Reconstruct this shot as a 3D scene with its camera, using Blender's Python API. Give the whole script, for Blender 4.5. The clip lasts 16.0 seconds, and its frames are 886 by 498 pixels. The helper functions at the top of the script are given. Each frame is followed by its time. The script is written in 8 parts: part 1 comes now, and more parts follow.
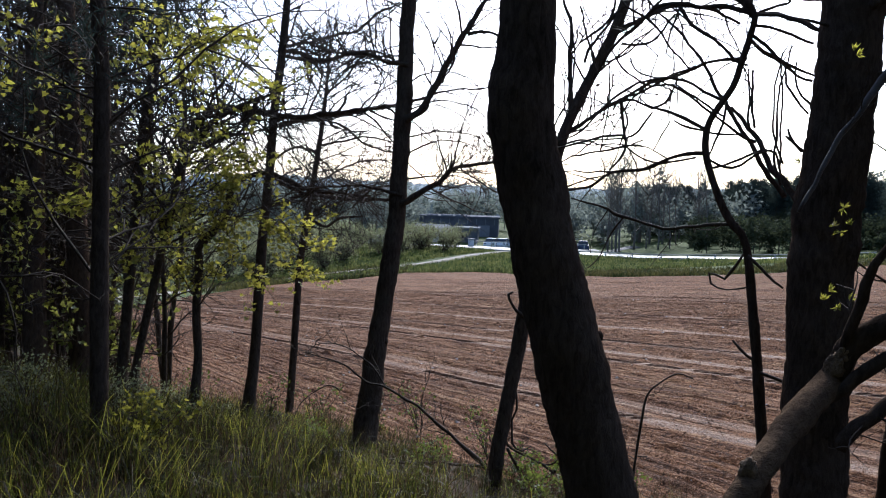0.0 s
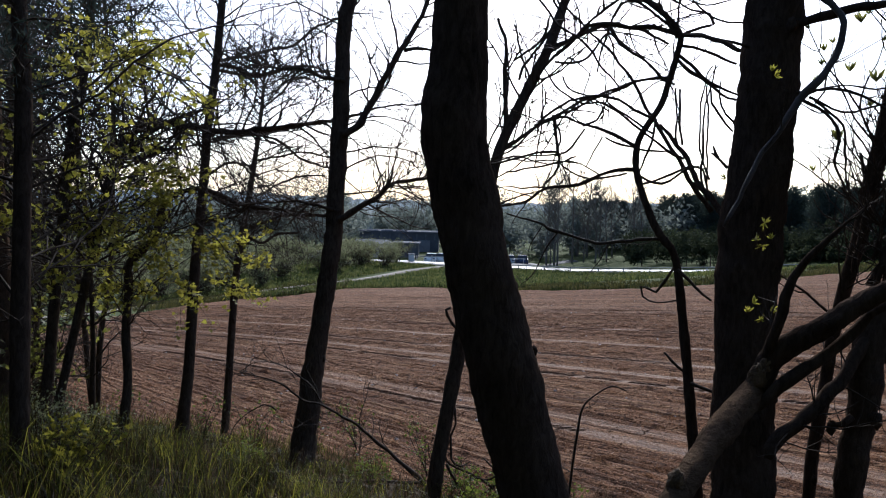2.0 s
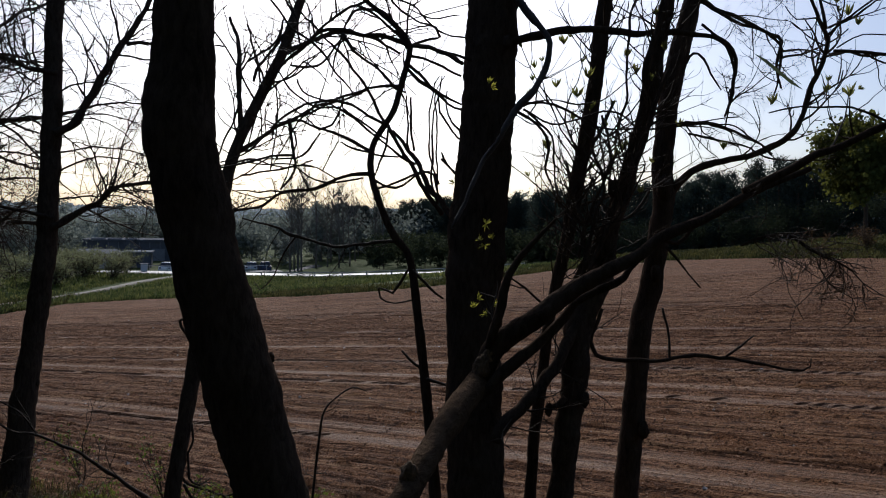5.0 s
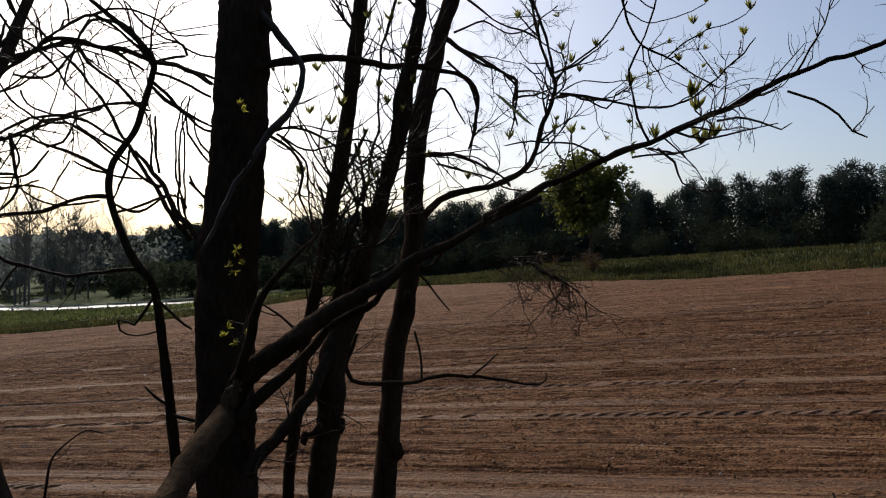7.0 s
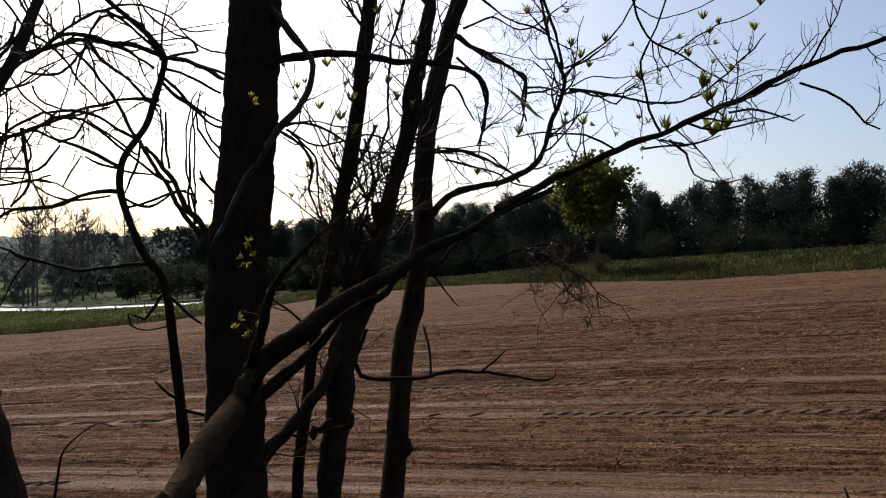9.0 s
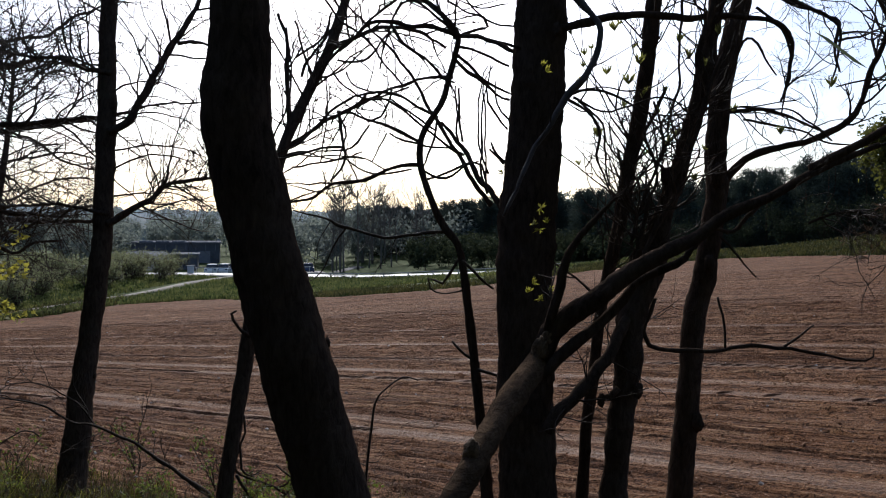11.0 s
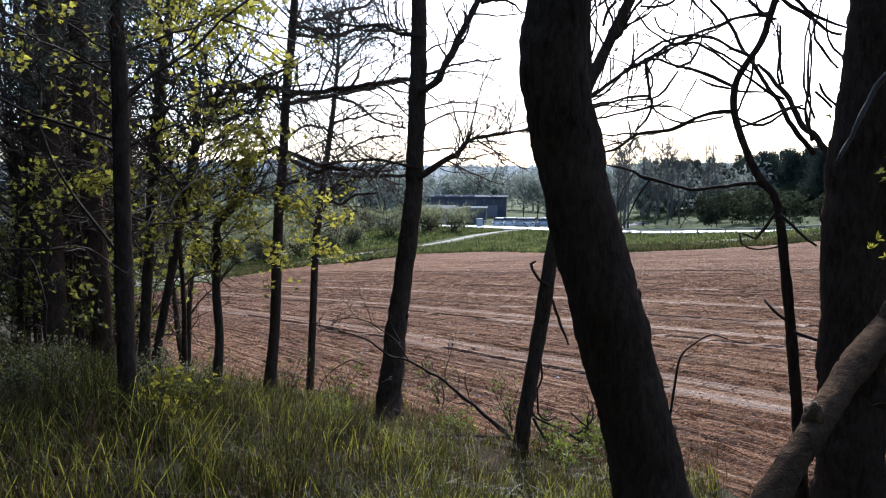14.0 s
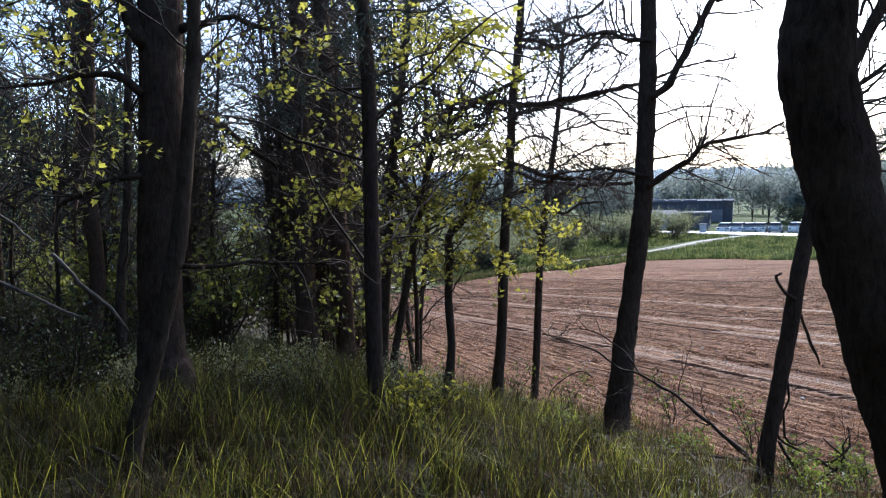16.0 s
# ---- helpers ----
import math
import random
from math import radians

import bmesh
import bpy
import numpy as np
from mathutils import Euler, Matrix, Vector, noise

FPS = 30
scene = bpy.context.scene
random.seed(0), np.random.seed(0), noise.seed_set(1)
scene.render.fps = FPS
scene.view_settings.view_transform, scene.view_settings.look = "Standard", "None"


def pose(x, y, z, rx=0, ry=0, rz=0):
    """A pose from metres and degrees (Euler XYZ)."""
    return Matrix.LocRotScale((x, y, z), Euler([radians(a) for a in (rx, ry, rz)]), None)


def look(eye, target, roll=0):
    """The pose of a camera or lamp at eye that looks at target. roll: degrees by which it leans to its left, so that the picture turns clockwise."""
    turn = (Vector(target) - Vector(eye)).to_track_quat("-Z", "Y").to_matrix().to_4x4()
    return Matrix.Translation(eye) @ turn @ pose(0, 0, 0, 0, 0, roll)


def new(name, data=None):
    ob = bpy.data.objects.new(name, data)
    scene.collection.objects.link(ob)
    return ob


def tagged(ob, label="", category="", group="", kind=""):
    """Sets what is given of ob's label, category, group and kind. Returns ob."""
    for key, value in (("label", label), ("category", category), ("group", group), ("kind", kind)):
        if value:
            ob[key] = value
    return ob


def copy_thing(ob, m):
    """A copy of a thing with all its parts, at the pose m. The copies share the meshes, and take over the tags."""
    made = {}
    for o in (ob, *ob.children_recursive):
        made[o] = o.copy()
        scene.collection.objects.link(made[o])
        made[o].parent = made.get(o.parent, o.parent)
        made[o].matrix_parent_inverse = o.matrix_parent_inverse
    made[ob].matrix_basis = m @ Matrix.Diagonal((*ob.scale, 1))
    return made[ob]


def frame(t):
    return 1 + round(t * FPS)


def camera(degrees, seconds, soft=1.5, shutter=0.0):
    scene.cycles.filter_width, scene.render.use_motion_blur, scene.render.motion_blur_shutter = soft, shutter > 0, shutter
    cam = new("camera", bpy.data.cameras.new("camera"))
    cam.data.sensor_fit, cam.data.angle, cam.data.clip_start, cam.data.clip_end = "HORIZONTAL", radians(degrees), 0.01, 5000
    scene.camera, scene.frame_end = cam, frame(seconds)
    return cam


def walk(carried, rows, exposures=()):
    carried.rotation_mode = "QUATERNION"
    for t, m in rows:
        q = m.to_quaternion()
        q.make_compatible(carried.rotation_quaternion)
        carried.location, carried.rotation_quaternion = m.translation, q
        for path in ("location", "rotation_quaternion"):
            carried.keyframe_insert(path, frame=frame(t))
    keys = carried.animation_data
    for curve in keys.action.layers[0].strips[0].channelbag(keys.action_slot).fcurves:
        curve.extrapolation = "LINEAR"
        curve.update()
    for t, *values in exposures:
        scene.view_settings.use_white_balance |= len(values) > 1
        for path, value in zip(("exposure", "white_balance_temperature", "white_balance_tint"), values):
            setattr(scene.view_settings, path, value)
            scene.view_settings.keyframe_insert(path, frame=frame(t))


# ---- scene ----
cam = camera(59.6, 16.0, soft=1.1)
PATH = [
    (0, (0.309, 0.408, 1.735), (0.144, 2.397, 1.605), 1.7),
    (0.5, (0.318, 0.414, 1.739), (0.154, 2.404, 1.615), 1.5),
    (1, (0.317, 0.422, 1.742), (0.180, 2.414, 1.626), 1.4),
    (1.5, (0.323, 0.419, 1.754), (0.258, 2.416, 1.650), 1.5),
    (2, (0.340, 0.420, 1.742), (0.327, 2.418, 1.655), 1.5),
    (2.5, (0.369, 0.440, 1.727), (0.487, 2.435, 1.648), 1.5),
    (3, (0.387, 0.433, 1.726), (0.566, 2.423, 1.648), 1.4),
    (5.5, (0.384, 0.424, 1.739), (1.184, 2.257, 1.700), 0.9),
    (6, (0.388, 0.392, 1.750), (1.349, 2.146, 1.739), 0.9),
    (6.5, (0.400, 0.412, 1.733), (1.471, 2.101, 1.741), 0.6),
    (7, (0.411, 0.423, 1.723), (1.591, 2.038, 1.742), 0.6),
    (7.5, (0.406, 0.418, 1.716), (1.672, 1.965, 1.743), 0.6),
    (8, (0.405, 0.427, 1.698), (1.696, 1.954, 1.722), 0.6),
    (10.5, (0.345, 0.442, 1.660), (1.031, 2.321, 1.635), 0.6),
    (11, (0.323, 0.458, 1.650), (0.854, 2.385, 1.592), 0.4),
    (11.5, (0.301, 0.474, 1.643), (0.733, 2.425, 1.561), 0.4),
    (12, (0.278, 0.498, 1.621), (0.562, 2.475, 1.516), 0.3),
    (12.5, (0.251, 0.518, 1.595), (0.415, 2.507, 1.466), 0.5),
    (13, (0.220, 0.513, 1.600), (0.274, 2.506, 1.437), 0.6),
    (13.5, (0.196, 0.485, 1.613), (0.138, 2.476, 1.434), 0.7),
    (14, (0.175, 0.456, 1.625), (-0.009, 2.440, 1.447), 0.2),
    (14.5, (0.138, 0.434, 1.623), (-0.147, 2.406, 1.448), -0.2),
    (15, (0.095, 0.429, 1.634), (-0.371, 2.366, 1.464), -0.8),
    (15.5, (0.062, 0.422, 1.640), (-0.548, 2.319, 1.480), -1.3),
    (16, (0.040, 0.388, 1.671), (-0.679, 2.247, 1.515), -1.2),
]
EXPOSURES = [(0, 0.5, 5500, 10), (0.5, 0.32, 5520, 10), (1, 0.16, 5540, 10), (2, 0, 5600, 10), (3, -0.26, 5680, 10), (5.5, -0.8, 6050, 10), (6.5, -0.6, 6450, 10), (7.5, -0.45, 6700, 10), (8, -0.32, 6750, 10), (10.5, -0.45, 5980, 10), (11.5, 0.08, 5800, 10), (12.5, 0.54, 5700, 10), (13.5, 0.75, 5620, 10), (14.5, 0.9, 5540, 10), (16, 1.02, 5420, 10)]
walk(cam, [(t, look(eye, target, roll)) for t, eye, target, roll in PATH],
     exposures=EXPOSURES)

# ---- world and sun ----
SUN_AZ, SUN_EL = radians(-7), radians(36)      # azimuth from +y towards +x is negative z-turn
world = bpy.data.worlds.new("sky")
scene.world = world
world.use_nodes = True
wn = world.node_tree.nodes
sky = wn.new("ShaderNodeTexSky")
sky.sky_type = "NISHITA"
sky.sun_disc = False
sky.sun_elevation = SUN_EL
sky.sun_rotation = -SUN_AZ
sky.dust_density = 2.6
sky.air_density = 0.8
sky.ozone_density = 1.4
world.node_tree.links.new(sky.outputs[0], wn["Background"].inputs[0])
wn["Background"].inputs[1].default_value = 0.19
sun = new("sun", bpy.data.lights.new("sun", "SUN"))
sun.data.energy = 4.2
sun.data.angle = radians(0.6)
sun.data.color = (1.0, 0.945, 0.88)
sun_dir = Vector((-math.sin(SUN_AZ) * math.cos(SUN_EL), math.cos(SUN_AZ) * math.cos(SUN_EL), math.sin(SUN_EL)))
sun.matrix_world = look(sun_dir * 60, (0, 0, 0))


# ---- materials ----
class Mat:
    def __init__(self, name, rough=0.85, spec=0.3):
        self.m = bpy.data.materials.new(name)
        self.m.use_nodes = True
        self.t = self.m.node_tree
        self.b = self.t.nodes["Principled BSDF"]
        self.b.inputs["Roughness"].default_value = rough
        self.b.inputs["Specular IOR Level"].default_value = spec

    def node(self, kind, **values):
        n = self.t.nodes.new(kind)
        for k, v in values.items():
            n.inputs[k].default_value = v
        return n

    def link(self, a, b):
        self.t.links.new(a, b)

    def coords(self, scale=(1, 1, 1), obj=True):
        c = self.t.nodes.new("ShaderNodeTexCoord")
        m = self.t.nodes.new("ShaderNodeMapping")
        m.inputs["Scale"].default_value = scale
        self.link(c.outputs["Object" if obj else "Generated"], m.inputs["Vector"])
        return m.outputs["Vector"]

    def noise(self, vec, scale, detail=4.0, rough=0.6):
        n = self.node("ShaderNodeTexNoise", Scale=scale, Detail=detail, Roughness=rough)
        self.link(vec, n.inputs["Vector"])
        return n.outputs["Fac"]

    def ramp(self, fac, stops):
        r = self.t.nodes.new("ShaderNodeValToRGB")
        e = r.color_ramp.elements
        while len(e) < len(stops):
            e.new(0.5)
        for el, (p, c) in zip(e, stops):
            el.position, el.color = p, (*c, 1)
        self.link(fac, r.inputs["Fac"])
        return r.outputs["Color"]

    def mix(self, fac, a, b, mode="MIX"):
        n = self.t.nodes.new("ShaderNodeMix")
        n.data_type, n.blend_type = "RGBA", mode
        for s, v in ((n.inputs[0], fac), (n.inputs[6], a), (n.inputs[7], b)):
            if isinstance(v, (int, float)):
                s.default_value = v
            elif isinstance(v, tuple):
                s.default_value = (*v, 1)
            else:
                self.link(v, s)
        return n.outputs[2]

    def math(self, op, a, b):
        n = self.t.nodes.new("ShaderNodeMath")
        n.operation = op
        for s, v in zip(n.inputs, (a, b)):
            if isinstance(v, (int, float)):
                s.default_value = v
            else:
                self.link(v, s)
        return n.outputs[0]

    def colour(self, c):
        if isinstance(c, tuple):
            self.b.inputs["Base Color"].default_value = (*c, 1)
        else:
            self.link(c, self.b.inputs["Base Color"])

    def bump(self, h, strength=0.5, dist=0.02):
        n = self.node("ShaderNodeBump", Strength=strength, Distance=dist)
        self.link(h, n.inputs["Height"])
        self.link(n.outputs[0], self.b.inputs["Normal"])

    def island(self):
        return self.t.nodes.new("ShaderNodeNewGeometry").outputs["Random Per Island"]

    def objrandom(self):
        return self.t.nodes.new("ShaderNodeObjectInfo").outputs["Random"]

    def translucent(self, colour, amount):
        tr = self.t.nodes.new("ShaderNodeBsdfTranslucent")
        if isinstance(colour, tuple):
            tr.inputs["Color"].default_value = (*colour, 1)
        else:
            self.link(colour, tr.inputs["Color"])
        mx = self.t.nodes.new("ShaderNodeMixShader")
        mx.inputs[0].default_value = amount
        self.link(self.b.outputs[0], mx.inputs[1])
        self.link(tr.outputs[0], mx.inputs[2])
        self.link(mx.outputs[0], self.t.nodes["Material Output"].inputs["Surface"])


def bark(name, dark, light, zstretch=0.25, lichen=None, strength=0.9, rings=0.0):
    """Furrowed bark: long ridges, fine grain and slow patches; rings adds cross wrinkles."""
    m = Mat(name, 1.0, 0.0)
    v = m.coords((1, 1, zstretch))
    ridge = m.node("ShaderNodeTexNoise", Scale=34.0, Detail=6.0, Roughness=0.62, Distortion=0.7)
    m.link(v, ridge.inputs["Vector"])
    fine = m.noise(m.coords((1, 1, 0.5)), 150, 5, 0.75)
    big = m.noise(m.coords(), 3.0, 4)
    h = m.math("ADD", m.math("MULTIPLY", ridge.outputs["Fac"], 0.75), m.math("MULTIPLY", fine, 0.3))
    if rings:
        h = m.math("ADD", h, m.math("MULTIPLY", m.noise(m.coords((0.35, 0.35, 1.6)), 60, 5, 0.7), rings))
    base = m.ramp(m.math("ADD", m.math("MULTIPLY", h, 0.7), m.math("MULTIPLY", big, 0.3)), [(0.36, dark), (0.66 + 0.3 * rings, light)])
    if lichen:
        patch = m.ramp(m.noise(m.coords(), 7, 5, 0.7), [(0.56, (0, 0, 0)), (0.66, (1, 1, 1))])
        base = m.mix(m.math("MULTIPLY", patch, 0.5), base, lichen)
    m.colour(base)
    m.bump(h, strength, 0.02)
    return m.m


BARK_DARK = bark("bark_dark", (0.018, 0.013, 0.01), (0.09, 0.066, 0.05), 0.3)
BARK_GREY = bark("bark_grey", (0.022, 0.016, 0.012), (0.1, 0.076, 0.056), 0.3, (0.06, 0.056, 0.038))
BARK_BROWN = bark("bark_brown", (0.008, 0.0055, 0.004), (0.115, 0.08, 0.054), 0.8, None, 1.0, 0.55)
BARK_PINE = bark("bark_pine", (0.03, 0.022, 0.016), (0.125, 0.084, 0.058), 0.35)


def smooth_bark():
    """Smooth grey young bark with a faint sheen and small cross marks."""
    m = Mat("smooth_bark", 0.65, 0.3)
    marks = m.noise(m.coords((1, 1, 3)), 45, 4, 0.7)
    m.colour(m.ramp(m.math("ADD", m.math("MULTIPLY", marks, 0.6), m.math("MULTIPLY", m.noise(m.coords(), 6, 3), 0.4)), [(0.35, (0.025, 0.02, 0.017)), (0.65, (0.075, 0.062, 0.052))]))
    m.bump(marks, 0.4, 0.004)
    return m.m


SMOOTH_BARK = smooth_bark()


def twig_material():
    m = Mat("twig_bark", 0.85, 0.2)
    n = m.noise(m.coords(), 60, 3)
    m.colour(m.ramp(n, [(0.3, (0.02, 0.014, 0.01)), (0.75, (0.075, 0.053, 0.036))]))
    return m.m


TWIG = twig_material()


def leaf_material(name, dark, light, glow, amount=0.5, rough=0.55, spec=0.35, thin=0.7):
    """thin: how much of the glow the thickest leaves let through."""
    m = Mat(name, rough, spec)
    r = m.island()
    m.colour(m.ramp(r, [(0.0, dark), (1.0, light)]))
    m.translucent(m.ramp(r, [(0.0, tuple(c * thin for c in glow)), (0.6, tuple(c * (thin + 0.12) for c in glow)), (1.0, glow)]), amount)
    return m.m


LEAF_YOUNG = leaf_material("leaf_young", (0.06, 0.085, 0.018), (0.15, 0.135, 0.035), (0.54, 0.5, 0.075), 0.56)
LEAF_GREEN = leaf_material("leaf_green", (0.03, 0.055, 0.013), (0.075, 0.105, 0.026), (0.2, 0.24, 0.04), 0.45)
LONE_LEAF = leaf_material("lone_tree_leaf", (0.03, 0.043, 0.012), (0.062, 0.072, 0.02), (0.17, 0.175, 0.036), 0.4, 0.8, 0.1)
LEAF_UNDER = leaf_material("undergrowth_leaf", (0.018, 0.028, 0.01), (0.055, 0.065, 0.025), (0.08, 0.1, 0.022), 0.35, 0.45, 0.4)
LEAF_SEEDLING = leaf_material("seedling_leaf", (0.035, 0.05, 0.01), (0.07, 0.075, 0.018), (0.36, 0.33, 0.045), 0.5, 0.7, 0.12)
LEAF_BUD = leaf_material("leaf_bud", (0.05, 0.065, 0.02), (0.1, 0.1, 0.03), (0.4, 0.4, 0.1), 0.5)
NEEDLE = leaf_material("needle", (0.024, 0.034, 0.031), (0.058, 0.074, 0.064), (0.06, 0.078, 0.058), 0.25, 0.9, 0.05)
LEAF_WOOD = leaf_material("wood_leaf", (0.035, 0.052, 0.014), (0.08, 0.092, 0.026), (0.3, 0.3, 0.06), 0.5)
# leaves of the far trees, with distance haze painted into a pale colour
HAZY_LEAF = leaf_material("hazy_leaf", (0.12, 0.145, 0.135), (0.165, 0.185, 0.165), (0.27, 0.3, 0.25), 0.45, 0.9, 0.05)
BELT_BUSH = leaf_material("belt_bush_leaf", (0.028, 0.036, 0.02), (0.048, 0.057, 0.03), (0.05, 0.06, 0.03), 0.3, 0.9, 0.05)
SHRUB = leaf_material("shrub_leaf", (0.09, 0.1, 0.055), (0.17, 0.175, 0.095), (0.26, 0.27, 0.13), 0.45)


def blade_material():
    """Long grass: fresh green and olive tufts, with a dull sheen on the blades."""
    m = Mat("grass_blade", 0.6, 0.2)
    patch = m.noise(m.coords(), 1.3, 3, 0.6)
    f = m.math("ADD", m.math("MULTIPLY", patch, 0.7), m.math("MULTIPLY", m.island(), 0.42))
    m.colour(m.ramp(f, [(0.38, (0.028, 0.016, 0.008)), (0.49, (0.013, 0.017, 0.004)), (0.63, (0.034, 0.038, 0.01)), (0.82, (0.085, 0.08, 0.021))]))
    m.translucent(m.ramp(f, [(0.38, (0.045, 0.028, 0.012)), (0.51, (0.036, 0.045, 0.009)), (0.64, (0.12, 0.13, 0.019)), (0.82, (0.47, 0.44, 0.06))]), 0.42)
    return m.m


BLADE = blade_material()
STRAW = leaf_material("dry_grass", (0.03, 0.019, 0.01), (0.17, 0.115, 0.062), (0.16, 0.11, 0.055), 0.35, 0.8, 0.1, 0.3)
DRY_LEAF = leaf_material("dry_leaf", (0.05, 0.028, 0.013), (0.17, 0.1, 0.05), (0.12, 0.07, 0.03), 0.3, 0.7, 0.2)
UNDER_BLADE = leaf_material("short_blade", (0.016, 0.014, 0.006), (0.065, 0.046, 0.02), (0.1, 0.08, 0.024), 0.35, 0.75, 0.12, 0.3)
DEAD_NEEDLE = leaf_material("dead_needle", (0.07, 0.042, 0.026), (0.13, 0.08, 0.045), (0.13, 0.075, 0.04), 0.3)


def verge_material(name="verge_blade", dark=(0.014, 0.02, 0.006), mid=(0.028, 0.031, 0.009), light=(0.076, 0.066, 0.021)):
    """Rough grass in patches of dark olive and dry yellow-green."""
    m = Mat(name, 0.8, 0.15)
    patch = m.noise(m.coords(), 0.45, 3, 0.65)
    f = m.math("ADD", m.math("MULTIPLY", patch, 0.8), m.math("MULTIPLY", m.island(), 0.25))
    m.colour(m.ramp(f, [(0.38, dark), (0.52, mid), (0.68, light)]))
    m.translucent(m.ramp(f, [(0.38, tuple(1.7 * c for c in dark)), (0.68, tuple(1.55 * c for c in light))]), 0.4)
    return m.m


VERGE = verge_material()
MEADOW = verge_material("meadow_blade", (0.02, 0.035, 0.01), (0.058, 0.078, 0.02), (0.13, 0.135, 0.042))


def ground_material():
    m = Mat("meadow_ground", 0.95, 0.1)
    v = m.coords()
    a = m.noise(v, 0.5, 5, 0.65)
    b = m.noise(v, 9, 5, 0.7)
    green = m.ramp(a, [(0.3, (0.035, 0.06, 0.014)), (0.55, (0.06, 0.09, 0.018)), (0.8, (0.1, 0.105, 0.035))])
    m.colour(m.mix(m.math("MULTIPLY", b, 0.7), green, (0.06, 0.052, 0.03)))
    m.bump(m.noise(v, 14, 5, 0.75), 0.7, 0.08)
    return m.m


def litter_material():
    m = Mat("bank_litter", 0.95, 0.1)
    v = m.coords()
    c = m.ramp(m.noise(v, 26, 5, 0.75), [(0.3, (0.012, 0.009, 0.005)), (0.55, (0.04, 0.026, 0.014)), (0.78, (0.085, 0.062, 0.036))])
    g = m.ramp(m.noise(v, 1.3, 4), [(0.42, (0, 0, 0)), (0.62, (1, 1, 1))])
    m.colour(m.mix(m.math("MULTIPLY", g, 0.45), c, (0.03, 0.04, 0.013)))
    m.bump(m.noise(v, 40, 5, 0.8), 0.8, 0.03)
    return m.m


def soil_material():
    """Worked soil: streaks along the curved drill rows, clods and dry patches; row shade and glints are painted in."""
    m = Mat("ploughed_soil", 0.95, 0.1)
    v = m.coords()
    sep = m.t.nodes.new("ShaderNodeSeparateXYZ")
    m.link(v, sep.inputs[0])
    dx, dy = m.math("ADD", sep.outputs[0], 102.0), m.math("ADD", sep.outputs[1], 62.0)
    r = m.math("SQRT", m.math("ADD", m.math("MULTIPLY", dx, dx), m.math("MULTIPLY", dy, dy)), 0)
    a = m.math("ARCTAN2", dy, dx)
    row = m.t.nodes.new("ShaderNodeCombineXYZ")
    m.link(r, row.inputs[0])
    m.link(m.math("MULTIPLY", a, 2.2), row.inputs[1])
    lines = m.noise(row.outputs[0], 12.0, 3, 0.7)
    bands = m.noise(row.outputs[0], 0.9, 3, 0.6)
    # one dark line to each drill row, of uneven strength: painted furrow shade
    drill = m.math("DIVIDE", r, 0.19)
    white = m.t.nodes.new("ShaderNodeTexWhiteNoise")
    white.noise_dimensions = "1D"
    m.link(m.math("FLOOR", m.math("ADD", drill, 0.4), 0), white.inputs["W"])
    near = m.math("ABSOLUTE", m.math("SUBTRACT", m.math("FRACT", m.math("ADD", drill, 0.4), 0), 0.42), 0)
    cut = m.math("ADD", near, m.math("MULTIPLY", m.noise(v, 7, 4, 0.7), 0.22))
    furrow_shade = m.math("MULTIPLY", m.ramp(cut, [(0.09, (1, 1, 1)), (0.19, (0, 0, 0))]), m.math("ADD", m.math("MULTIPLY", white.outputs["Value"], 0.75), 0.2))
    mid = m.noise(v, 2.6, 5, 0.7)
    fine = m.noise(v, 17, 5, 0.75)
    speck = m.noise(v, 28, 3, 0.7)
    big = m.noise(v, 0.16, 4)
    tone = m.math("ADD", m.math("ADD", m.math("MULTIPLY", lines, 0.4), m.math("MULTIPLY", bands, 0.18)),
                  m.math("ADD", m.math("MULTIPLY", mid, 0.17), m.math("MULTIPLY", fine, 0.25)))
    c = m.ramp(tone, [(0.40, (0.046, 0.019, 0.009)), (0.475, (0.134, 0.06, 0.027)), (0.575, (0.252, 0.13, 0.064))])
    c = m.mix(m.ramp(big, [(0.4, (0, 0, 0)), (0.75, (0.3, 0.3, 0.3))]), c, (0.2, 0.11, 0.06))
    # low streaks darkened: shade of the grooves put into the soil colour
    groove_shade = m.ramp(lines, [(0.36, (1, 1, 1)), (0.43, (0, 0, 0))])
    c = m.mix(m.math("MULTIPLY", groove_shade, 0.25), c, (0.06, 0.03, 0.017))
    # bright lines painted for the sun's glints on ridge crests
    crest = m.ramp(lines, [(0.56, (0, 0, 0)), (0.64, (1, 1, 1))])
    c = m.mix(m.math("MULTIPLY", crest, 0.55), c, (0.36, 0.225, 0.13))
    c = m.mix(m.math("MULTIPLY", furrow_shade, 0.7), c, (0.05, 0.024, 0.014))
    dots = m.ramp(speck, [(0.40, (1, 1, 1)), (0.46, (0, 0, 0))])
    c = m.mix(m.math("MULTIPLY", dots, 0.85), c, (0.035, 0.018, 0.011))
    chips = m.ramp(speck, [(0.60, (0, 0, 0)), (0.67, (1, 1, 1))])
    c = m.mix(m.math("MULTIPLY", chips, 0.7), c, (0.36, 0.24, 0.17))
    # crumbs and small hollows strung along the rows, the hollows' shade painted dark
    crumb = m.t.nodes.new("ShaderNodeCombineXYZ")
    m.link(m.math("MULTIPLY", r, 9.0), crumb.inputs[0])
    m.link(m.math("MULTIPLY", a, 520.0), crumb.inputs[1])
    pit_shade = m.ramp(m.noise(crumb.outputs[0], 1.0, 2, 0.6), [(0.36, (1, 1, 1)), (0.43, (0, 0, 0))])
    c = m.mix(m.math("MULTIPLY", pit_shade, 0.75), c, (0.04, 0.019, 0.011))
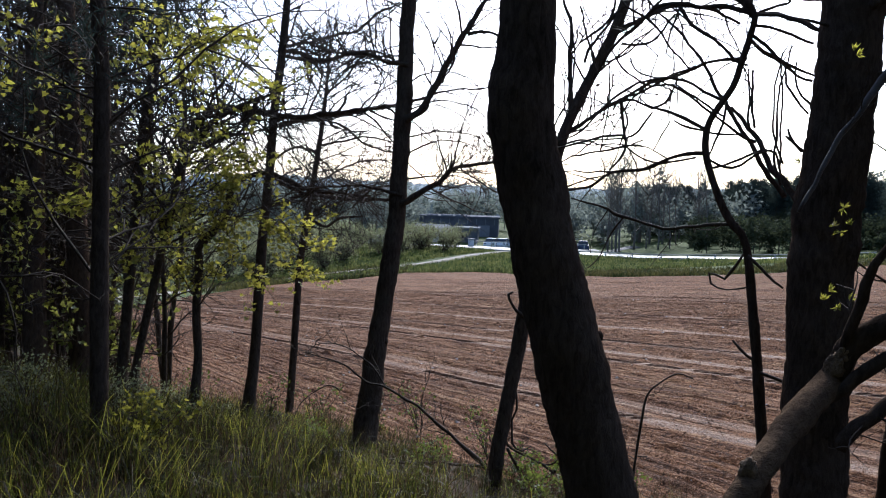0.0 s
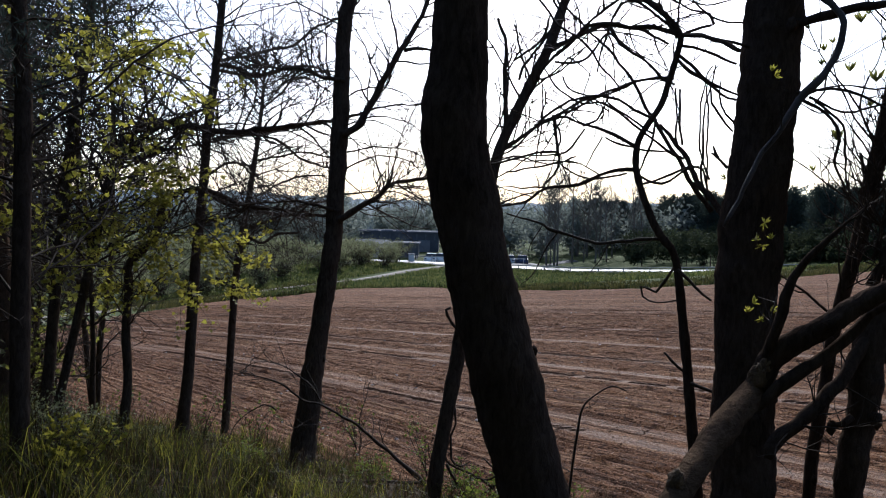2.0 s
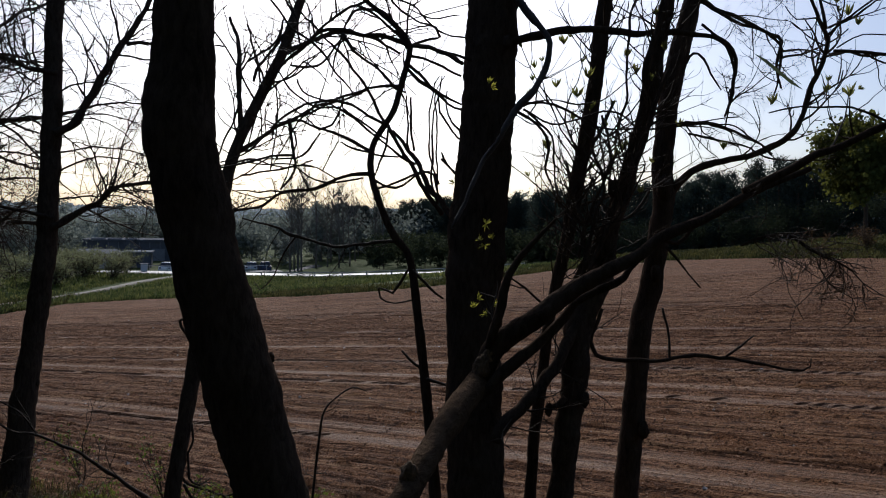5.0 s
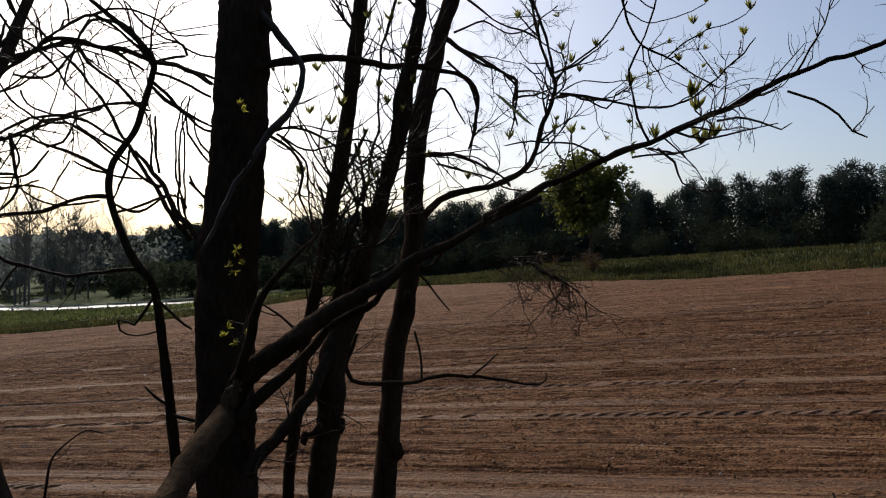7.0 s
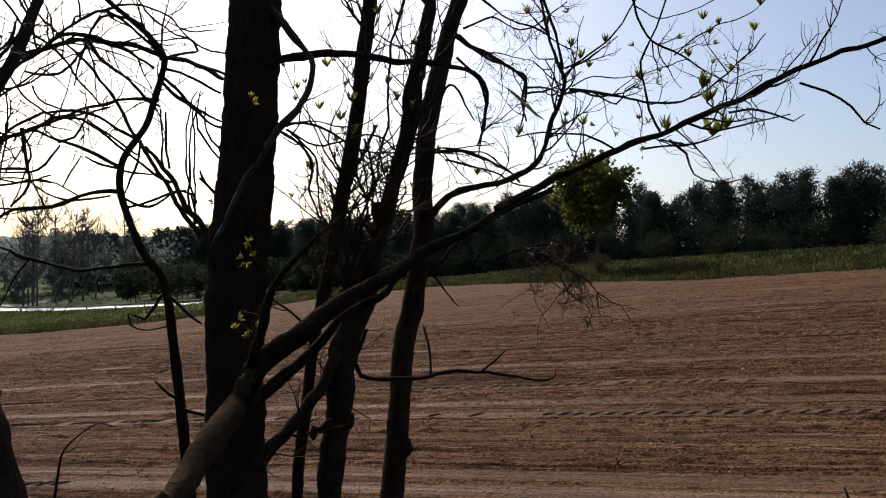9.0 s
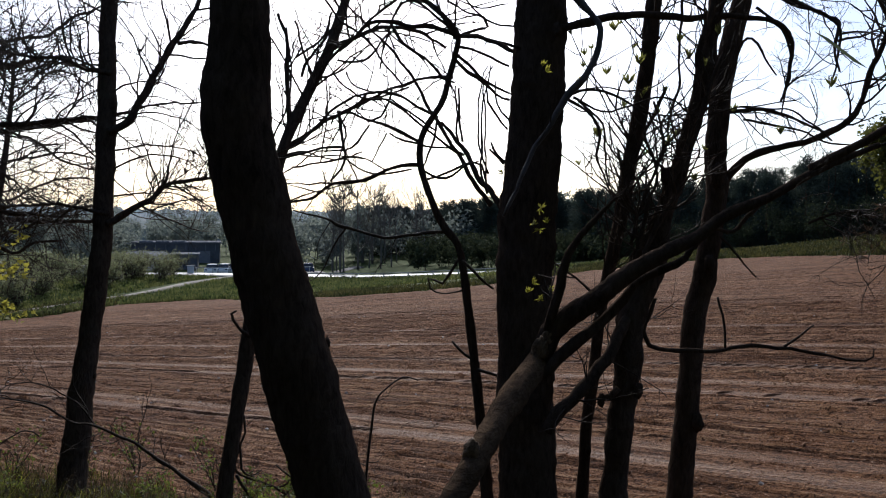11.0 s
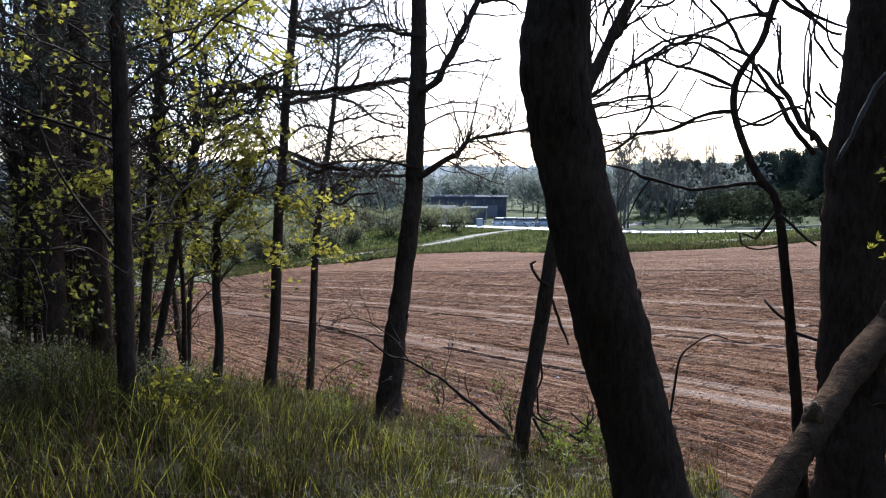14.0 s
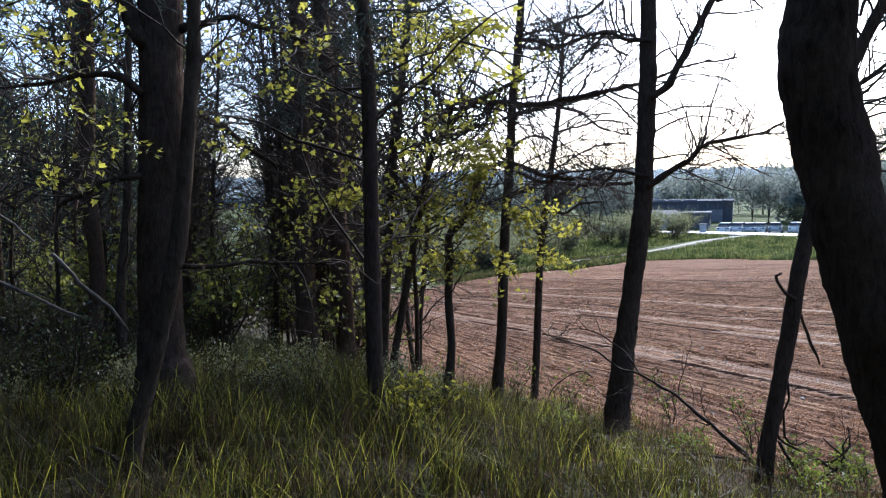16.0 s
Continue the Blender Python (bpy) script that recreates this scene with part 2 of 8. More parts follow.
    # pressed soil along the wheel lines, its backlit sheen also painted as paler colour
    pressed = None
    for at in (126.95, 127.45, 130.2, 130.95, 132.3, 134.4, 137.2):
        off = m.math("ABSOLUTE", m.math("SUBTRACT", r, at), 0)
        line = m.ramp(m.math("ADD", m.math("MULTIPLY", off, 3.0), m.math("MULTIPLY", mid, 0.5)), [(0.55, (1, 1, 1)), (0.8, (0, 0, 0))])
        pressed = line if pressed is None else m.math("MAXIMUM", pressed, line)
    c = m.mix(m.math("MULTIPLY", pressed, m.math("MULTIPLY", bands, 0.4)), c, (0.3, 0.185, 0.115))
    m.link(m.ramp(m.math("MULTIPLY", pressed, bands), [(0.2, (0.95, 0.95, 0.95)), (0.6, (0.62, 0.62, 0.62))]), m.b.inputs["Roughness"])
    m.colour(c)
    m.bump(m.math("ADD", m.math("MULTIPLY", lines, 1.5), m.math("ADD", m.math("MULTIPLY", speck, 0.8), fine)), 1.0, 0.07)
    return m.m


def plain(name, c1, c2, scale=3.0, rough=0.8, bump=0.2, metal=0.0, spec=0.3):
    m = Mat(name, rough, spec)
    m.b.inputs["Metallic"].default_value = metal
    n = m.noise(m.coords(), scale, 5, 0.65)
    m.colour(m.ramp(n, [(0.3, c1), (0.7, c2)]))
    if bump:
        m.bump(n, bump, 0.02)
    return m.m


GROUND = ground_material()
LITTER = litter_material()
SOIL = soil_material()
STONE = plain("field_stone", (0.3, 0.27, 0.24), (0.5, 0.47, 0.43), 20, 0.8, 0.3)
ASPHALT = plain("asphalt", (0.045, 0.045, 0.047), (0.075, 0.074, 0.072), 2.5, 0.48, 0.1, 0, 0.5)
YARD = plain("yard_asphalt", (0.05, 0.05, 0.052), (0.085, 0.083, 0.08), 1.5, 0.75, 0.2)
DIRT = plain("dirt_path", (0.17, 0.145, 0.115), (0.28, 0.25, 0.2), 1.2, 0.9, 0.3)
WALL_PALE = plain("pale_render", (0.2, 0.21, 0.23), (0.27, 0.28, 0.29), 1.2)
WALL_DARK = plain("dark_cladding", (0.065, 0.07, 0.085), (0.1, 0.105, 0.12), 0.8, 0.95, 0.2, 0, 0.05)
ROOF_GREY = plain("roof_sheet", (0.13, 0.135, 0.15), (0.2, 0.205, 0.22), 0.8, 0.95, 0.2, 0, 0.05)
GLASS_DARK = plain("window_glass", (0.02, 0.022, 0.027), (0.03, 0.033, 0.04), 1, 0.08, 0, 0, 0.6)
CAR_WHITE = plain("white_car_paint", (0.72, 0.72, 0.72), (0.8, 0.8, 0.8), 1, 0.25, 0, 0, 0.6)
CAR_SILVER = plain("silver_car_paint", (0.4, 0.42, 0.44), (0.5, 0.51, 0.53), 1, 0.25, 0, 0.4, 0.6)
CAR_BLUE = plain("dark_blue_car_paint", (0.03, 0.04, 0.08), (0.045, 0.06, 0.11), 1, 0.25, 0, 0, 0.6)
RUBBER = plain("rubber", (0.015, 0.015, 0.015), (0.03, 0.03, 0.03), 5, 0.8, 0)
POST_WOOD = plain("grey_post", (0.3, 0.28, 0.25), (0.42, 0.4, 0.36), 6, 0.8)
# distance haze is mixed into these two base colours, pale and bluish
HAZY_WOOD = plain("hazy_wood", (0.1, 0.125, 0.125), (0.165, 0.195, 0.19), 0.09, 1.0, 0.0)
HAZY_HILL = plain("hazy_hill", (0.09, 0.125, 0.14), (0.19, 0.235, 0.25), 0.09, 1.0, 0.0)
FRAYED = plain("frayed_bark", (0.045, 0.028, 0.016), (0.2, 0.135, 0.08), 45, 0.9, 0.9)
PALE_BARK = plain("pale_bark", (0.06, 0.05, 0.04), (0.17, 0.15, 0.125), 14, 0.85, 0.4)


# ---- mesh helpers ----
class Acc:
    """Collects vertices and faces for one mesh."""

    def __init__(self):
        self.v, self.f = [], []

    def add(self, vs, fs):
        k = len(self.v)
        self.v.extend(vs)
        self.f.extend([tuple(i + k for i in f) for f in fs])

    def box(self, lo, hi):
        (a, b, c), (d, e, f) = lo, hi
        self.add([(a, b, c), (d, b, c), (d, e, c), (a, e, c), (a, b, f), (d, b, f), (d, e, f), (a, e, f)],
                 [(3, 2, 1, 0), (4, 5, 6, 7), (0, 1, 5, 4), (1, 2, 6, 5), (2, 3, 7, 6), (3, 0, 4, 7)])

    def mesh(self, name, material, smooth=True):
        me = bpy.data.meshes.new(name)
        me.from_pydata([tuple(p) for p in self.v], [], self.f)
        me.materials.append(material)
        if smooth:
            me.shade_smooth()
        return me

    def tube(self, pts, rad, sides=6, rough=0.0, seed=0.0, cap=True):
        pts = [Vector(p) for p in pts]
        k0 = len(self.v)
        n = len(pts)
        up = Vector((0.3, 0.2, 1)) if abs((pts[-1] - pts[0]).normalized().z) < 0.8 else Vector((1, 0.1, 0))
        side = None
        for i in range(n):
            t = (pts[min(i + 1, n - 1)] - pts[max(i - 1, 0)])
            if t.length < 1e-7:
                t = Vector((0, 0, 1))
            t.normalize()
            if side is None:
                side = t.cross(up).normalized()
            else:
                side = (side - t * side.dot(t)).normalized()
            other = t.cross(side)
            for s in range(sides):
                a = 2 * math.pi * s / sides
                d = side * math.cos(a) + other * math.sin(a)
                r = rad[i]
                if rough:
                    q = pts[i] + d * r
                    r *= 1 + rough * noise.noise(q * 5.0 + Vector((seed, 0, 0))) + 0.5 * rough * noise.noise(q * 17.0) + 0.45 * rough * noise.noise(q * 45.0)
                self.v.append(pts[i] + d * r)
        for i in range(n - 1):
            for s in range(sides):
                a, b = k0 + i * sides + s, k0 + i * sides + (s + 1) % sides
                self.f.append((a, b, b + sides, a + sides))
        if cap:
            self.f.append(tuple(k0 + s for s in reversed(range(sides))))
            self.f.append(tuple(k0 + (n - 1) * sides + s for s in range(sides)))


def smooth_path(rows, step):
    """Catmull-Rom through (x, y, z, r) rows, resampled at about step metres."""
    a = np.array(rows, float)
    a = np.vstack([2 * a[0] - a[1], a, 2 * a[-1] - a[-2]])
    out = []
    for i in range(1, len(a) - 2):
        p0, p1, p2, p3 = a[i - 1:i + 3]
        k = max(1, int(np.linalg.norm((p2 - p1)[:3]) / step))
        for j in range(k):
            t = j / k
            out.append(0.5 * (2 * p1 + (p2 - p0) * t + (2 * p0 - 5 * p1 + 4 * p2 - p3) * t * t + (3 * p1 - p0 - 3 * p2 + p3) * t ** 3))
    out.append(a[-2])
    out = np.array(out)
    out[:, 3] = np.maximum(out[:, 3], 0.0012)
    return out


def part(name, mesh, parent, label="", kind=""):
    ob = tagged(new(name, mesh), kind=kind)
    ob.parent = parent
    ob.matrix_parent_inverse = parent.matrix_world.inverted()
    if label:
        tagged(ob, label)
    return ob


def thing(name, at, label, category, group="", kind=""):
    ob = new(name, None)
    ob.empty_display_size = 0.1
    ob.location = at
    bpy.context.view_layer.update()
    return tagged(ob, label, category, group, kind)


def rvec(rng):
    v = rng.normal(size=3)
    return v / np.linalg.norm(v)


def crooked(rng, p, d, length, r, seg=6, wander=0.35, lift=0.15):
    """A wandering twig from p along d: rows of (x, y, z, r)."""
    p, d = np.array(p, float), np.array(d, float)
    d /= np.linalg.norm(d)
    rows = [(*p, r)]
    for i in range(seg):
        d = d + wander * rvec(rng) + np.array((0, 0, lift))
        d /= np.linalg.norm(d)
        p = p + d * length / seg
        rows.append((*p, r * (1 - 0.62 * (i + 1) / seg)))
    return rows


def twigs_on(acc, rng, path, count, length, r, order=1, wander=0.35, lift=0.12, lo=0.2, down=0.0, tips=None, side=1.0):
    """Side twigs spread along a path, with smaller ones on them."""
    n = len(path)
    for _ in range(count):
        i = min(n - 2, int(n * (lo + (1 - lo) * rng.random())))
        t = path[i + 1][:3] - path[i][:3]
        t = t / (np.linalg.norm(t) + 1e-9)
        if t[2] < -0.6:
            t = -t
        d = np.cross(t, rvec(rng))
        d = d / (np.linalg.norm(d) + 1e-9) * side + t * 0.7 + np.array((0, 0, -down))
        ln = length * (0.45 + 0.8 * rng.random())
        rr = min(r, path[i][3] * 0.8) * (0.7 + 0.5 * rng.random())
        rows = np.array(crooked(rng, path[i][:3], d, ln, rr, 6, wander, lift))
        acc.tube(rows[:, :3], rows[:, 3], 4, cap=False)
        if tips is not None:
            tips.append((rows[-1][:3], rows[-1][:3] - rows[-2][:3]))
        if order > 0:
            twigs_on(acc, rng, rows, 3 + int(3 * rng.random()), ln * 0.5, rr * 0.68, order - 1, wander, lift, 0.25, down, tips, side)


MAPLE = [(0, 0), (0.16, 0.06), (0.5, 0.02), (0.36, 0.3), (0.46, 0.55), (0.2, 0.55), (0, 1.0)]


def maple_leaf(acc, rng, p, size, face=None):
    """One lobed leaf, folded a little along its middle."""
    n = rvec(rng) * 0.9 + (np.array((0, 0, 0.7)) if face is None else face)
    n /= np.linalg.norm(n)
    u = np.cross(n, rvec(rng))
    u /= np.linalg.norm(u)
    w = np.cross(n, u)
    p = np.array(p)
    fold = 0.12 + 0.2 * rng.random()
    right = [p + size * (a * u + b * w + fold * abs(a) * n) for a, b in MAPLE]
    left = [p + size * (-a * u + b * w + fold * abs(a) * n) for a, b in MAPLE[1:-1]]
    k = len(acc.v)
    acc.v.extend(right + left)
    acc.f.append(tuple(k + i for i in range(7)))
    acc.f.append((k, k + 6) + tuple(k + 7 + i for i in reversed(range(5))))


def small_leaf(acc, rng, p, d, size, width=0.35):
    """A narrow leaf of two faces from p along d."""
    d = np.array(d, float)
    d /= np.linalg.norm(d) + 1e-9
    s = np.cross(d, rvec(rng))
    s /= np.linalg.norm(s) + 1e-9
    n = np.cross(d, s)
    p = np.array(p)
    k = len(acc.v)
    acc.v.extend([p, p + size * (0.5 * d + width * s + 0.06 * n), p + size * d, p + size * (0.5 * d - width * s + 0.06 * n)])
    acc.f.append((k, k + 1, k + 2, k + 3))


def bud_cluster(acc, rng, p, d, size):
    """An opening bud: a fan of small leaflets."""
    for _ in range(13 + int(5 * rng.random())):
        dd = np.array(d) / (np.linalg.norm(d) + 1e-9) + np.array((0, 0, 0.5)) + 0.85 * rvec(rng)
        small_leaf(acc, rng, p, dd, size * (0.5 + 0.7 * rng.random()), 0.12)


# ---- the lie of the land ----
BANK = np.array([(-75, 74), (-34, 44), (-17, 27), (-8, 16), (-5, 12.9), (-3, 11.8), (-1.2, 10.0), (0.3, 8.5), (1.3, 7.2), (2.6, 6.3), (4.2, 5.2), (5.8, 3.9), (7.4, 2.4), (9, 0), (14, -7), (40, -30)], float)
FAR_EDGE = np.array([(-17, 27), (-18.4, 42), (-17.7, 56.5), (-16.4, 61), (-13, 63.5), (-10.9, 67.5), (-9.2, 71), (-3, 71.5), (0, 69.5), (4.7, 56.5), (7.7, 50.5), (11.8, 47), (16, 46), (24.5, 49.6), (33, 48), (33.4, 38.6), (32, 30), (31, 22.9), (32.3, 19.5), (34.6, 12.8), (38, 2), (42, -25), (40, -30)], float)


def line_side(x, y, line):
    """Distance to a broken line, positive on the right-hand side of its run (towards the camera for BANK)."""
    best = np.full(np.shape(x), 1e9)
    sign = np.zeros(np.shape(x))
    for (ax, ay), (bx, by) in zip(line[:-1], line[1:]):
        dx, dy = bx - ax, by - ay
        t = np.clip(((x - ax) * dx + (y - ay) * dy) / (dx * dx + dy * dy), 0, 1)
        d = np.hypot(x - ax - t * dx, y - ay - t * dy)
        s = np.where(dx * (y - ay) - dy * (x - ax) < 0, 1.0, -1.0)
        sign = np.where(d < best, s, sign)
        best = np.minimum(best, d)
    return best * sign


def ease(a, b, v):
    t = np.clip((v - a) / (b - a), 0, 1)
    return t * t * (3 - 2 * t)


def ground_z(x, y):
    x, y = np.asarray(x, float), np.asarray(y, float)
    plane = -1.25 + 0.067 * np.clip(x, -40, 60) + 0.023 * np.clip(x, 0, 60) - 0.0585 * (np.clip(y, -20, 110) - 10)
    road = -4.75 + 0.07 * np.clip(x - 16, 0, 60)
    z = plane + (road - plane) * ease(58, 92, y)
    z = z + (0.8 + 0.25 * (1 - ease(-3, 0, x))) * ease(0, 5, line_side(x, y, BANK))
    # a low grassy bank beyond the field's right-hand edge
    off = x - np.interp(y, [-25, 2, 12.8, 19.5, 30, 38.6, 48], [42, 38, 34.6, 32.3, 32, 33.4, 33])
    z = z + 0.48 * ease(4.2, 7.5, off) * (1 - ease(10, 24, off)) * (1 - ease(42, 54, y))
    z = z + (0.3 * ease(33, 37, x) - 0.05 * np.clip(x - 36, 0, 40)) * (1 - ease(60, 75, y))
    z = z - 0.65 * ease(106, 110, y) * (1 - ease(122, 132, y)) * ease(-30, -20, x) * (1 - ease(14, 20, x))
    far = np.hypot(x, y)
    return z + (-5.0 - z) * ease(150, 320, far)


def gz(x, y):
    return float(ground_z(x, y))


def inside(x, y, poly):
    c = np.zeros(np.shape(x), bool)
    j = len(poly) - 1
    for i in range(len(poly)):
        xi, yi, xj, yj = *poly[i], *poly[j]
        with np.errstate(divide="ignore", invalid="ignore"):
            c ^= ((yi > y) != (yj > y)) & (x < (xj - xi) * (y - yi) / (yj - yi) + xi)
        j = i
    return c


FIELD = np.vstack([BANK[2:], FAR_EDGE[::-1][1:]])


def grid_mesh(name, X, Y, Zv, keep, material):
    n, m = X.shape
    idx = np.arange(n * m).reshape(n, m)
    faces = np.stack([idx[:-1, :-1], idx[1:, :-1], idx[1:, 1:], idx[:-1, 1:]], -1)
    faces = faces[keep[:-1, :-1] & keep[1:, :-1] & keep[1:, 1:] & keep[:-1, 1:]]
    used = np.unique(faces)
    remap = np.zeros(n * m, int)
    remap[used] = np.arange(len(used))
    verts = np.stack([X.ravel(), Y.ravel(), Zv.ravel()], -1)[used]
    me = bpy.data.meshes.new(name)
    me.from_pydata(verts.tolist(), [], remap[faces].tolist())
    me.materials.append(material)
    me.shade_smooth()
    return me


def wave_noise(x, y, seed, octaves):
    """Cheap smooth noise from sums of sines."""
    rng = np.random.default_rng(seed)
    out = np.zeros(np.shape(x))
    for wl, amp in octaves:
        for _ in range(5):
            a = rng.random() * 6.283
            k = 6.283 / (wl * (0.7 + 0.6 * rng.random()))
            out += amp * 0.45 * np.sin(k * (x * math.cos(a) + y * math.sin(a)) + rng.random() * 6.283)
    return out


# one sheet from the camera's feet to the horizon, finer close by
def build_ground():
    r = np.concatenate([np.linspace(0.0, 16, 54), np.linspace(16.8, 120, 110), np.geomspace(124, 4500, 30)])
    a = np.radians(np.linspace(0, 360, 241))
    R, A = np.meshgrid(r, a, indexing="ij")
    X, Yv = R * np.sin(A), R * np.cos(A) + 3
    rim = np.minimum(np.abs(line_side(X, Yv, BANK)), np.abs(line_side(X, Yv, FAR_EDGE)))
    Zv = ground_z(X, Yv) + wave_noise(X, Yv, 3, [(2.1, 0.03), (0.8, 0.015)]) * (R < 120) * ease(0, 1.5, rim)
    Zv = Zv - (0.04 + 0.4 * ease(0.1, 1.0, rim)) * inside(X, Yv, FIELD)
    me = grid_mesh("ground", X, Yv, Zv, np.ones_like(X, bool), GROUND)
    me.materials.append(LITTER)
    c = np.array([p.center[:2] for p in me.polygons])
    litter = (line_side(c[:, 0], c[:, 1], BANK) > -0.5) & (np.hypot(c[:, 0], c[:, 1]) < 90)
    me.polygons.foreach_set("material_index", litter.astype(np.int32))
    return tagged(new("ground", me), "grassy ground falling from a wooded bank to the valley road", "ground", kind="structure")


ground = build_ground()

# ---- the worked field: curved drill rows, wheel tracks and clods ----
ROW_X, ROW_Y, ROW_STEP = -102.0, -62.0, 0.19
WHEEL_TRACKS = (126.95, 127.45, 128.88, 130.2, 130.95, 132.3, 134.4, 137.2, 143.0, 144.7, 152.0, 153.8)


def build_field():
    r = np.concatenate([np.arange(120, 142, 0.026), np.arange(142, 156, 0.07), np.arange(156, 200, 0.3)])
    a = np.radians(np.concatenate([np.arange(17, 24, 0.2), np.arange(24, 45, 0.085), np.arange(45, 66, 0.25)]))
    R, A = np.meshgrid(r, a, indexing="ij")
    X, Yv = ROW_X + R * np.cos(A), ROW_Y + R * np.sin(A)
    sway = R
    fade = np.clip(0.95 + wave_noise(X, Yv, 15, [(6, 0.12), (0.9, 0.25)]), 0.4, 1.3)
    rows = R / ROW_STEP
    n = np.floor(rows).astype(int)
    saw = rows - n
    pick = np.random.default_rng(14).random(1400)[np.clip(n, 0, 1399)]
    rise = 0.03 / ROW_STEP
    shape = np.where(saw < rise, saw / rise, np.maximum(0, 1 - (saw - rise) / 0.75))
    ridge = 0.03 * shape * (0.3 + 0.9 * pick) * fade
    rng = np.random.default_rng(5)
    grain = rng.normal(size=X.shape)
    clod = grain * 0.006 + np.clip(grain - 1.55, 0, 2) * 0.026 - np.clip(-1.4 - grain, 0, 2) * 0.015
    Zv = ground_z(X, Yv) + ridge + clod * np.clip(1.3 - (R - 122) / 40, 0.1, 1) + wave_noise(X, Yv, 12, [(3.2, 0.012), (1.1, 0.006)])
    for w in WHEEL_TRACKS:
        d = np.abs(sway - w)
        flat = np.exp(-(d / 0.2) ** 4) * 0.85
        Zv = Zv * (1 - flat) + (ground_z(X, Yv) + 0.03) * flat + 0.018 * np.exp(-((d - 0.32) / 0.07) ** 2)
    for w in (127.82, 128.85):
        Zv = Zv - 0.05 * np.exp(-((R - w) / 0.05) ** 2) * np.clip(1 + 2 * wave_noise(X, Yv, 17, [(5, 0.4)]), 0.2, 1)
    over = line_side(X, Yv, BANK)
    Zv = Zv - 0.35 * ease(0, 0.45, over)
    keep = inside(X, Yv, FIELD) | ((over > -0.2) & (over < 0.5) & (X > -17))
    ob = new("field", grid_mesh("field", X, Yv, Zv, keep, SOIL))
    return tagged(ob, "brown ploughed field with long drill rows and wheel tracks", "field", kind="structure")


field_ob = build_field()


def wheel_tracks():
    """Low crescent tread prints pressed into the soil along the wheel lines."""
    acc = Acc()
    rng = np.random.default_rng(8)
    cells = []
    for n, w in enumerate((126.95, 127.45, 130.2, 130.95, 132.3, 134.4, 137.2, 138.4, 143.0)):
        step = 0.21 / w
        a = radians(20) + step * np.arange(int(radians(45) / step))
        x, y = ROW_X + w * np.cos(a), ROW_Y + w * np.sin(a)
        ok = inside(x, y, FIELD) & ((w > 128) | (x < 2.2)) & (rng.random(len(a)) > 0.05) & (wave_noise(x, y, 31 + n, [(7, 0.5), (2.5, 0.3)]) > -0.45)
        cells += [(n, w, ang, step) for ang, k in zip(a, ok) if k]
    for n, w, a, step in cells:
        slant = 0.5 if n % 2 else -0.5
        ring, crest = [], []
        wide = 0.115 * (0.8 + 0.4 * rng.random())
        z = gz(ROW_X + w * math.cos(a), ROW_Y + w * math.sin(a)) + 0.03
        top = 0.014 + 0.01 * rng.random()
        for k in range(5):
            u = -1 + k / 2
            half = 0.2 * (1 - 0.5 * u * u)
            mid = slant * u
            for side, bag in ((-half, ring), (half, ring), (0, crest)):
                aa, rr = a + (mid + side) * step, w + u * wide
                bag.append((ROW_X + rr * math.cos(aa), ROW_Y + rr * math.sin(aa), z + (top * (1 - u * u) if bag is crest else -0.012)))
        f = []
        for k in range(4):
            f += [(2 * k, 10 + k, 11 + k, 2 * k + 2), (10 + k, 2 * k + 1, 2 * k + 3, 11 + k)]
        acc.add(ring + crest, f)
    return tagged(new("wheel_tracks", acc.mesh("wheel_tracks", SOIL, False)), "tractor tread prints pressed into the ploughed soil", "tracks", kind="stuff")


wheel_tracks()


def scatter(name, seed, count, lo, hi, lift, material, label, category):
    """Small angular lumps lying on the worked soil."""
    acc = Acc()
    rng = np.random.default_rng(seed)
    r, a = 121 + 27 * rng.random(count) ** 1.4, np.radians(rng.uniform(20, 48, count))
    x, y = ROW_X + r * np.cos(a), ROW_Y + r * np.sin(a)
    ok = inside(x, y, FIELD)
    for px, py in zip(x[ok], y[ok]):
        s = lo + (hi - lo) * rng.random() ** 3
        z = gz(px, py) + lift
        v = [(px + s * q[0], py + s * q[1], z + 0.7 * s * q[2]) for q in (rvec(rng) * 0.25 + np.array(c) for c in ((1, 0, 0), (0, 1, 0), (-1, 0, 0), (0, -1, 0), (0, 0, 1), (0, 0, -1)))]
        acc.add(v, [(0, 1, 4), (1, 2, 4), (2, 3, 4), (3, 0, 4), (1, 0, 5), (2, 1, 5), (3, 2, 5), (0, 3, 5)])
    return tagged(new(name, acc.mesh(name, material, False)), label, category, kind="stuff")


scatter("field_stones", 9, 1500, 0.009, 0.034, 0.03, STONE, "small pale stones scattered on the field", "stones")
scatter("soil_clods", 10, 26000, 0.008, 0.027, 0.03, SOIL, "loose brown clods on the worked soil", "clods")


def strip(name, line, width, lift, material, label, category):
    """A road or path laid along a line, following the ground."""
    rows = smooth_path([(x, y, 0, 1) for x, y in line], 1.5)
    acc = Acc()
    n = len(rows)
    for i in range(n):
        t = rows[min(i + 1, n - 1)][:2] - rows[max(i - 1, 0)][:2]
        t /= np.linalg.norm(t)
        nx, ny = -t[1], t[0]
        for k in (-0.5, -0.46, 0, 0.46, 0.5):
            x, y = rows[i][0] + nx * width * k, rows[i][1] + ny * width * k
            acc.v.append((x, y, gz(rows[i][0], rows[i][1]) + (lift if abs(k) < 0.48 else -0.15) + (0.03 if k == 0 else 0)))
        if i:
            for k in range(4):
                a = (i - 1) * 5 + k
                acc.f.append((a, a + 5, a + 6, a + 1))
    return tagged(new(name, acc.mesh(name, material)), label, category, kind="structure")


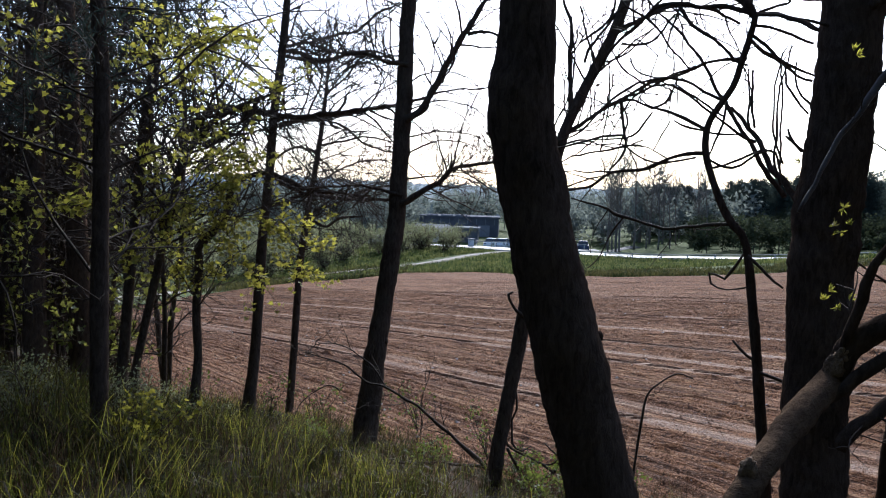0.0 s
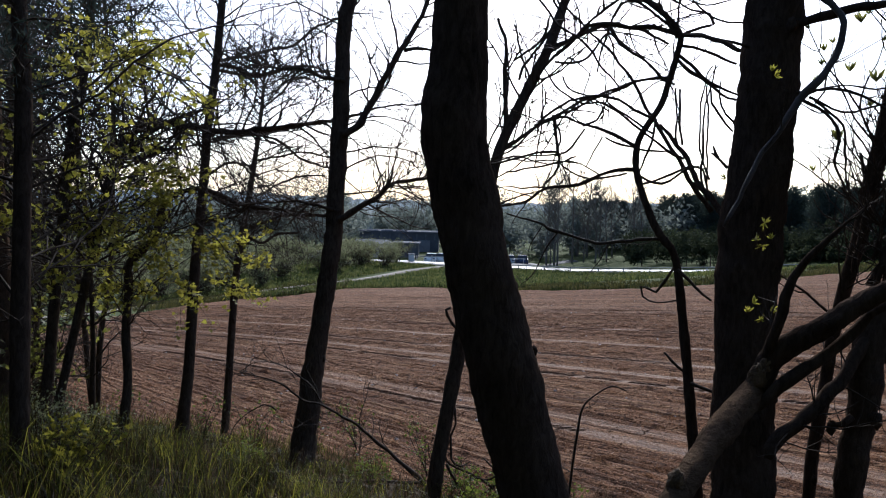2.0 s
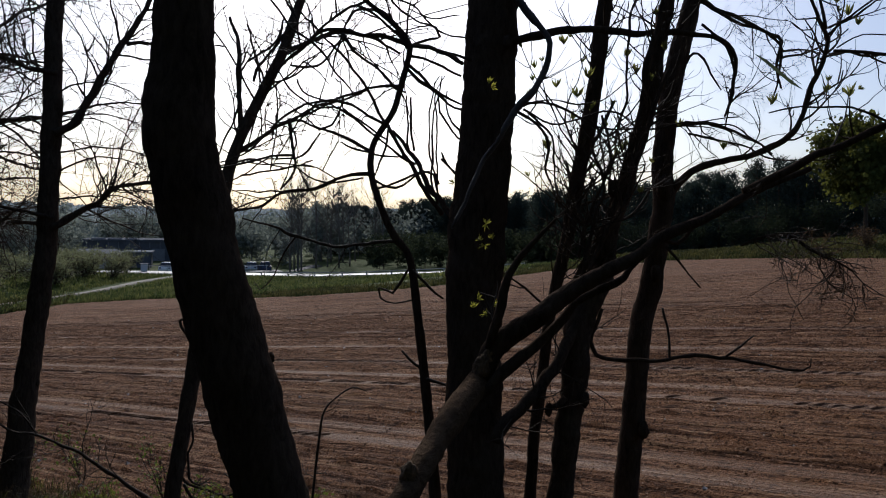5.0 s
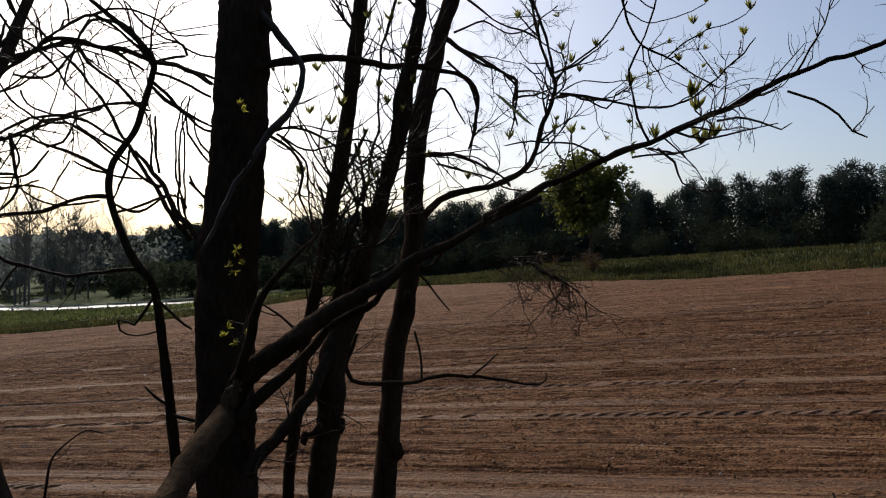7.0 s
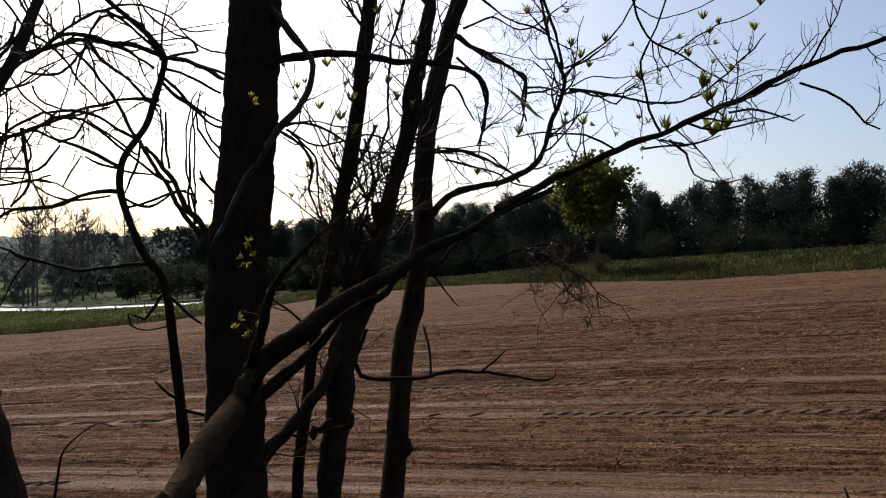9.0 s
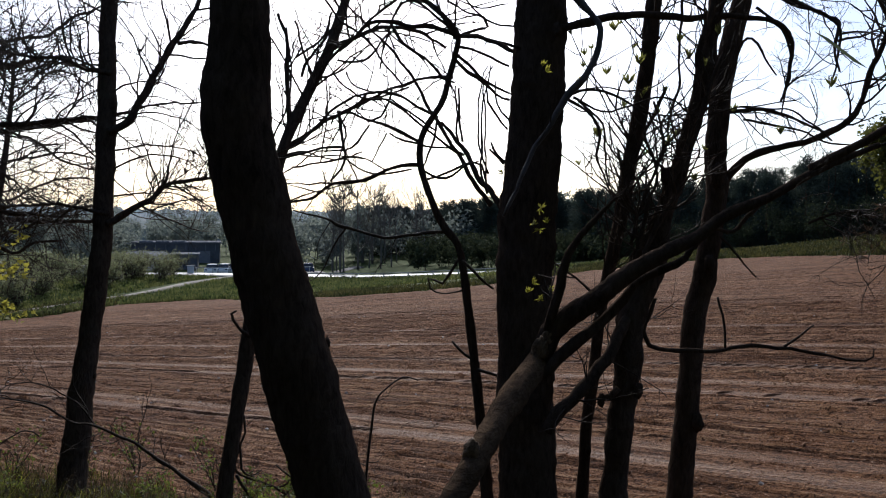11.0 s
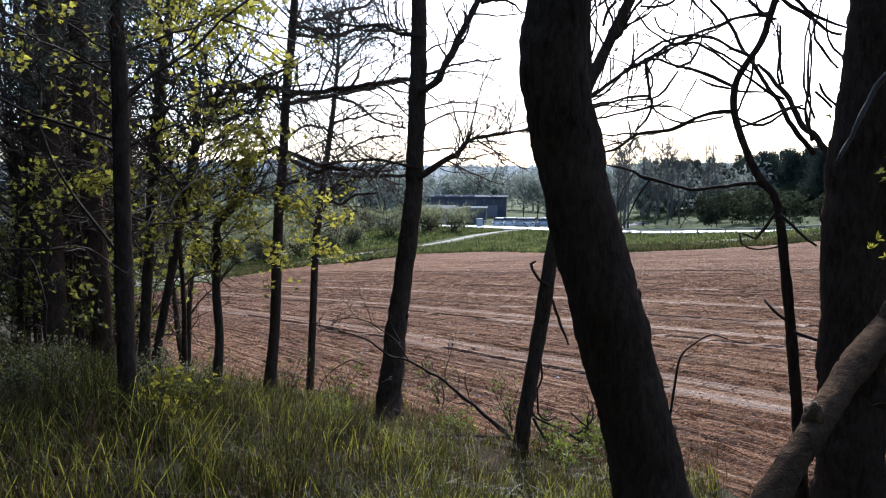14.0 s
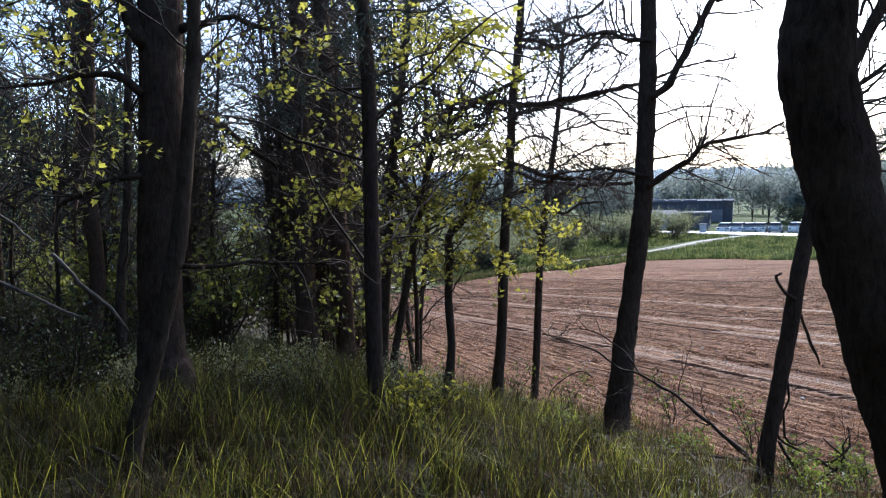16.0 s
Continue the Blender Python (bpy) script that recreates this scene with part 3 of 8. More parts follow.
road = strip("road", [(-120, 116), (-60, 113), (-20, 109), (-6, 105), (5, 100.5), (15, 97), (24, 91), (32, 85), (42, 79), (60, 70), (110, 50)], 5.2, 0.12, ASPHALT, "wet-looking grey asphalt road behind the field", "road")
side_road = strip("side_road", [(9, 103), (12, 109), (15, 113), (19, 116)], 2.6, 0.14, YARD, "side road turning off towards the houses", "road")
yard = strip("yard", [(-14, 113), (0, 115), (14, 116)], 9.0, 0.09, YARD, "asphalt yard with parked cars by the road", "yard")
path = strip("path", [(0.4, 99), (-3.4, 91), (-7.2, 82), (-10.2, 77.4), (-14.8, 71.7), (-17.9, 66), (-19.7, 60), (-21, 50), (-24, 42), (-34, 36)], 1.15, 0.07, DIRT, "pale dirt path running along the field edge", "path")


# ---- trees ----
def tree(name, label, base_bark, trunk, group="trees on the bank", rough=0.09, sides=14, category="tree"):
    """A tree standing on the ground, its trunk given from the top down as (x, y, z, radius)."""
    rows = list(trunk)
    x, y, z, r = rows[-1]
    g = gz(x, y) - 0.12
    if z > g + 0.05:
        k = rows[-2]
        slope = min(1.0, (z - g) / max(0.05, k[2] - z))
        rows.append((x + (x - k[0]) * slope * 0.6, y + (y - k[1]) * slope * 0.6, g, r * 1.15))
    ob = thing(name, (rows[-1][0], rows[-1][1], g + 0.12), label, category, group)
    p = smooth_path(rows, 0.03 if y < 7.5 else 0.06)
    acc = Acc()
    acc.tube(p[:, :3], p[:, 3], sides, rough, x)
    part("trunk", acc.mesh("trunk", base_bark), ob)
    ob["seed"] = int(abs(x * 1000)) + 7
    return ob, p


def knot(t, at, r, material, name="knot"):
    """A rough burl or branch stub on a trunk."""
    bm = bmesh.new()
    bmesh.ops.create_icosphere(bm, subdivisions=3, radius=1.0)
    for v in bm.verts:
        k = 1 + 0.35 * noise.noise(v.co * 2.3 + Vector(at)) + 0.15 * noise.noise(v.co * 7.0)
        v.co = Vector(at) + Vector((v.co.x * 0.8, v.co.y * 0.8, v.co.z * 1.3)) * r * k
    me = bpy.data.meshes.new(name)
    bm.to_mesh(me)
    bm.free()
    me.materials.append(material)
    me.shade_smooth()
    return part(name, me, t)


def limb(t, material, *rows):
    p = smooth_path(rows, 0.05)
    k = np.random.default_rng(int(1000 * abs(rows[-1][0] + rows[-1][2]))).random((4, 3)) * 6.283
    s = np.arange(len(p))[:, None] * 0.05
    wob = sum(np.sin(s * f + k[i]) * a for i, (f, a) in enumerate(((9, 0.007), (17, 0.005), (31, 0.003), (53, 0.0015))))
    p[:, :3] += wob * np.clip(s * 6, 0, 1)
    p[:, 3] *= 1 + 0.12 * np.sin(s[:, 0] * 23 + k[0, 0]) * np.sin(s[:, 0] * 7.3 + k[1, 1])
    acc = Acc()
    acc.tube(p[:, :3], p[:, 3], 8, 0.16, rows[0][0])
    part("branch", acc.mesh("branch", material), t)
    return p


def heavy_limb(t, material, *rows):
    p = smooth_path(rows, 0.02)
    acc = Acc()
    acc.tube(p[:, :3], p[:, 3], 26, 0.24, rows[0][0])
    part("branch", acc.mesh("branch", material), t, "rough brown bark with a knobby broken stub")
    return p


def twigs(t, seed, specs, tip_leaf=0.0, leaf_mat=None, chance=0.3, name="twig_growth", mat=None):
    """The fine twigs of a tree: specs are (path, count, length, radius, order, wander, lift, lo, down)."""
    rng = np.random.default_rng(seed)
    acc, tips = Acc(), []
    for path_rows, count, length, r, order, wander, lift, lo, down in specs:
        twigs_on(acc, rng, path_rows, count, length, r, order, wander, lift, lo, down, tips)
    part(name, acc.mesh(name, mat or TWIG), t, kind="stuff")
    if tip_leaf:
        la = Acc()
        for p, d in tips:
            if rng.random() < chance:
                bud_cluster(la, rng, p, d, tip_leaf)
        if la.f:
            part("bud_growth", la.mesh("bud_growth", leaf_mat, False), t, "opening yellow-green leaf buds", "stuff")
    return tips


def leaf_spray(t, seed, centres, size=0.075, per=26, mat=None, spread=0.32):
    """Young lobed leaves hanging in loose sprays round (x, y, z) centres."""
    rng = np.random.default_rng(seed)
    acc, tw = Acc(), Acc()
    for c in centres:
        c = np.array(c, float)
        for _ in range(4):
            d = rvec(rng) * (1, 1, 0.4)
            rows = np.array(crooked(rng, c - d * spread * 0.6, d, spread * 2.0, 0.005, 6, 0.25, -0.02))
            tw.tube(rows[:, :3], rows[:, 3], 3, cap=False)
            for _ in range(per // 4):
                q = rows[int(1 + 5.9 * rng.random())][:3] + rvec(rng) * 0.07
                maple_leaf(acc, rng, q, size * (0.55 + 0.75 * rng.random()))
    part("foliage", acc.mesh("foliage", mat or LEAF_YOUNG, False), t, "young yellow-green lobed leaves lit from behind", "stuff")
    part("spray_wood", tw.mesh("spray_wood", TWIG), t, kind="stuff")


leaning_trunk, leaning_trunk_p = tree("leaning_tree", "thick dark curved trunk leaning over the bank", BARK_DARK, [(0.349, 4.435, 3.935, 0.1199), (0.36, 4.379, 3.082, 0.1358), (0.374, 4.357, 2.746, 0.1373), (0.368, 4.346, 2.488, 0.1503), (0.351, 4.323, 2.263, 0.1644), (0.375, 4.312, 2.017, 0.1642), (0.437, 4.3, 1.736, 0.1669), (0.501, 4.277, 1.456, 0.1639), (0.579, 4.267, 1.175, 0.1722), (0.654, 4.255, 0.895, 0.1749), (0.74, 4.243, 0.58, 0.1737), (0.818, 4.233, 0.278, 0.1760), (0.896, 4.211, -0.059, 0.1926), (0.963, 4.2, -0.362, 0.2305)], "trees on the bank", 0.1, 24, "tree")
bank_tree, bank_tree_p = tree("alder_tree", "slender dark tree with bare crooked limbs on the bank edge", BARK_GREY, [(-0.918, 9.935, 6.134, 0.0673), (-0.907, 9.828, 4.511, 0.0853), (-0.965, 9.796, 4.094, 0.0903), (-0.98, 9.764, 3.688, 0.0898), (-0.98, 9.735, 3.218, 0.0969), (-0.988, 9.704, 2.673, 0.1020), (-1.012, 9.658, 2.065, 0.1030), (-1.021, 9.615, 1.52, 0.1077), (-1.08, 9.572, 0.975, 0.1105), (-1.146, 9.537, 0.43, 0.1142), (-1.215, 9.495, -0.115, 0.1263), (-1.272, 9.454, -0.659, 0.1369), (-1.313, 9.413, -1.129, 0.1612), (-1.322, 9.392, -1.439, 0.2060)], "trees on the bank", 0.15, 16, "tree")
bank_tree_1 = limb(bank_tree, BARK_GREY, (-0.946, 9.597, 2.652, 0.0517), (-0.753, 9.629, 2.802, 0.0454), (-0.574, 9.66, 3.111, 0.0427), (-0.425, 9.691, 3.453, 0.0399), (-0.244, 9.733, 3.742, 0.0345), (-0.13, 9.754, 3.966, 0.0318), (0.063, 9.797, 4.372, 0.0228))
bank_tree_2 = limb(bank_tree, BARK_GREY, (-0.242, 9.626, 3.667, 0.0228), (-0.073, 9.637, 3.71, 0.0200), (0.121, 9.659, 3.667, 0.0145), (0.233, 9.659, 3.549, 0.0084))
bank_tree_3 = limb(bank_tree, BARK_GREY, (-0.957, 9.53, 1.648, 0.0427), (-0.744, 9.562, 1.787, 0.0372), (-0.542, 9.583, 1.926, 0.0318), (-0.382, 9.605, 2.075, 0.0254), (-0.133, 9.627, 2.139, 0.0228), (0.157, 9.659, 2.193, 0.0172), (0.482, 9.691, 2.31, 0.0117))
bank_tree_4 = limb(bank_tree, BARK_GREY, (-0.931, 9.649, 3.304, 0.0345), (-1.157, 9.628, 3.336, 0.0254), (-1.428, 9.617, 3.421, 0.0200), (-1.759, 9.585, 3.421, 0.0172), (-2.105, 9.562, 3.528, 0.0117))
bank_tree_5 = limb(bank_tree, BARK_GREY, (-0.947, 9.54, 1.755, 0.0228), (-1.31, 9.519, 1.84, 0.0172), (-1.716, 9.486, 1.851, 0.0145), (-2.111, 9.443, 1.787, 0.0085))
slant_tree, slant_tree_p = tree("slanting_tree", "thin slanting tree with bare limbs at the field edge", BARK_GREY, [(1.648, 8.463, 5.003, 0.0377), (1.534, 8.401, 4.213, 0.0458), (1.402, 8.36, 3.762, 0.0495), (1.289, 8.325, 3.423, 0.0522), (1.123, 8.285, 3.075, 0.0533), (0.934, 8.246, 2.675, 0.0549), (0.787, 8.204, 2.254, 0.0575), (0.648, 8.144, 1.495, 0.0628), (0.512, 8.082, 0.706, 0.0703), (0.451, 8.051, 0.254, 0.0717), (0.375, 8.009, -0.197, 0.0710), (0.29, 7.968, -0.71, 0.0721), (0.241, 7.937, -1.151, 0.0877), (0.22, 7.927, -1.274, 0.1052)], "trees on the bank", 0.14, 14, "tree")
slant_tree_1 = limb(slant_tree, BARK_GREY, (0.894, 8.245, 2.624, 0.0255), (0.866, 8.265, 3.064, 0.0236), (0.878, 8.295, 3.403, 0.0207), (0.778, 8.307, 3.741, 0.0151))
slant_tree_2 = limb(slant_tree, BARK_GREY, (1.289, 8.325, 3.423, 0.0312), (1.474, 8.347, 3.536, 0.0255), (1.74, 8.379, 3.659, 0.0236), (2.011, 8.411, 3.721, 0.0207), (2.292, 8.431, 3.68, 0.0179), (2.539, 8.439, 3.546, 0.0132))
slant_tree_3 = limb(slant_tree, BARK_GREY, (0.836, 8.225, 2.398, 0.0255), (1.049, 8.246, 2.541, 0.0207), (1.327, 8.287, 2.747, 0.0179), (1.661, 8.327, 2.931, 0.0151), (1.879, 8.347, 2.993, 0.0132), (2.108, 8.367, 3.106, 0.0103))
slant_tree_4 = limb(slant_tree, BARK_GREY, (0.507, 7.969, 0.603, 0.0207), (0.38, 7.969, 0.685, 0.0179), (0.341, 7.979, 0.819, 0.0151), (0.393, 7.979, 0.849, 0.0101))
slant_tree_5 = limb(slant_tree, BARK_GREY, (0.555, 8.133, 0.449, 0.0151), (0.645, 8.123, 0.172, 0.0132), (0.736, 8.114, -0.012, 0.0077))
slant_tree_6 = limb(slant_tree, BARK_GREY, (0.404, 8.03, -0.484, 0.0132), (0.372, 7.999, -0.699, 0.0132), (0.592, 8.021, -0.812, 0.0101), (0.821, 8.052, -0.874, 0.0101), (0.978, 8.095, -0.74, 0.0077), (0.947, 8.105, -0.566, 0.0051))
slant_tree_7 = limb(slant_tree, BARK_GREY, (1.377, 8.325, 3.321, 0.0132), (1.572, 8.335, 3.311, 0.0132), (1.687, 8.345, 3.372, 0.0132), (1.786, 8.366, 3.485, 0.0132), (1.886, 8.379, 3.629, 0.0103))
slant_tree_8 = limb(slant_tree, BARK_GREY, (1.012, 8.296, 3.126, 0.0151), (1.069, 8.305, 3.3, 0.0151), (1.202, 8.326, 3.475, 0.0151), (1.349, 8.348, 3.67, 0.0132))
slant_tree_9 = limb(slant_tree, BARK_GREY, (0.957, 8.295, 3.321, 0.0132), (1.171, 8.315, 3.475, 0.0132), (1.27, 8.338, 3.639, 0.0132), (1.33, 8.36, 3.813, 0.0103))
slant_tree_10 = limb(slant_tree, BARK_GREY, (0.957, 8.266, 2.736, 0.0132), (1.123, 8.296, 3.075, 0.0132), (1.012, 8.305, 3.413, 0.0103), (0.947, 8.317, 3.69, 0.0103))
kinked_sapling, kinked_sapling_p = tree("sapling", "kinked young tree at the field edge with fresh leaves", BARK_GREY, [(-2.458, 9.141, 1.982, 0.0232), (-2.718, 9.088, 1.905, 0.0293), (-2.875, 9.053, 1.715, 0.0345), (-2.911, 9.026, 1.49, 0.0403), (-3.044, 8.981, 1.274, 0.0449), (-3.194, 8.945, 1.101, 0.0471), (-3.182, 8.932, 0.868, 0.0461), (-3.187, 8.878, 0.349, 0.0480), (-3.145, 8.836, -0.169, 0.0494), (-3.172, 8.78, -0.705, 0.0621)], "trees on the bank", 0.08, 10, "tree")
edge_sapling_a, edge_sapling_a_p = tree("larch_tree", "straight thin trunk with dead drooping twigs at the field edge", BARK_GREY, [(-2.771, 11.143, 5.954, 0.0370), (-2.808, 11.015, 4.569, 0.0501), (-2.856, 10.926, 3.64, 0.0559), (-2.924, 10.852, 2.874, 0.0582), (-2.961, 10.763, 1.953, 0.0615), (-3.008, 10.681, 1.179, 0.0644), (-3.027, 10.607, 0.413, 0.0700), (-3.045, 10.544, -0.352, 0.0700), (-3.088, 10.481, -0.972, 0.0828), (-3.105, 10.463, -1.218, 0.1088)], "trees on the bank", 0.08, 10, "tree")
edge_sapling_a_1 = limb(edge_sapling_a, BARK_GREY, (-2.994, 11.226, 3.758, 0.0383), (-2.702, 11.199, 3.712, 0.0337), (-2.401, 11.172, 3.612, 0.0301), (-2.027, 11.136, 3.676, 0.0264), (-1.645, 11.1, 3.74, 0.0191), (-1.307, 11.073, 3.621, 0.0109))
edge_sapling_a_2 = limb(edge_sapling_a, BARK_GREY, (-3.072, 11.164, 2.035, 0.0383), (-2.808, 11.136, 1.917, 0.0337), (-2.43, 11.099, 1.798, 0.0301), (-2.048, 11.063, 1.762, 0.0264), (-1.603, 11.018, 1.744, 0.0155))
edge_sapling_a_3 = limb(edge_sapling_a, BARK_GREY, (-3.149, 11.15, 1.552, 0.0301), (-2.81, 11.124, 1.607, 0.0264), (-2.642, 11.116, 1.716, 0.0228), (-2.357, 11.09, 1.798, 0.0155))
edge_sapling_b, edge_sapling_b_p = tree("larch_tree", "very thin tree with fine bare drooping twigs", BARK_GREY, [(-2.492, 12.225, 4.113, 0.0151), (-2.524, 12.152, 3.337, 0.0274), (-2.577, 12.078, 2.655, 0.0384), (-2.679, 11.99, 1.806, 0.0455), (-2.788, 11.897, 0.946, 0.0524), (-2.829, 11.818, 0.097, 0.0557), (-2.848, 11.732, -0.763, 0.0556), (-2.876, 11.66, -1.528, 0.0641), (-2.887, 11.649, -1.717, 0.0827)], "trees on the bank", 0.08, 9, "tree")
edge_sapling_b_1 = limb(edge_sapling_b, BARK_GREY, (-2.78, 12.515, 1.313, 0.0262), (-2.57, 12.494, 1.24, 0.0210), (-2.309, 12.472, 1.376, 0.0210), (-1.973, 12.44, 1.428, 0.0126))
edge_sapling_b_2 = limb(edge_sapling_b, BARK_GREY, (-3.562, 13.493, 4.238, 0.0304), (-3.226, 13.42, 4.28, 0.0262), (-2.807, 13.336, 4.375, 0.0262), (-2.304, 13.221, 4.459, 0.0262), (-1.926, 13.148, 4.721, 0.0210), (-1.549, 13.075, 4.899, 0.0168))
edge_sapling_b_3 = limb(edge_sapling_b, BARK_GREY, (-3.562, 13.483, 4.071, 0.0304), (-3.142, 13.389, 3.987, 0.0262), (-2.807, 13.315, 3.955, 0.0262), (-2.471, 13.242, 4.071, 0.0210), (-2.052, 13.148, 4.029, 0.0210), (-1.549, 13.043, 4.039, 0.0168))
edge_sapling_b_4 = limb(edge_sapling_b, BARK_GREY, (-3.646, 13.451, 2.907, 0.0388), (-3.226, 13.368, 2.98, 0.0388), (-2.723, 13.252, 3.043, 0.0388), (-2.22, 13.148, 3.127, 0.0346), (-1.633, 13.022, 3.221, 0.0304), (-1.213, 12.938, 3.305, 0.0262), (-0.794, 12.855, 3.441, 0.0168), (-0.039, 12.687, 3.494, 0.0126))
edge_sapling_b_5 = limb(edge_sapling_b, BARK_GREY, (-2.807, 13.273, 3.001, 0.0210), (-2.388, 13.179, 2.833, 0.0210), (-2.05, 13.085, 2.571, 0.0168), (-1.585, 12.981, 2.456, 0.0126))
edge_sapling_b_6 = limb(edge_sapling_b, BARK_GREY, (-3.712, 13.436, 2.005, 0.0346), (-3.287, 13.343, 1.795, 0.0346), (-2.783, 13.227, 1.711, 0.0304), (-2.196, 13.09, 1.68, 0.0304), (-1.566, 12.952, 1.701, 0.0262))
edge_sapling_b_7 = limb(edge_sapling_b, BARK_GREY, (-2.949, 13.249, 1.46, 0.0262), (-2.531, 13.164, 1.628, 0.0210), (-2.03, 13.058, 1.848, 0.0210), (-1.571, 12.962, 1.932, 0.0168))
edge_sapling_b_8 = limb(edge_sapling_b, BARK_GREY, (-2.847, 13.263, 2.571, 0.0210), (-2.471, 13.19, 2.645, 0.0168), (-2.052, 13.095, 2.708, 0.0168), (-1.633, 13.001, 2.645, 0.0126))
edge_sapling_b_9 = limb(edge_sapling_b, BARK_GREY, (-2.84, 13.255, 2.309, 0.0210), (-3.054, 13.306, 2.487, 0.0210), (-3.391, 13.379, 2.519, 0.0210), (-3.72, 13.454, 2.309, 0.0210))
edge_sapling_b_10 = limb(edge_sapling_b, BARK_GREY, (-2.807, 13.294, 3.431, 0.0168), (-2.471, 13.232, 3.683, 0.0168), (-2.136, 13.169, 3.945, 0.0168), (-1.633, 13.043, 3.693, 0.0126))
edge_sapling_b_11 = limb(edge_sapling_b, BARK_GREY, (-2.786, 13.305, 3.85, 0.0168), (-2.975, 13.357, 4.071, 0.0168), (-3.226, 13.42, 4.196, 0.0168), (-3.562, 13.493, 4.364, 0.0168))
edge_sapling_b_12 = limb(edge_sapling_b, BARK_GREY, (-2.872, 13.247, 1.974, 0.0168), (-2.541, 13.182, 2.141, 0.0168), (-2.127, 13.097, 2.32, 0.0168), (-1.707, 13.003, 2.32, 0.0126))
wood_trunk_c, wood_trunk_c_p = tree("wood_tree", "dark straight trunk at the edge of the wood", BARK_DARK, [(-2.829, 6.101, 4.256, 0.0414), (-2.787, 6.023, 3.326, 0.0527), (-2.766, 5.999, 2.99, 0.0551), (-2.718, 5.963, 2.49, 0.0583), (-2.698, 5.917, 1.982, 0.0599), (-2.687, 5.884, 1.482, 0.0604), (-2.67, 5.841, 0.974, 0.0671), (-2.648, 5.8, 0.474, 0.0671), (-2.63, 5.767, 0.095, 0.0677), (-2.621, 5.758, -0.078, 0.0826)], "trees on the bank", 0.07, 14, "tree")
wood_trunk_b, wood_trunk_b_p = tree("pine_tree", "dark straight pine trunk at the wood edge", BARK_PINE, [(-5.583, 10.27, 6.203, 0.0794), (-5.495, 10.143, 4.597, 0.0994), (-5.45, 10.091, 4.01, 0.1071), (-5.365, 10.025, 3.129, 0.1130), (-5.292, 9.943, 2.169, 0.1228), (-5.191, 9.877, 1.22, 0.1286), (-5.109, 9.81, 0.339, 0.1367), (-5.052, 9.76, -0.395, 0.1347), (-5.03, 9.742, -0.581, 0.1617)], "trees on the bank", 0.09, 14, "tree")
wood_trunk_a, wood_trunk_a_p = tree("pine_tree", "dark pine trunk standing among shrubs in the wood", BARK_PINE, [(-5.63, 9.801, 5.999, 0.0711), (-5.578, 9.659, 4.321, 0.0889), (-5.541, 9.575, 3.338, 0.0993), (-5.495, 9.503, 2.499, 0.1054), (-5.463, 9.422, 1.588, 0.1148), (-5.425, 9.352, 0.749, 0.1273), (-5.376, 9.292, -0.029, 0.1385), (-5.34, 9.248, -0.582, 0.1531), (-5.32, 9.238, -0.736, 0.1864)], "trees on the bank", 0.09, 14, "tree")
wood_stem_d, wood_stem_d_p = tree("wood_tree", "slim grey stem leaning among the wood-edge trees", BARK_GREY, [(-3.81, 9.54, 5.13, 0.04), (-3.85, 9.44, 4.12, 0.05), (-3.89, 9.37, 3.39, 0.054), (-4, 9.27, 2.45, 0.057), (-4.05, 9.17, 1.45, 0.057), (-4.09, 9.09, 0.58, 0.06), (-4.12, 9, -0.36, 0.067), (-4.12, 8.98, -0.56, 0.087)], "trees on the bank", 0.08, 10, "tree")
wood_stem_e, wood_stem_e_p = tree("wood_tree", "thin stem arching out over the field edge", BARK_GREY, [(-2.35, 9.35, 2.94, 0.013), (-2.81, 9.27, 2.75, 0.026), (-3.2, 9.19, 2.49, 0.033), (-3.46, 9.11, 2.04, 0.039), (-3.6, 9.03, 1.38, 0.043), (-3.71, 8.96, 0.73, 0.046), (-3.82, 8.88, 0.07, 0.046), (-3.9, 8.82, -0.45, 0.053), (-3.91, 8.81, -0.61, 0.066)], "trees on the bank", 0.08, 10, "tree")
wood_stem_e_1 = limb(wood_stem_e, BARK_GREY, (-4.11, 10.52, 2.44, 0.056), (-3.83, 10.5, 2.67, 0.049), (-3.55, 10.48, 2.86, 0.046), (-3.08, 10.44, 2.8, 0.042), (-2.72, 10.4, 2.76, 0.039), (-2.38, 10.37, 2.74, 0.035), (-1.9, 10.33, 2.81, 0.032), (-1.53, 10.3, 2.85, 0.025), (-1.2, 10.27, 2.9, 0.018))
near_stem, near_stem_p = tree("crooked_tree", "crooked slim trunk rising from long grass", BARK_GREY, [(-3.1, 4.431, 3.567, 0.0376), (-3.112, 4.388, 3.013, 0.0410), (-3.105, 4.352, 2.531, 0.0441), (-3.123, 4.313, 2.193, 0.0457), (-3.153, 4.273, 1.783, 0.0483), (-3.185, 4.219, 1.372, 0.0562), (-3.229, 4.184, 1.096, 0.0555), (-3.274, 4.148, 0.86, 0.0508), (-3.345, 4.107, 0.552, 0.0496), (-3.417, 4.044, 0.244, 0.0549), (-3.441, 4.009, -0.032, 0.0608), (-3.441, 4.01, -0.135, 0.0772)], "trees on the bank", 0.14, 14, "tree")
near_stem_1 = limb(near_stem, BARK_GREY, (-3.43, 4.031, 0.019, 0.0246), (-3.502, 4, 0.039, 0.0205), (-3.603, 3.96, 0.091, 0.0154), (-3.684, 3.939, 0.132, 0.0104))
near_stem_2 = limb(near_stem, BARK_GREY, (-3.15, 4.223, 1.229, 0.0174), (-2.998, 4.285, 1.229, 0.0133), (-2.774, 4.379, 1.239, 0.0123), (-2.478, 4.495, 1.229, 0.0086), (-2.294, 4.568, 1.239, 0.0051))
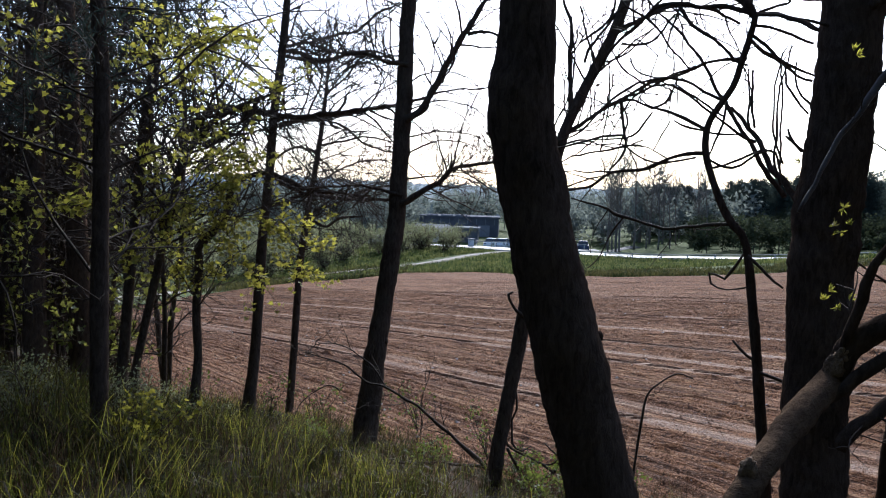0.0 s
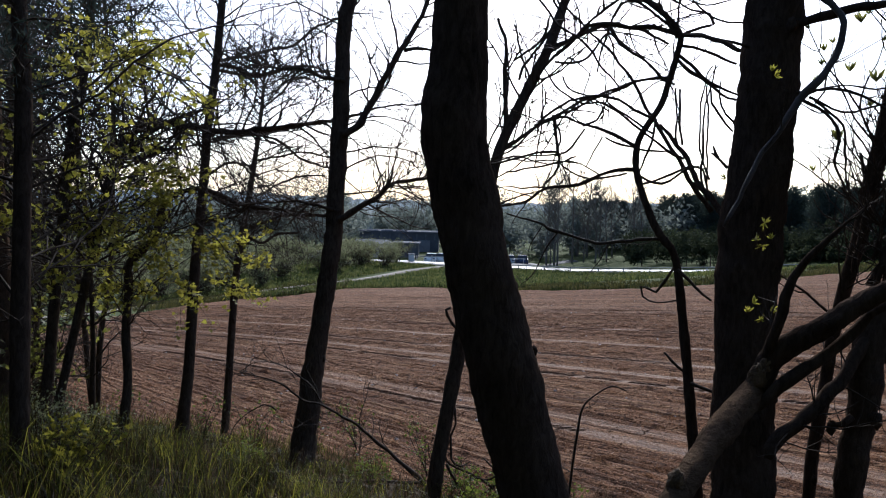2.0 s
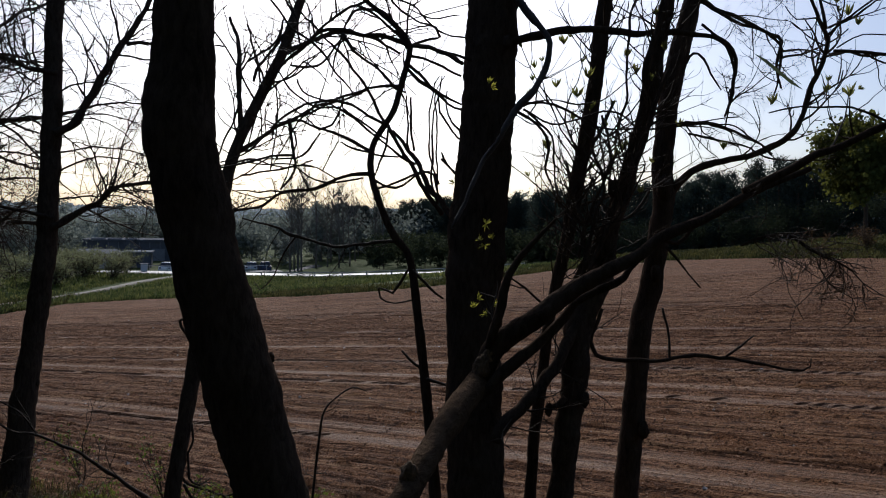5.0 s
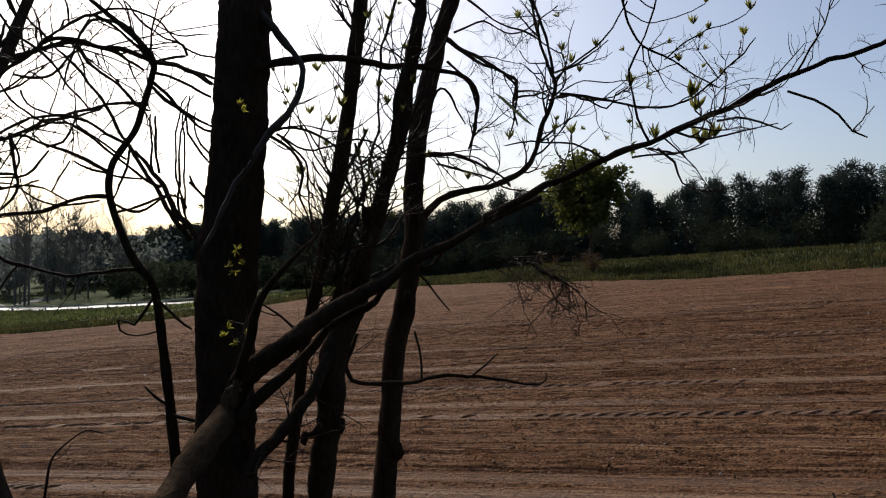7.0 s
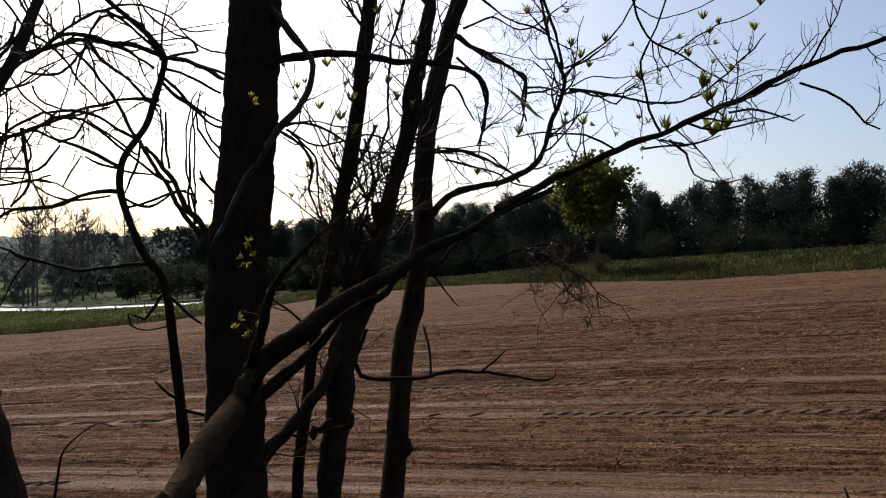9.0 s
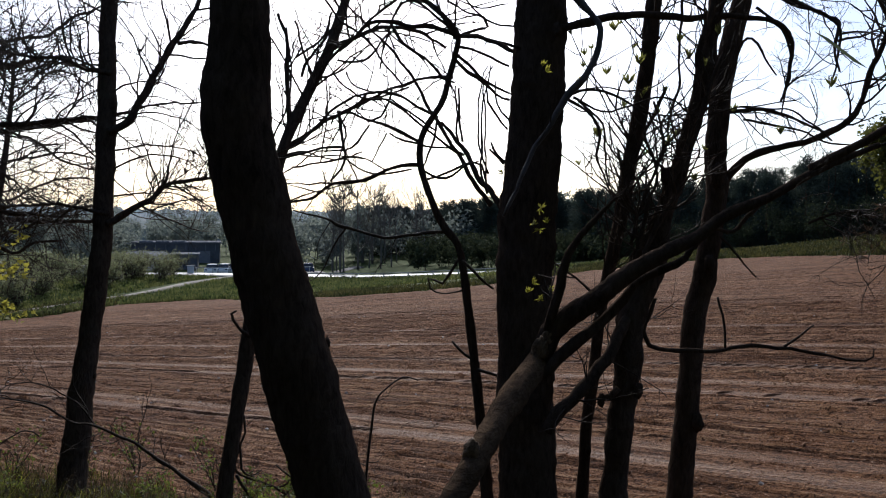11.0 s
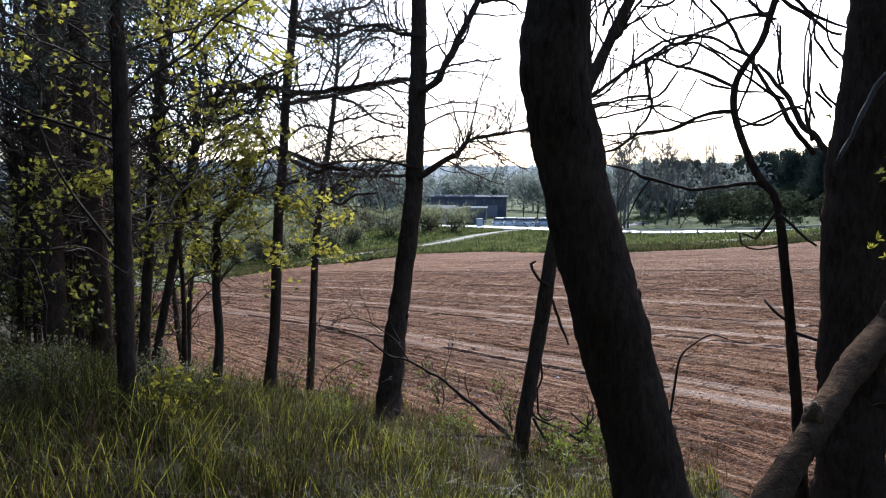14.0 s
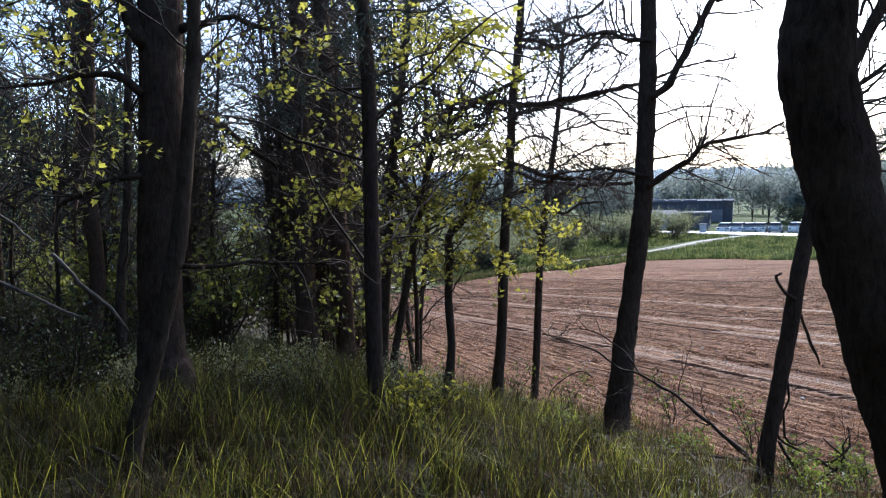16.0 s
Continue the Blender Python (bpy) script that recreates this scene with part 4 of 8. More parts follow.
old_trunk, old_trunk_p = tree("old_tree", "thick black-barked forked tree inside the wood", BARK_DARK, [(-4.546, 5.728, 4.516, 0.1369), (-4.486, 5.667, 3.587, 0.1645), (-4.466, 5.656, 3.305, 0.1733), (-4.447, 5.606, 2.609, 0.1749), (-4.438, 5.554, 1.912, 0.1765), (-4.438, 5.484, 1.226, 0.1780), (-4.425, 5.448, 0.711, 0.1776), (-4.412, 5.419, 0.338, 0.1961), (-4.401, 5.42, 0.227, 0.2346)], "trees on the bank", 0.08, 18, "tree")
old_trunk_1 = limb(old_trunk, BARK_DARK, (-4.473, 5.509, 2.871, 0.0828), (-4.61, 5.481, 3.103, 0.0737), (-4.708, 5.464, 3.386, 0.0636), (-4.778, 5.465, 3.709, 0.0505))
old_trunk_2 = limb(old_trunk, BARK_DARK, (-4.447, 5.383, 2.477, 0.0363), (-4.648, 5.312, 2.639, 0.0293), (-4.899, 5.221, 2.629, 0.0222), (-5.242, 5.078, 2.568, 0.0161), (-5.493, 4.976, 2.558, 0.0111))
old_trunk_3 = limb(old_trunk, BARK_DARK, (-4.449, 5.33, 1.821, 0.0272), (-4.701, 5.228, 1.781, 0.0252), (-4.904, 5.135, 1.68, 0.0222), (-5.076, 5.062, 1.579, 0.0182))
old_trunk_4 = limb(old_trunk, BARK_DARK, (-4.31, 5.693, 3.022, 0.0464), (-4.097, 5.785, 3.083, 0.0323), (-3.905, 5.867, 3.123, 0.0232), (-3.625, 5.957, 3.002, 0.0182), (-3.235, 6.108, 2.891, 0.0121))
old_trunk_5 = limb(old_trunk, BARK_DARK, (-4.236, 5.667, 2.376, 0.0283), (-3.975, 5.758, 2.225, 0.0252), (-3.764, 5.83, 2.043, 0.0212), (-3.544, 5.9, 1.862, 0.0161))
dark_trunk, dark_trunk_p = tree("rowan_tree", "thick straight dark trunk with crooked bare branches", BARK_DARK, [(2.54, 5.771, 5.231, 0.1608), (2.517, 5.759, 3.895, 0.1816), (2.516, 5.748, 3.473, 0.1857), (2.507, 5.747, 3.062, 0.1915), (2.49, 5.75, 2.639, 0.1932), (2.463, 5.751, 2.228, 0.1968), (2.429, 5.756, 1.806, 0.2043), (2.411, 5.761, 1.395, 0.2083), (2.407, 5.757, 0.972, 0.2064), (2.408, 5.746, 0.561, 0.2074), (2.429, 5.735, 0.139, 0.2092), (2.429, 5.724, -0.204, 0.2168), (2.43, 5.712, -0.695, 0.2372), (2.43, 5.712, -1.026, 0.2866)], "trees on the bank", 0.11, 24, "tree")
dark_trunk_1 = limb(dark_trunk, BARK_DARK, (2.564, 5.588, 3.05, 0.0331), (2.827, 5.52, 3.13, 0.0294), (2.987, 5.487, 3.164, 0.0285), (3.273, 5.408, 3.153, 0.0267), (3.491, 5.351, 3.153, 0.0258), (3.696, 5.306, 3.176, 0.0221), (3.96, 5.227, 3.141, 0.0184), (4.131, 5.193, 3.096, 0.0175), (4.222, 5.194, 2.993, 0.0156), (4.219, 5.23, 2.742, 0.0120), (4.206, 5.277, 2.571, 0.0070))
dark_trunk_2 = limb(dark_trunk, SMOOTH_BARK, (2.539, 5.612, 3.484, 0.0294), (2.655, 5.497, 3.267, 0.0276), (2.747, 5.395, 3.119, 0.0239), (2.77, 5.327, 3.004, 0.0221), (2.721, 5.282, 2.788, 0.0239), (2.616, 5.26, 2.639, 0.0248), (2.478, 5.26, 2.513, 0.0230), (2.373, 5.238, 2.331, 0.0184), (2.268, 5.227, 2.182, 0.0166), (2.183, 5.194, 2.011, 0.0147), (2.076, 5.172, 1.84, 0.0129), (2.009, 5.137, 1.726, 0.0101))
dark_trunk_3 = limb(dark_trunk, TWIG, (2.334, 5.69, 2.925, 0.0112), (2.129, 5.781, 2.993, 0.0104), (1.947, 5.86, 3.039, 0.0086))
dark_trunk_4 = limb(dark_trunk, BARK_DARK, (2.615, 5.557, 2.571, 0.0128), (2.763, 5.489, 2.468, 0.0112), (2.842, 5.456, 2.342, 0.0112), (2.829, 5.457, 2.182, 0.0086), (2.87, 5.448, 2.023, 0.0071), (2.912, 5.428, 1.874, 0.0043))
dark_trunk_5 = limb(dark_trunk, TWIG, (2.604, 5.568, 2.605, 0.0112), (2.879, 5.444, 2.616, 0.0104), (3.072, 5.365, 2.491, 0.0086), (3.255, 5.286, 2.434, 0.0071), (3.438, 5.207, 2.434, 0.0057), (3.553, 5.15, 2.502, 0.0043))
dark_trunk_6 = limb(dark_trunk, TWIG, (2.322, 5.809, 2.08, 0.0104), (2.244, 5.842, 2.148, 0.0088), (2.189, 5.875, 2.228, 0.0088), (2.178, 5.875, 2.274, 0.0058))
dark_trunk_7 = limb(dark_trunk, TWIG, (2.305, 5.83, 2.434, 0.0088), (2.248, 5.852, 2.491, 0.0073), (2.204, 5.874, 2.616, 0.0058), (2.205, 5.874, 2.73, 0.0043))
dark_trunk_8 = limb(dark_trunk, BARK_DARK, (2.282, 5.822, 1.749, 0.0267), (2.215, 5.981, 1.92, 0.0221), (2.161, 6.139, 2.045, 0.0212), (2.119, 6.297, 2.205, 0.0175), (2.064, 6.456, 2.376, 0.0166), (1.997, 6.615, 2.513, 0.0129))
dark_trunk_9 = limb(dark_trunk, BARK_DARK, (2.418, 6.564, 1.828, 0.0221), (2.253, 6.675, 2.091, 0.0184), (2.144, 6.753, 2.331, 0.0166), (1.986, 6.865, 2.605, 0.0147), (1.786, 7, 3.016, 0.0129), (1.603, 7.125, 3.256, 0.0110), (1.396, 7.273, 3.507, 0.0091), (1.248, 7.387, 3.747, 0.0072), (1.145, 7.455, 3.929, 0.0054))
dark_trunk_10 = limb(dark_trunk, TWIG, (2.753, 5.705, 2.605, 0.0104), (2.981, 5.547, 2.491, 0.0073), (3.256, 5.343, 2.571, 0.0073), (3.461, 5.207, 2.445, 0.0058), (3.668, 5.06, 2.468, 0.0058), (3.966, 4.833, 2.513, 0.0043))
dark_trunk_11 = limb(dark_trunk, TWIG, (2.787, 5.694, 2.582, 0.0104), (2.923, 5.593, 2.399, 0.0088), (2.953, 5.572, 2.125, 0.0073), (2.994, 5.541, 1.943, 0.0058))
dark_trunk_12 = limb(dark_trunk, TWIG, (2.802, 5.522, 2.856, 0.0057), (2.776, 5.546, 2.628, 0.0057), (2.729, 5.58, 2.548, 0.0057))
dark_trunk_13 = limb(dark_trunk, TWIG, (2.753, 5.717, 2.628, 0.0073), (2.914, 5.592, 2.673, 0.0058), (3.119, 5.445, 2.628, 0.0058), (3.292, 5.319, 2.708, 0.0043), (3.42, 5.227, 2.856, 0.0043))
dark_trunk_14 = limb(dark_trunk, TWIG, (2.511, 6.435, 2.445, 0.0088), (2.454, 6.434, 2.502, 0.0088), (2.397, 6.434, 2.582, 0.0088), (2.341, 6.433, 2.662, 0.0088), (2.332, 6.444, 2.81, 0.0073))
dark_trunk_15 = limb(dark_trunk, TWIG, (2.33, 6.392, 1.954, 0.0073), (2.312, 6.401, 2.16, 0.0073), (2.305, 6.422, 2.502, 0.0073), (2.321, 6.444, 2.833, 0.0059), (2.391, 6.455, 2.959, 0.0043))
dark_trunk_16 = limb(dark_trunk, TWIG, (2.472, 6.413, 2.16, 0.0104), (2.406, 6.412, 2.239, 0.0104), (2.349, 6.412, 2.285, 0.0088))
crooked_tree, crooked_tree_p = tree("crooked_tree", "thin crooked tree with wandering bare branches", BARK_DARK, [(1.595, 6.299, 3.512, 0.0164), (1.774, 6.221, 3.355, 0.0182), (1.909, 6.154, 3.22, 0.0198), (1.987, 6.12, 3.096, 0.0233), (1.975, 6.121, 2.973, 0.0233), (1.929, 6.143, 2.781, 0.0232), (1.882, 6.166, 2.602, 0.0231), (1.79, 6.2, 2.444, 0.0230), (1.731, 6.223, 2.309, 0.0237), (1.73, 6.21, 2.096, 0.0253), (1.819, 6.158, 1.804, 0.0266), (1.9, 6.125, 1.635, 0.0276), (2.006, 6.084, 1.466, 0.0284), (2.074, 6.043, 0.949, 0.0351), (2.131, 6.016, 0.444, 0.0375), (2.181, 5.981, -0.118, 0.0417), (2.214, 5.959, -0.579, 0.0522)], "trees on the bank", 0.16, 12, "tree")
crooked_tree_1 = limb(crooked_tree, BARK_DARK, (1.987, 6.12, 3.096, 0.0196), (1.83, 6.187, 3.164, 0.0196), (1.673, 6.255, 3.175, 0.0175), (1.515, 6.333, 3.22, 0.0175), (1.358, 6.4, 3.197, 0.0155), (1.222, 6.456, 3.085, 0.0134), (1.086, 6.512, 2.95, 0.0113), (0.927, 6.568, 2.692, 0.0099))
crooked_tree_2 = limb(crooked_tree, TWIG, (1.515, 6.333, 3.197, 0.0134), (1.593, 6.288, 3.062, 0.0134), (1.738, 6.233, 2.95, 0.0113), (1.872, 6.166, 2.781, 0.0113), (1.973, 6.121, 2.748, 0.0078))
crooked_tree_3 = limb(crooked_tree, BARK_DARK, (1.998, 6.12, 3.096, 0.0175), (2.099, 5.773, 2.995, 0.0166), (2.177, 5.436, 2.849, 0.0144))
crooked_tree_4 = limb(crooked_tree, BARK_DARK, (1.975, 6.132, 2.961, 0.0155), (2.064, 6.087, 2.871, 0.0134), (2.22, 6.009, 2.725, 0.0113), (2.366, 5.954, 2.647, 0.0078))
crooked_tree_5 = limb(crooked_tree, BARK_DARK, (1.739, 6.213, 2.287, 0.0155), (1.597, 6.279, 2.366, 0.0134), (1.441, 6.345, 2.433, 0.0113), (1.318, 6.401, 2.478, 0.0099), (1.184, 6.457, 2.523, 0.0099), (1.003, 6.535, 2.478, 0.0059))
crooked_tree_6 = limb(crooked_tree, BARK_DARK, (1.722, 6.22, 2.118, 0.0175), (1.587, 6.275, 2.118, 0.0155), (1.424, 6.342, 2.051, 0.0155), (1.275, 6.397, 1.983, 0.0134), (1.105, 6.474, 1.972, 0.0134), (0.944, 6.541, 1.882, 0.0113), (0.807, 6.596, 1.837, 0.0099), (0.604, 6.683, 1.815, 0.0078))
crooked_tree_7 = limb(crooked_tree, TWIG, (1.836, 6.178, 2.489, 0.0134), (1.668, 6.244, 2.59, 0.0113), (1.478, 6.334, 2.669, 0.0113), (1.287, 6.423, 2.669, 0.0099), (1.083, 6.501, 2.534, 0.0099), (0.852, 6.603, 2.298, 0.0078), (0.635, 6.681, 2.208, 0.0059))
crooked_tree_8 = limb(crooked_tree, TWIG, (1.949, 6.102, 1.613, 0.0134), (1.793, 6.178, 1.601, 0.0134), (1.562, 6.275, 1.568, 0.0113), (1.367, 6.353, 1.59, 0.0113), (1.156, 6.442, 1.635, 0.0134), (1.077, 6.475, 1.691, 0.0099), (0.919, 6.541, 1.736, 0.0078), (0.806, 6.596, 1.77, 0.0059))
crooked_tree_9 = limb(crooked_tree, TWIG, (1.19, 6.431, 1.635, 0.0078), (1.136, 6.451, 1.556, 0.0078), (1.084, 6.471, 1.455, 0.0059), (1.021, 6.503, 1.343, 0.0059), (0.926, 6.547, 1.208, 0.0039), (0.889, 6.559, 1.275, 0.0028))
crooked_tree_10 = limb(crooked_tree, TWIG, (2.008, 6.083, 1.421, 0.0113), (1.924, 6.114, 1.287, 0.0113), (1.883, 6.136, 1.208, 0.0099), (1.791, 6.18, 1.242, 0.0078), (1.805, 6.169, 1.174, 0.0078), (1.908, 6.124, 1.14, 0.0059), (2.019, 6.068, 1.174, 0.0059))
crooked_tree_11 = limb(crooked_tree, TWIG, (1.987, 5.97, 1.399, 0.0113), (2.105, 5.913, 1.275, 0.0113), (2.21, 5.878, 1.185, 0.0077))
crooked_tree_12 = limb(crooked_tree, TWIG, (2.094, 5.905, 0.59, 0.0134), (2.207, 5.86, 0.556, 0.0113), (2.32, 5.815, 0.534, 0.0096))
crooked_tree_13 = limb(crooked_tree, TWIG, (2.093, 6.04, 0.646, 0.0113), (2.001, 6.075, 0.713, 0.0113), (1.943, 6.097, 0.77, 0.0078))
crooked_tree_14 = limb(crooked_tree, TWIG, (2.162, 5.903, 1.894, 0.0113), (2.113, 5.922, 2.096, 0.0096), (2.127, 5.932, 2.433, 0.0077), (2.153, 5.931, 2.68, 0.0058), (2.188, 5.908, 2.849, 0.0049))
crooked_tree_15 = limb(crooked_tree, TWIG, (1.97, 5.991, 2.253, 0.0096), (1.946, 6.01, 2.343, 0.0096), (1.948, 6.01, 2.467, 0.0077), (1.939, 6.009, 2.703, 0.0058))
crooked_tree_16 = limb(crooked_tree, BARK_DARK, (2.03, 6.402, 2.838, 0.0155), (1.839, 6.548, 2.849, 0.0134), (1.692, 6.648, 2.804, 0.0134), (1.501, 6.783, 2.725, 0.0113), (1.309, 6.929, 2.635, 0.0099), (1.117, 7.063, 2.545, 0.0078), (0.912, 7.209, 2.399, 0.0059))
crooked_tree_17 = limb(crooked_tree, TWIG, (2.032, 6.401, 3.164, 0.0134), (1.909, 6.491, 3.411, 0.0113), (1.808, 6.558, 3.467, 0.0113), (1.685, 6.648, 3.467, 0.0113), (1.606, 6.704, 3.343, 0.0099), (1.549, 6.749, 3.164, 0.0078), (1.513, 6.771, 2.939, 0.0059))
crooked_tree_18 = limb(crooked_tree, TWIG, (2.032, 6.39, 3.141, 0.0134), (2.156, 6.311, 3.186, 0.0113), (2.28, 6.222, 3.209, 0.0113), (2.246, 6.244, 3.276, 0.0099), (2.123, 6.334, 3.343, 0.0078), (1.977, 6.435, 3.467, 0.0078), (1.876, 6.502, 3.602, 0.0059))
crooked_tree_19 = limb(crooked_tree, TWIG, (0.751, 6.658, 3.197, 0.0078), (0.771, 6.647, 2.939, 0.0078), (0.781, 6.635, 2.68, 0.0078), (0.699, 6.669, 2.433, 0.0078), (0.601, 6.704, 2.208, 0.0059))
crooked_tree_20 = limb(crooked_tree, TWIG, (0.593, 6.704, 2.163, 0.0078), (0.839, 6.604, 2.22, 0.0078), (1.099, 6.483, 2.163, 0.0059), (1.3, 6.393, 2.22, 0.0059))
crooked_tree_21 = limb(crooked_tree, TWIG, (1.128, 6.49, 2.534, 0.0078), (1.182, 6.457, 2.388, 0.0078), (1.135, 6.461, 2.175, 0.0059), (1.045, 6.497, 1.882, 0.0039))
crooked_tree_22 = limb(crooked_tree, TWIG, (1.522, 6.323, 2.624, 0.0078), (1.678, 6.245, 2.489, 0.0078), (1.834, 6.178, 2.388, 0.0078))
crooked_tree_23 = limb(crooked_tree, TWIG, (2.168, 5.9, 2.04, 0.0077), (2.107, 5.935, 2.264, 0.0077), (2.095, 5.942, 2.512, 0.0058), (2.131, 5.93, 2.793, 0.0058), (2.165, 5.919, 2.849, 0.0038))
crooked_tree_24 = limb(crooked_tree, TWIG, (1.324, 6.411, 3.197, 0.0113), (1.471, 6.355, 3.332, 0.0113), (1.617, 6.288, 3.388, 0.0113), (1.83, 6.187, 3.265, 0.0113), (1.987, 6.12, 3.085, 0.0113))
crooked_tree_25 = limb(crooked_tree, TWIG, (1.606, 6.299, 3.4, 0.0099), (1.763, 6.232, 3.467, 0.0099), (1.954, 6.142, 3.422, 0.0078), (2.19, 6.042, 3.22, 0.0078), (2.381, 5.952, 3.152, 0.0059))
crooked_tree_26 = limb(crooked_tree, TWIG, (0.931, 6.59, 3.535, 0.0078), (1.122, 6.501, 3.287, 0.0099), (1.324, 6.411, 3.096, 0.0099), (1.49, 6.333, 2.86, 0.0078), (1.602, 6.289, 2.725, 0.0059))
crooked_tree_27 = limb(crooked_tree, TWIG, (1.977, 6.131, 3.377, 0.0059), (2.145, 6.053, 3.287, 0.0059), (2.337, 5.975, 3.332, 0.0039))
crooked_tree_28 = limb(crooked_tree, TWIG, (1.719, 6.221, 2.096, 0.0099), (1.907, 6.134, 2.006, 0.0099), (2.036, 6.077, 2.107, 0.0078), (2.134, 6.042, 2.152, 0.0059))
crooked_tree_29 = limb(crooked_tree, TWIG, (1.362, 6.379, 2.433, 0.0078), (1.229, 6.425, 2.264, 0.0078), (0.985, 6.537, 2.22, 0.0059), (0.773, 6.617, 2.085, 0.0059), (0.624, 6.683, 2.017, 0.0039))
crooked_tree_30 = limb(crooked_tree, TWIG, (1.222, 6.456, 3.074, 0.0078), (1.167, 6.478, 3.332, 0.0078), (1.089, 6.523, 3.546, 0.0078))
crooked_tree_31 = limb(crooked_tree, TWIG, (1.187, 6.434, 2.838, 0.0059), (1.231, 6.434, 2.748, 0.0078), (1.321, 6.434, 2.703, 0.0078), (1.433, 6.446, 2.703, 0.0078), (1.58, 6.457, 2.748, 0.0059))
crooked_tree_32 = limb(crooked_tree, TWIG, (1.041, 6.422, 2.894, 0.0059), (1.13, 6.423, 2.77, 0.0078), (1.219, 6.423, 2.692, 0.0078), (1.342, 6.435, 2.624, 0.0099), (1.511, 6.446, 2.635, 0.0099), (1.645, 6.447, 2.568, 0.0099), (1.757, 6.458, 2.489, 0.0099), (1.835, 6.459, 2.433, 0.0099), (1.946, 6.459, 2.343, 0.0099), (2.073, 6.462, 2.264, 0.0113), (2.146, 6.475, 2.231, 0.0113))
crooked_tree_33 = limb(crooked_tree, TWIG, (1.546, 6.457, 2.737, 0.0078), (1.522, 6.446, 2.613, 0.0078), (1.453, 6.435, 2.501, 0.0099), (1.352, 6.424, 2.456, 0.0099))
crooked_tree_34 = limb(crooked_tree, TWIG, (1.128, 6.412, 2.534, 0.0134), (1.138, 6.412, 2.433, 0.0134), (1.156, 6.401, 2.298, 0.0113), (1.173, 6.404, 2.197, 0.0113), (1.133, 6.395, 2.085, 0.0099), (1.061, 6.384, 1.983, 0.0078))
crooked_tree_35 = limb(crooked_tree, TWIG, (1.148, 6.402, 2.253, 0.0099), (1, 6.391, 2.242, 0.0099), (0.869, 6.38, 2.197, 0.0099), (0.775, 6.368, 2.175, 0.0099), (0.601, 6.356, 2.141, 0.0078))
crooked_tree_36 = limb(crooked_tree, TWIG, (1.169, 6.405, 2.175, 0.0078), (1.026, 6.382, 2.13, 0.0078), (0.901, 6.381, 2.118, 0.0078), (0.762, 6.369, 2.096, 0.0078))
crooked_tree_37 = limb(crooked_tree, TWIG, (0.777, 6.368, 2.186, 0.0059), (1.034, 6.392, 2.175, 0.0059), (1.326, 6.417, 2.175, 0.0059))
crooked_tree_38 = limb(crooked_tree, TWIG, (1.169, 6.405, 2.175, 0.0059), (1.279, 6.408, 2.096, 0.0078), (1.402, 6.42, 2.062, 0.0078), (1.582, 6.433, 2.062, 0.0078), (1.707, 6.434, 2.096, 0.0078))
crooked_tree_39 = limb(crooked_tree, TWIG, (1.794, 6.447, 2.017, 0.0113), (1.92, 6.459, 2.051, 0.0099), (2.047, 6.47, 2.107, 0.0099), (2.227, 6.479, 2.175, 0.0099), (2.314, 6.481, 2.152, 0.0099), (2.336, 6.485, 2.04, 0.0099), (2.365, 6.487, 1.927, 0.0078))
crooked_tree_40 = limb(crooked_tree, TWIG, (2.108, 6.492, 2.77, 0.0078), (2.118, 6.481, 2.579, 0.0099), (2.125, 6.471, 2.332, 0.0113))
crooked_tree_41 = limb(crooked_tree, TWIG, (1.926, 6.47, 2.534, 0.0099), (1.902, 6.459, 2.411, 0.0099), (1.842, 6.451, 2.231, 0.0078), (1.797, 6.446, 2.085, 0.0059))
crooked_tree_42 = limb(crooked_tree, TWIG, (1.53, 6.436, 2.377, 0.0078), (1.653, 6.436, 2.321, 0.0099), (1.82, 6.448, 2.298, 0.0078), (2.009, 6.461, 2.287, 0.0059))
crooked_tree_43 = limb(crooked_tree, TWIG, (1.508, 6.436, 2.377, 0.0059), (1.454, 6.426, 2.264, 0.0059), (1.388, 6.418, 2.141, 0.0059))
crooked_tree_44 = limb(crooked_tree, TWIG, (1.029, 6.422, 2.77, 0.0059), (1.049, 6.411, 2.557, 0.0059), (1.013, 6.4, 2.388, 0.0059), (0.993, 6.382, 2.13, 0.0059))
crooked_tree_45 = limb(crooked_tree, BARK_DARK, (2.087, 6.503, 2.995, 0.0155), (2.188, 6.503, 2.905, 0.0155), (2.322, 6.515, 2.838, 0.0134), (2.434, 6.515, 2.737, 0.0113), (2.558, 6.527, 2.714, 0.0113))
crooked_tree_46 = limb(crooked_tree, TWIG, (2.099, 6.514, 3.107, 0.0134), (2.268, 6.525, 3.096, 0.0113), (2.447, 6.537, 3.018, 0.0113), (2.56, 6.537, 2.984, 0.0099))
clump_stem_a, clump_stem_a_p = tree("thin_stem", "thin dark stem in the clump beside the thick trunk", BARK_DARK, [(3.458, 5.619, 4.427, 0.0487), (3.408, 5.629, 3.733, 0.0559), (3.364, 5.642, 3.296, 0.0568), (3.325, 5.649, 2.9, 0.0585), (3.271, 5.667, 2.463, 0.0593), (3.205, 5.69, 2.116, 0.0562), (3.149, 5.698, 1.73, 0.0525), (3.063, 5.732, 1.293, 0.0465), (3.01, 5.754, 0.946, 0.0436), (2.973, 5.762, 0.55, 0.0435), (2.926, 5.775, 0.163, 0.0436), (2.9, 5.779, -0.323, 0.0456), (2.86, 5.789, -0.71, 0.0580)], "trees on the bank", 0.15, 12, "tree")
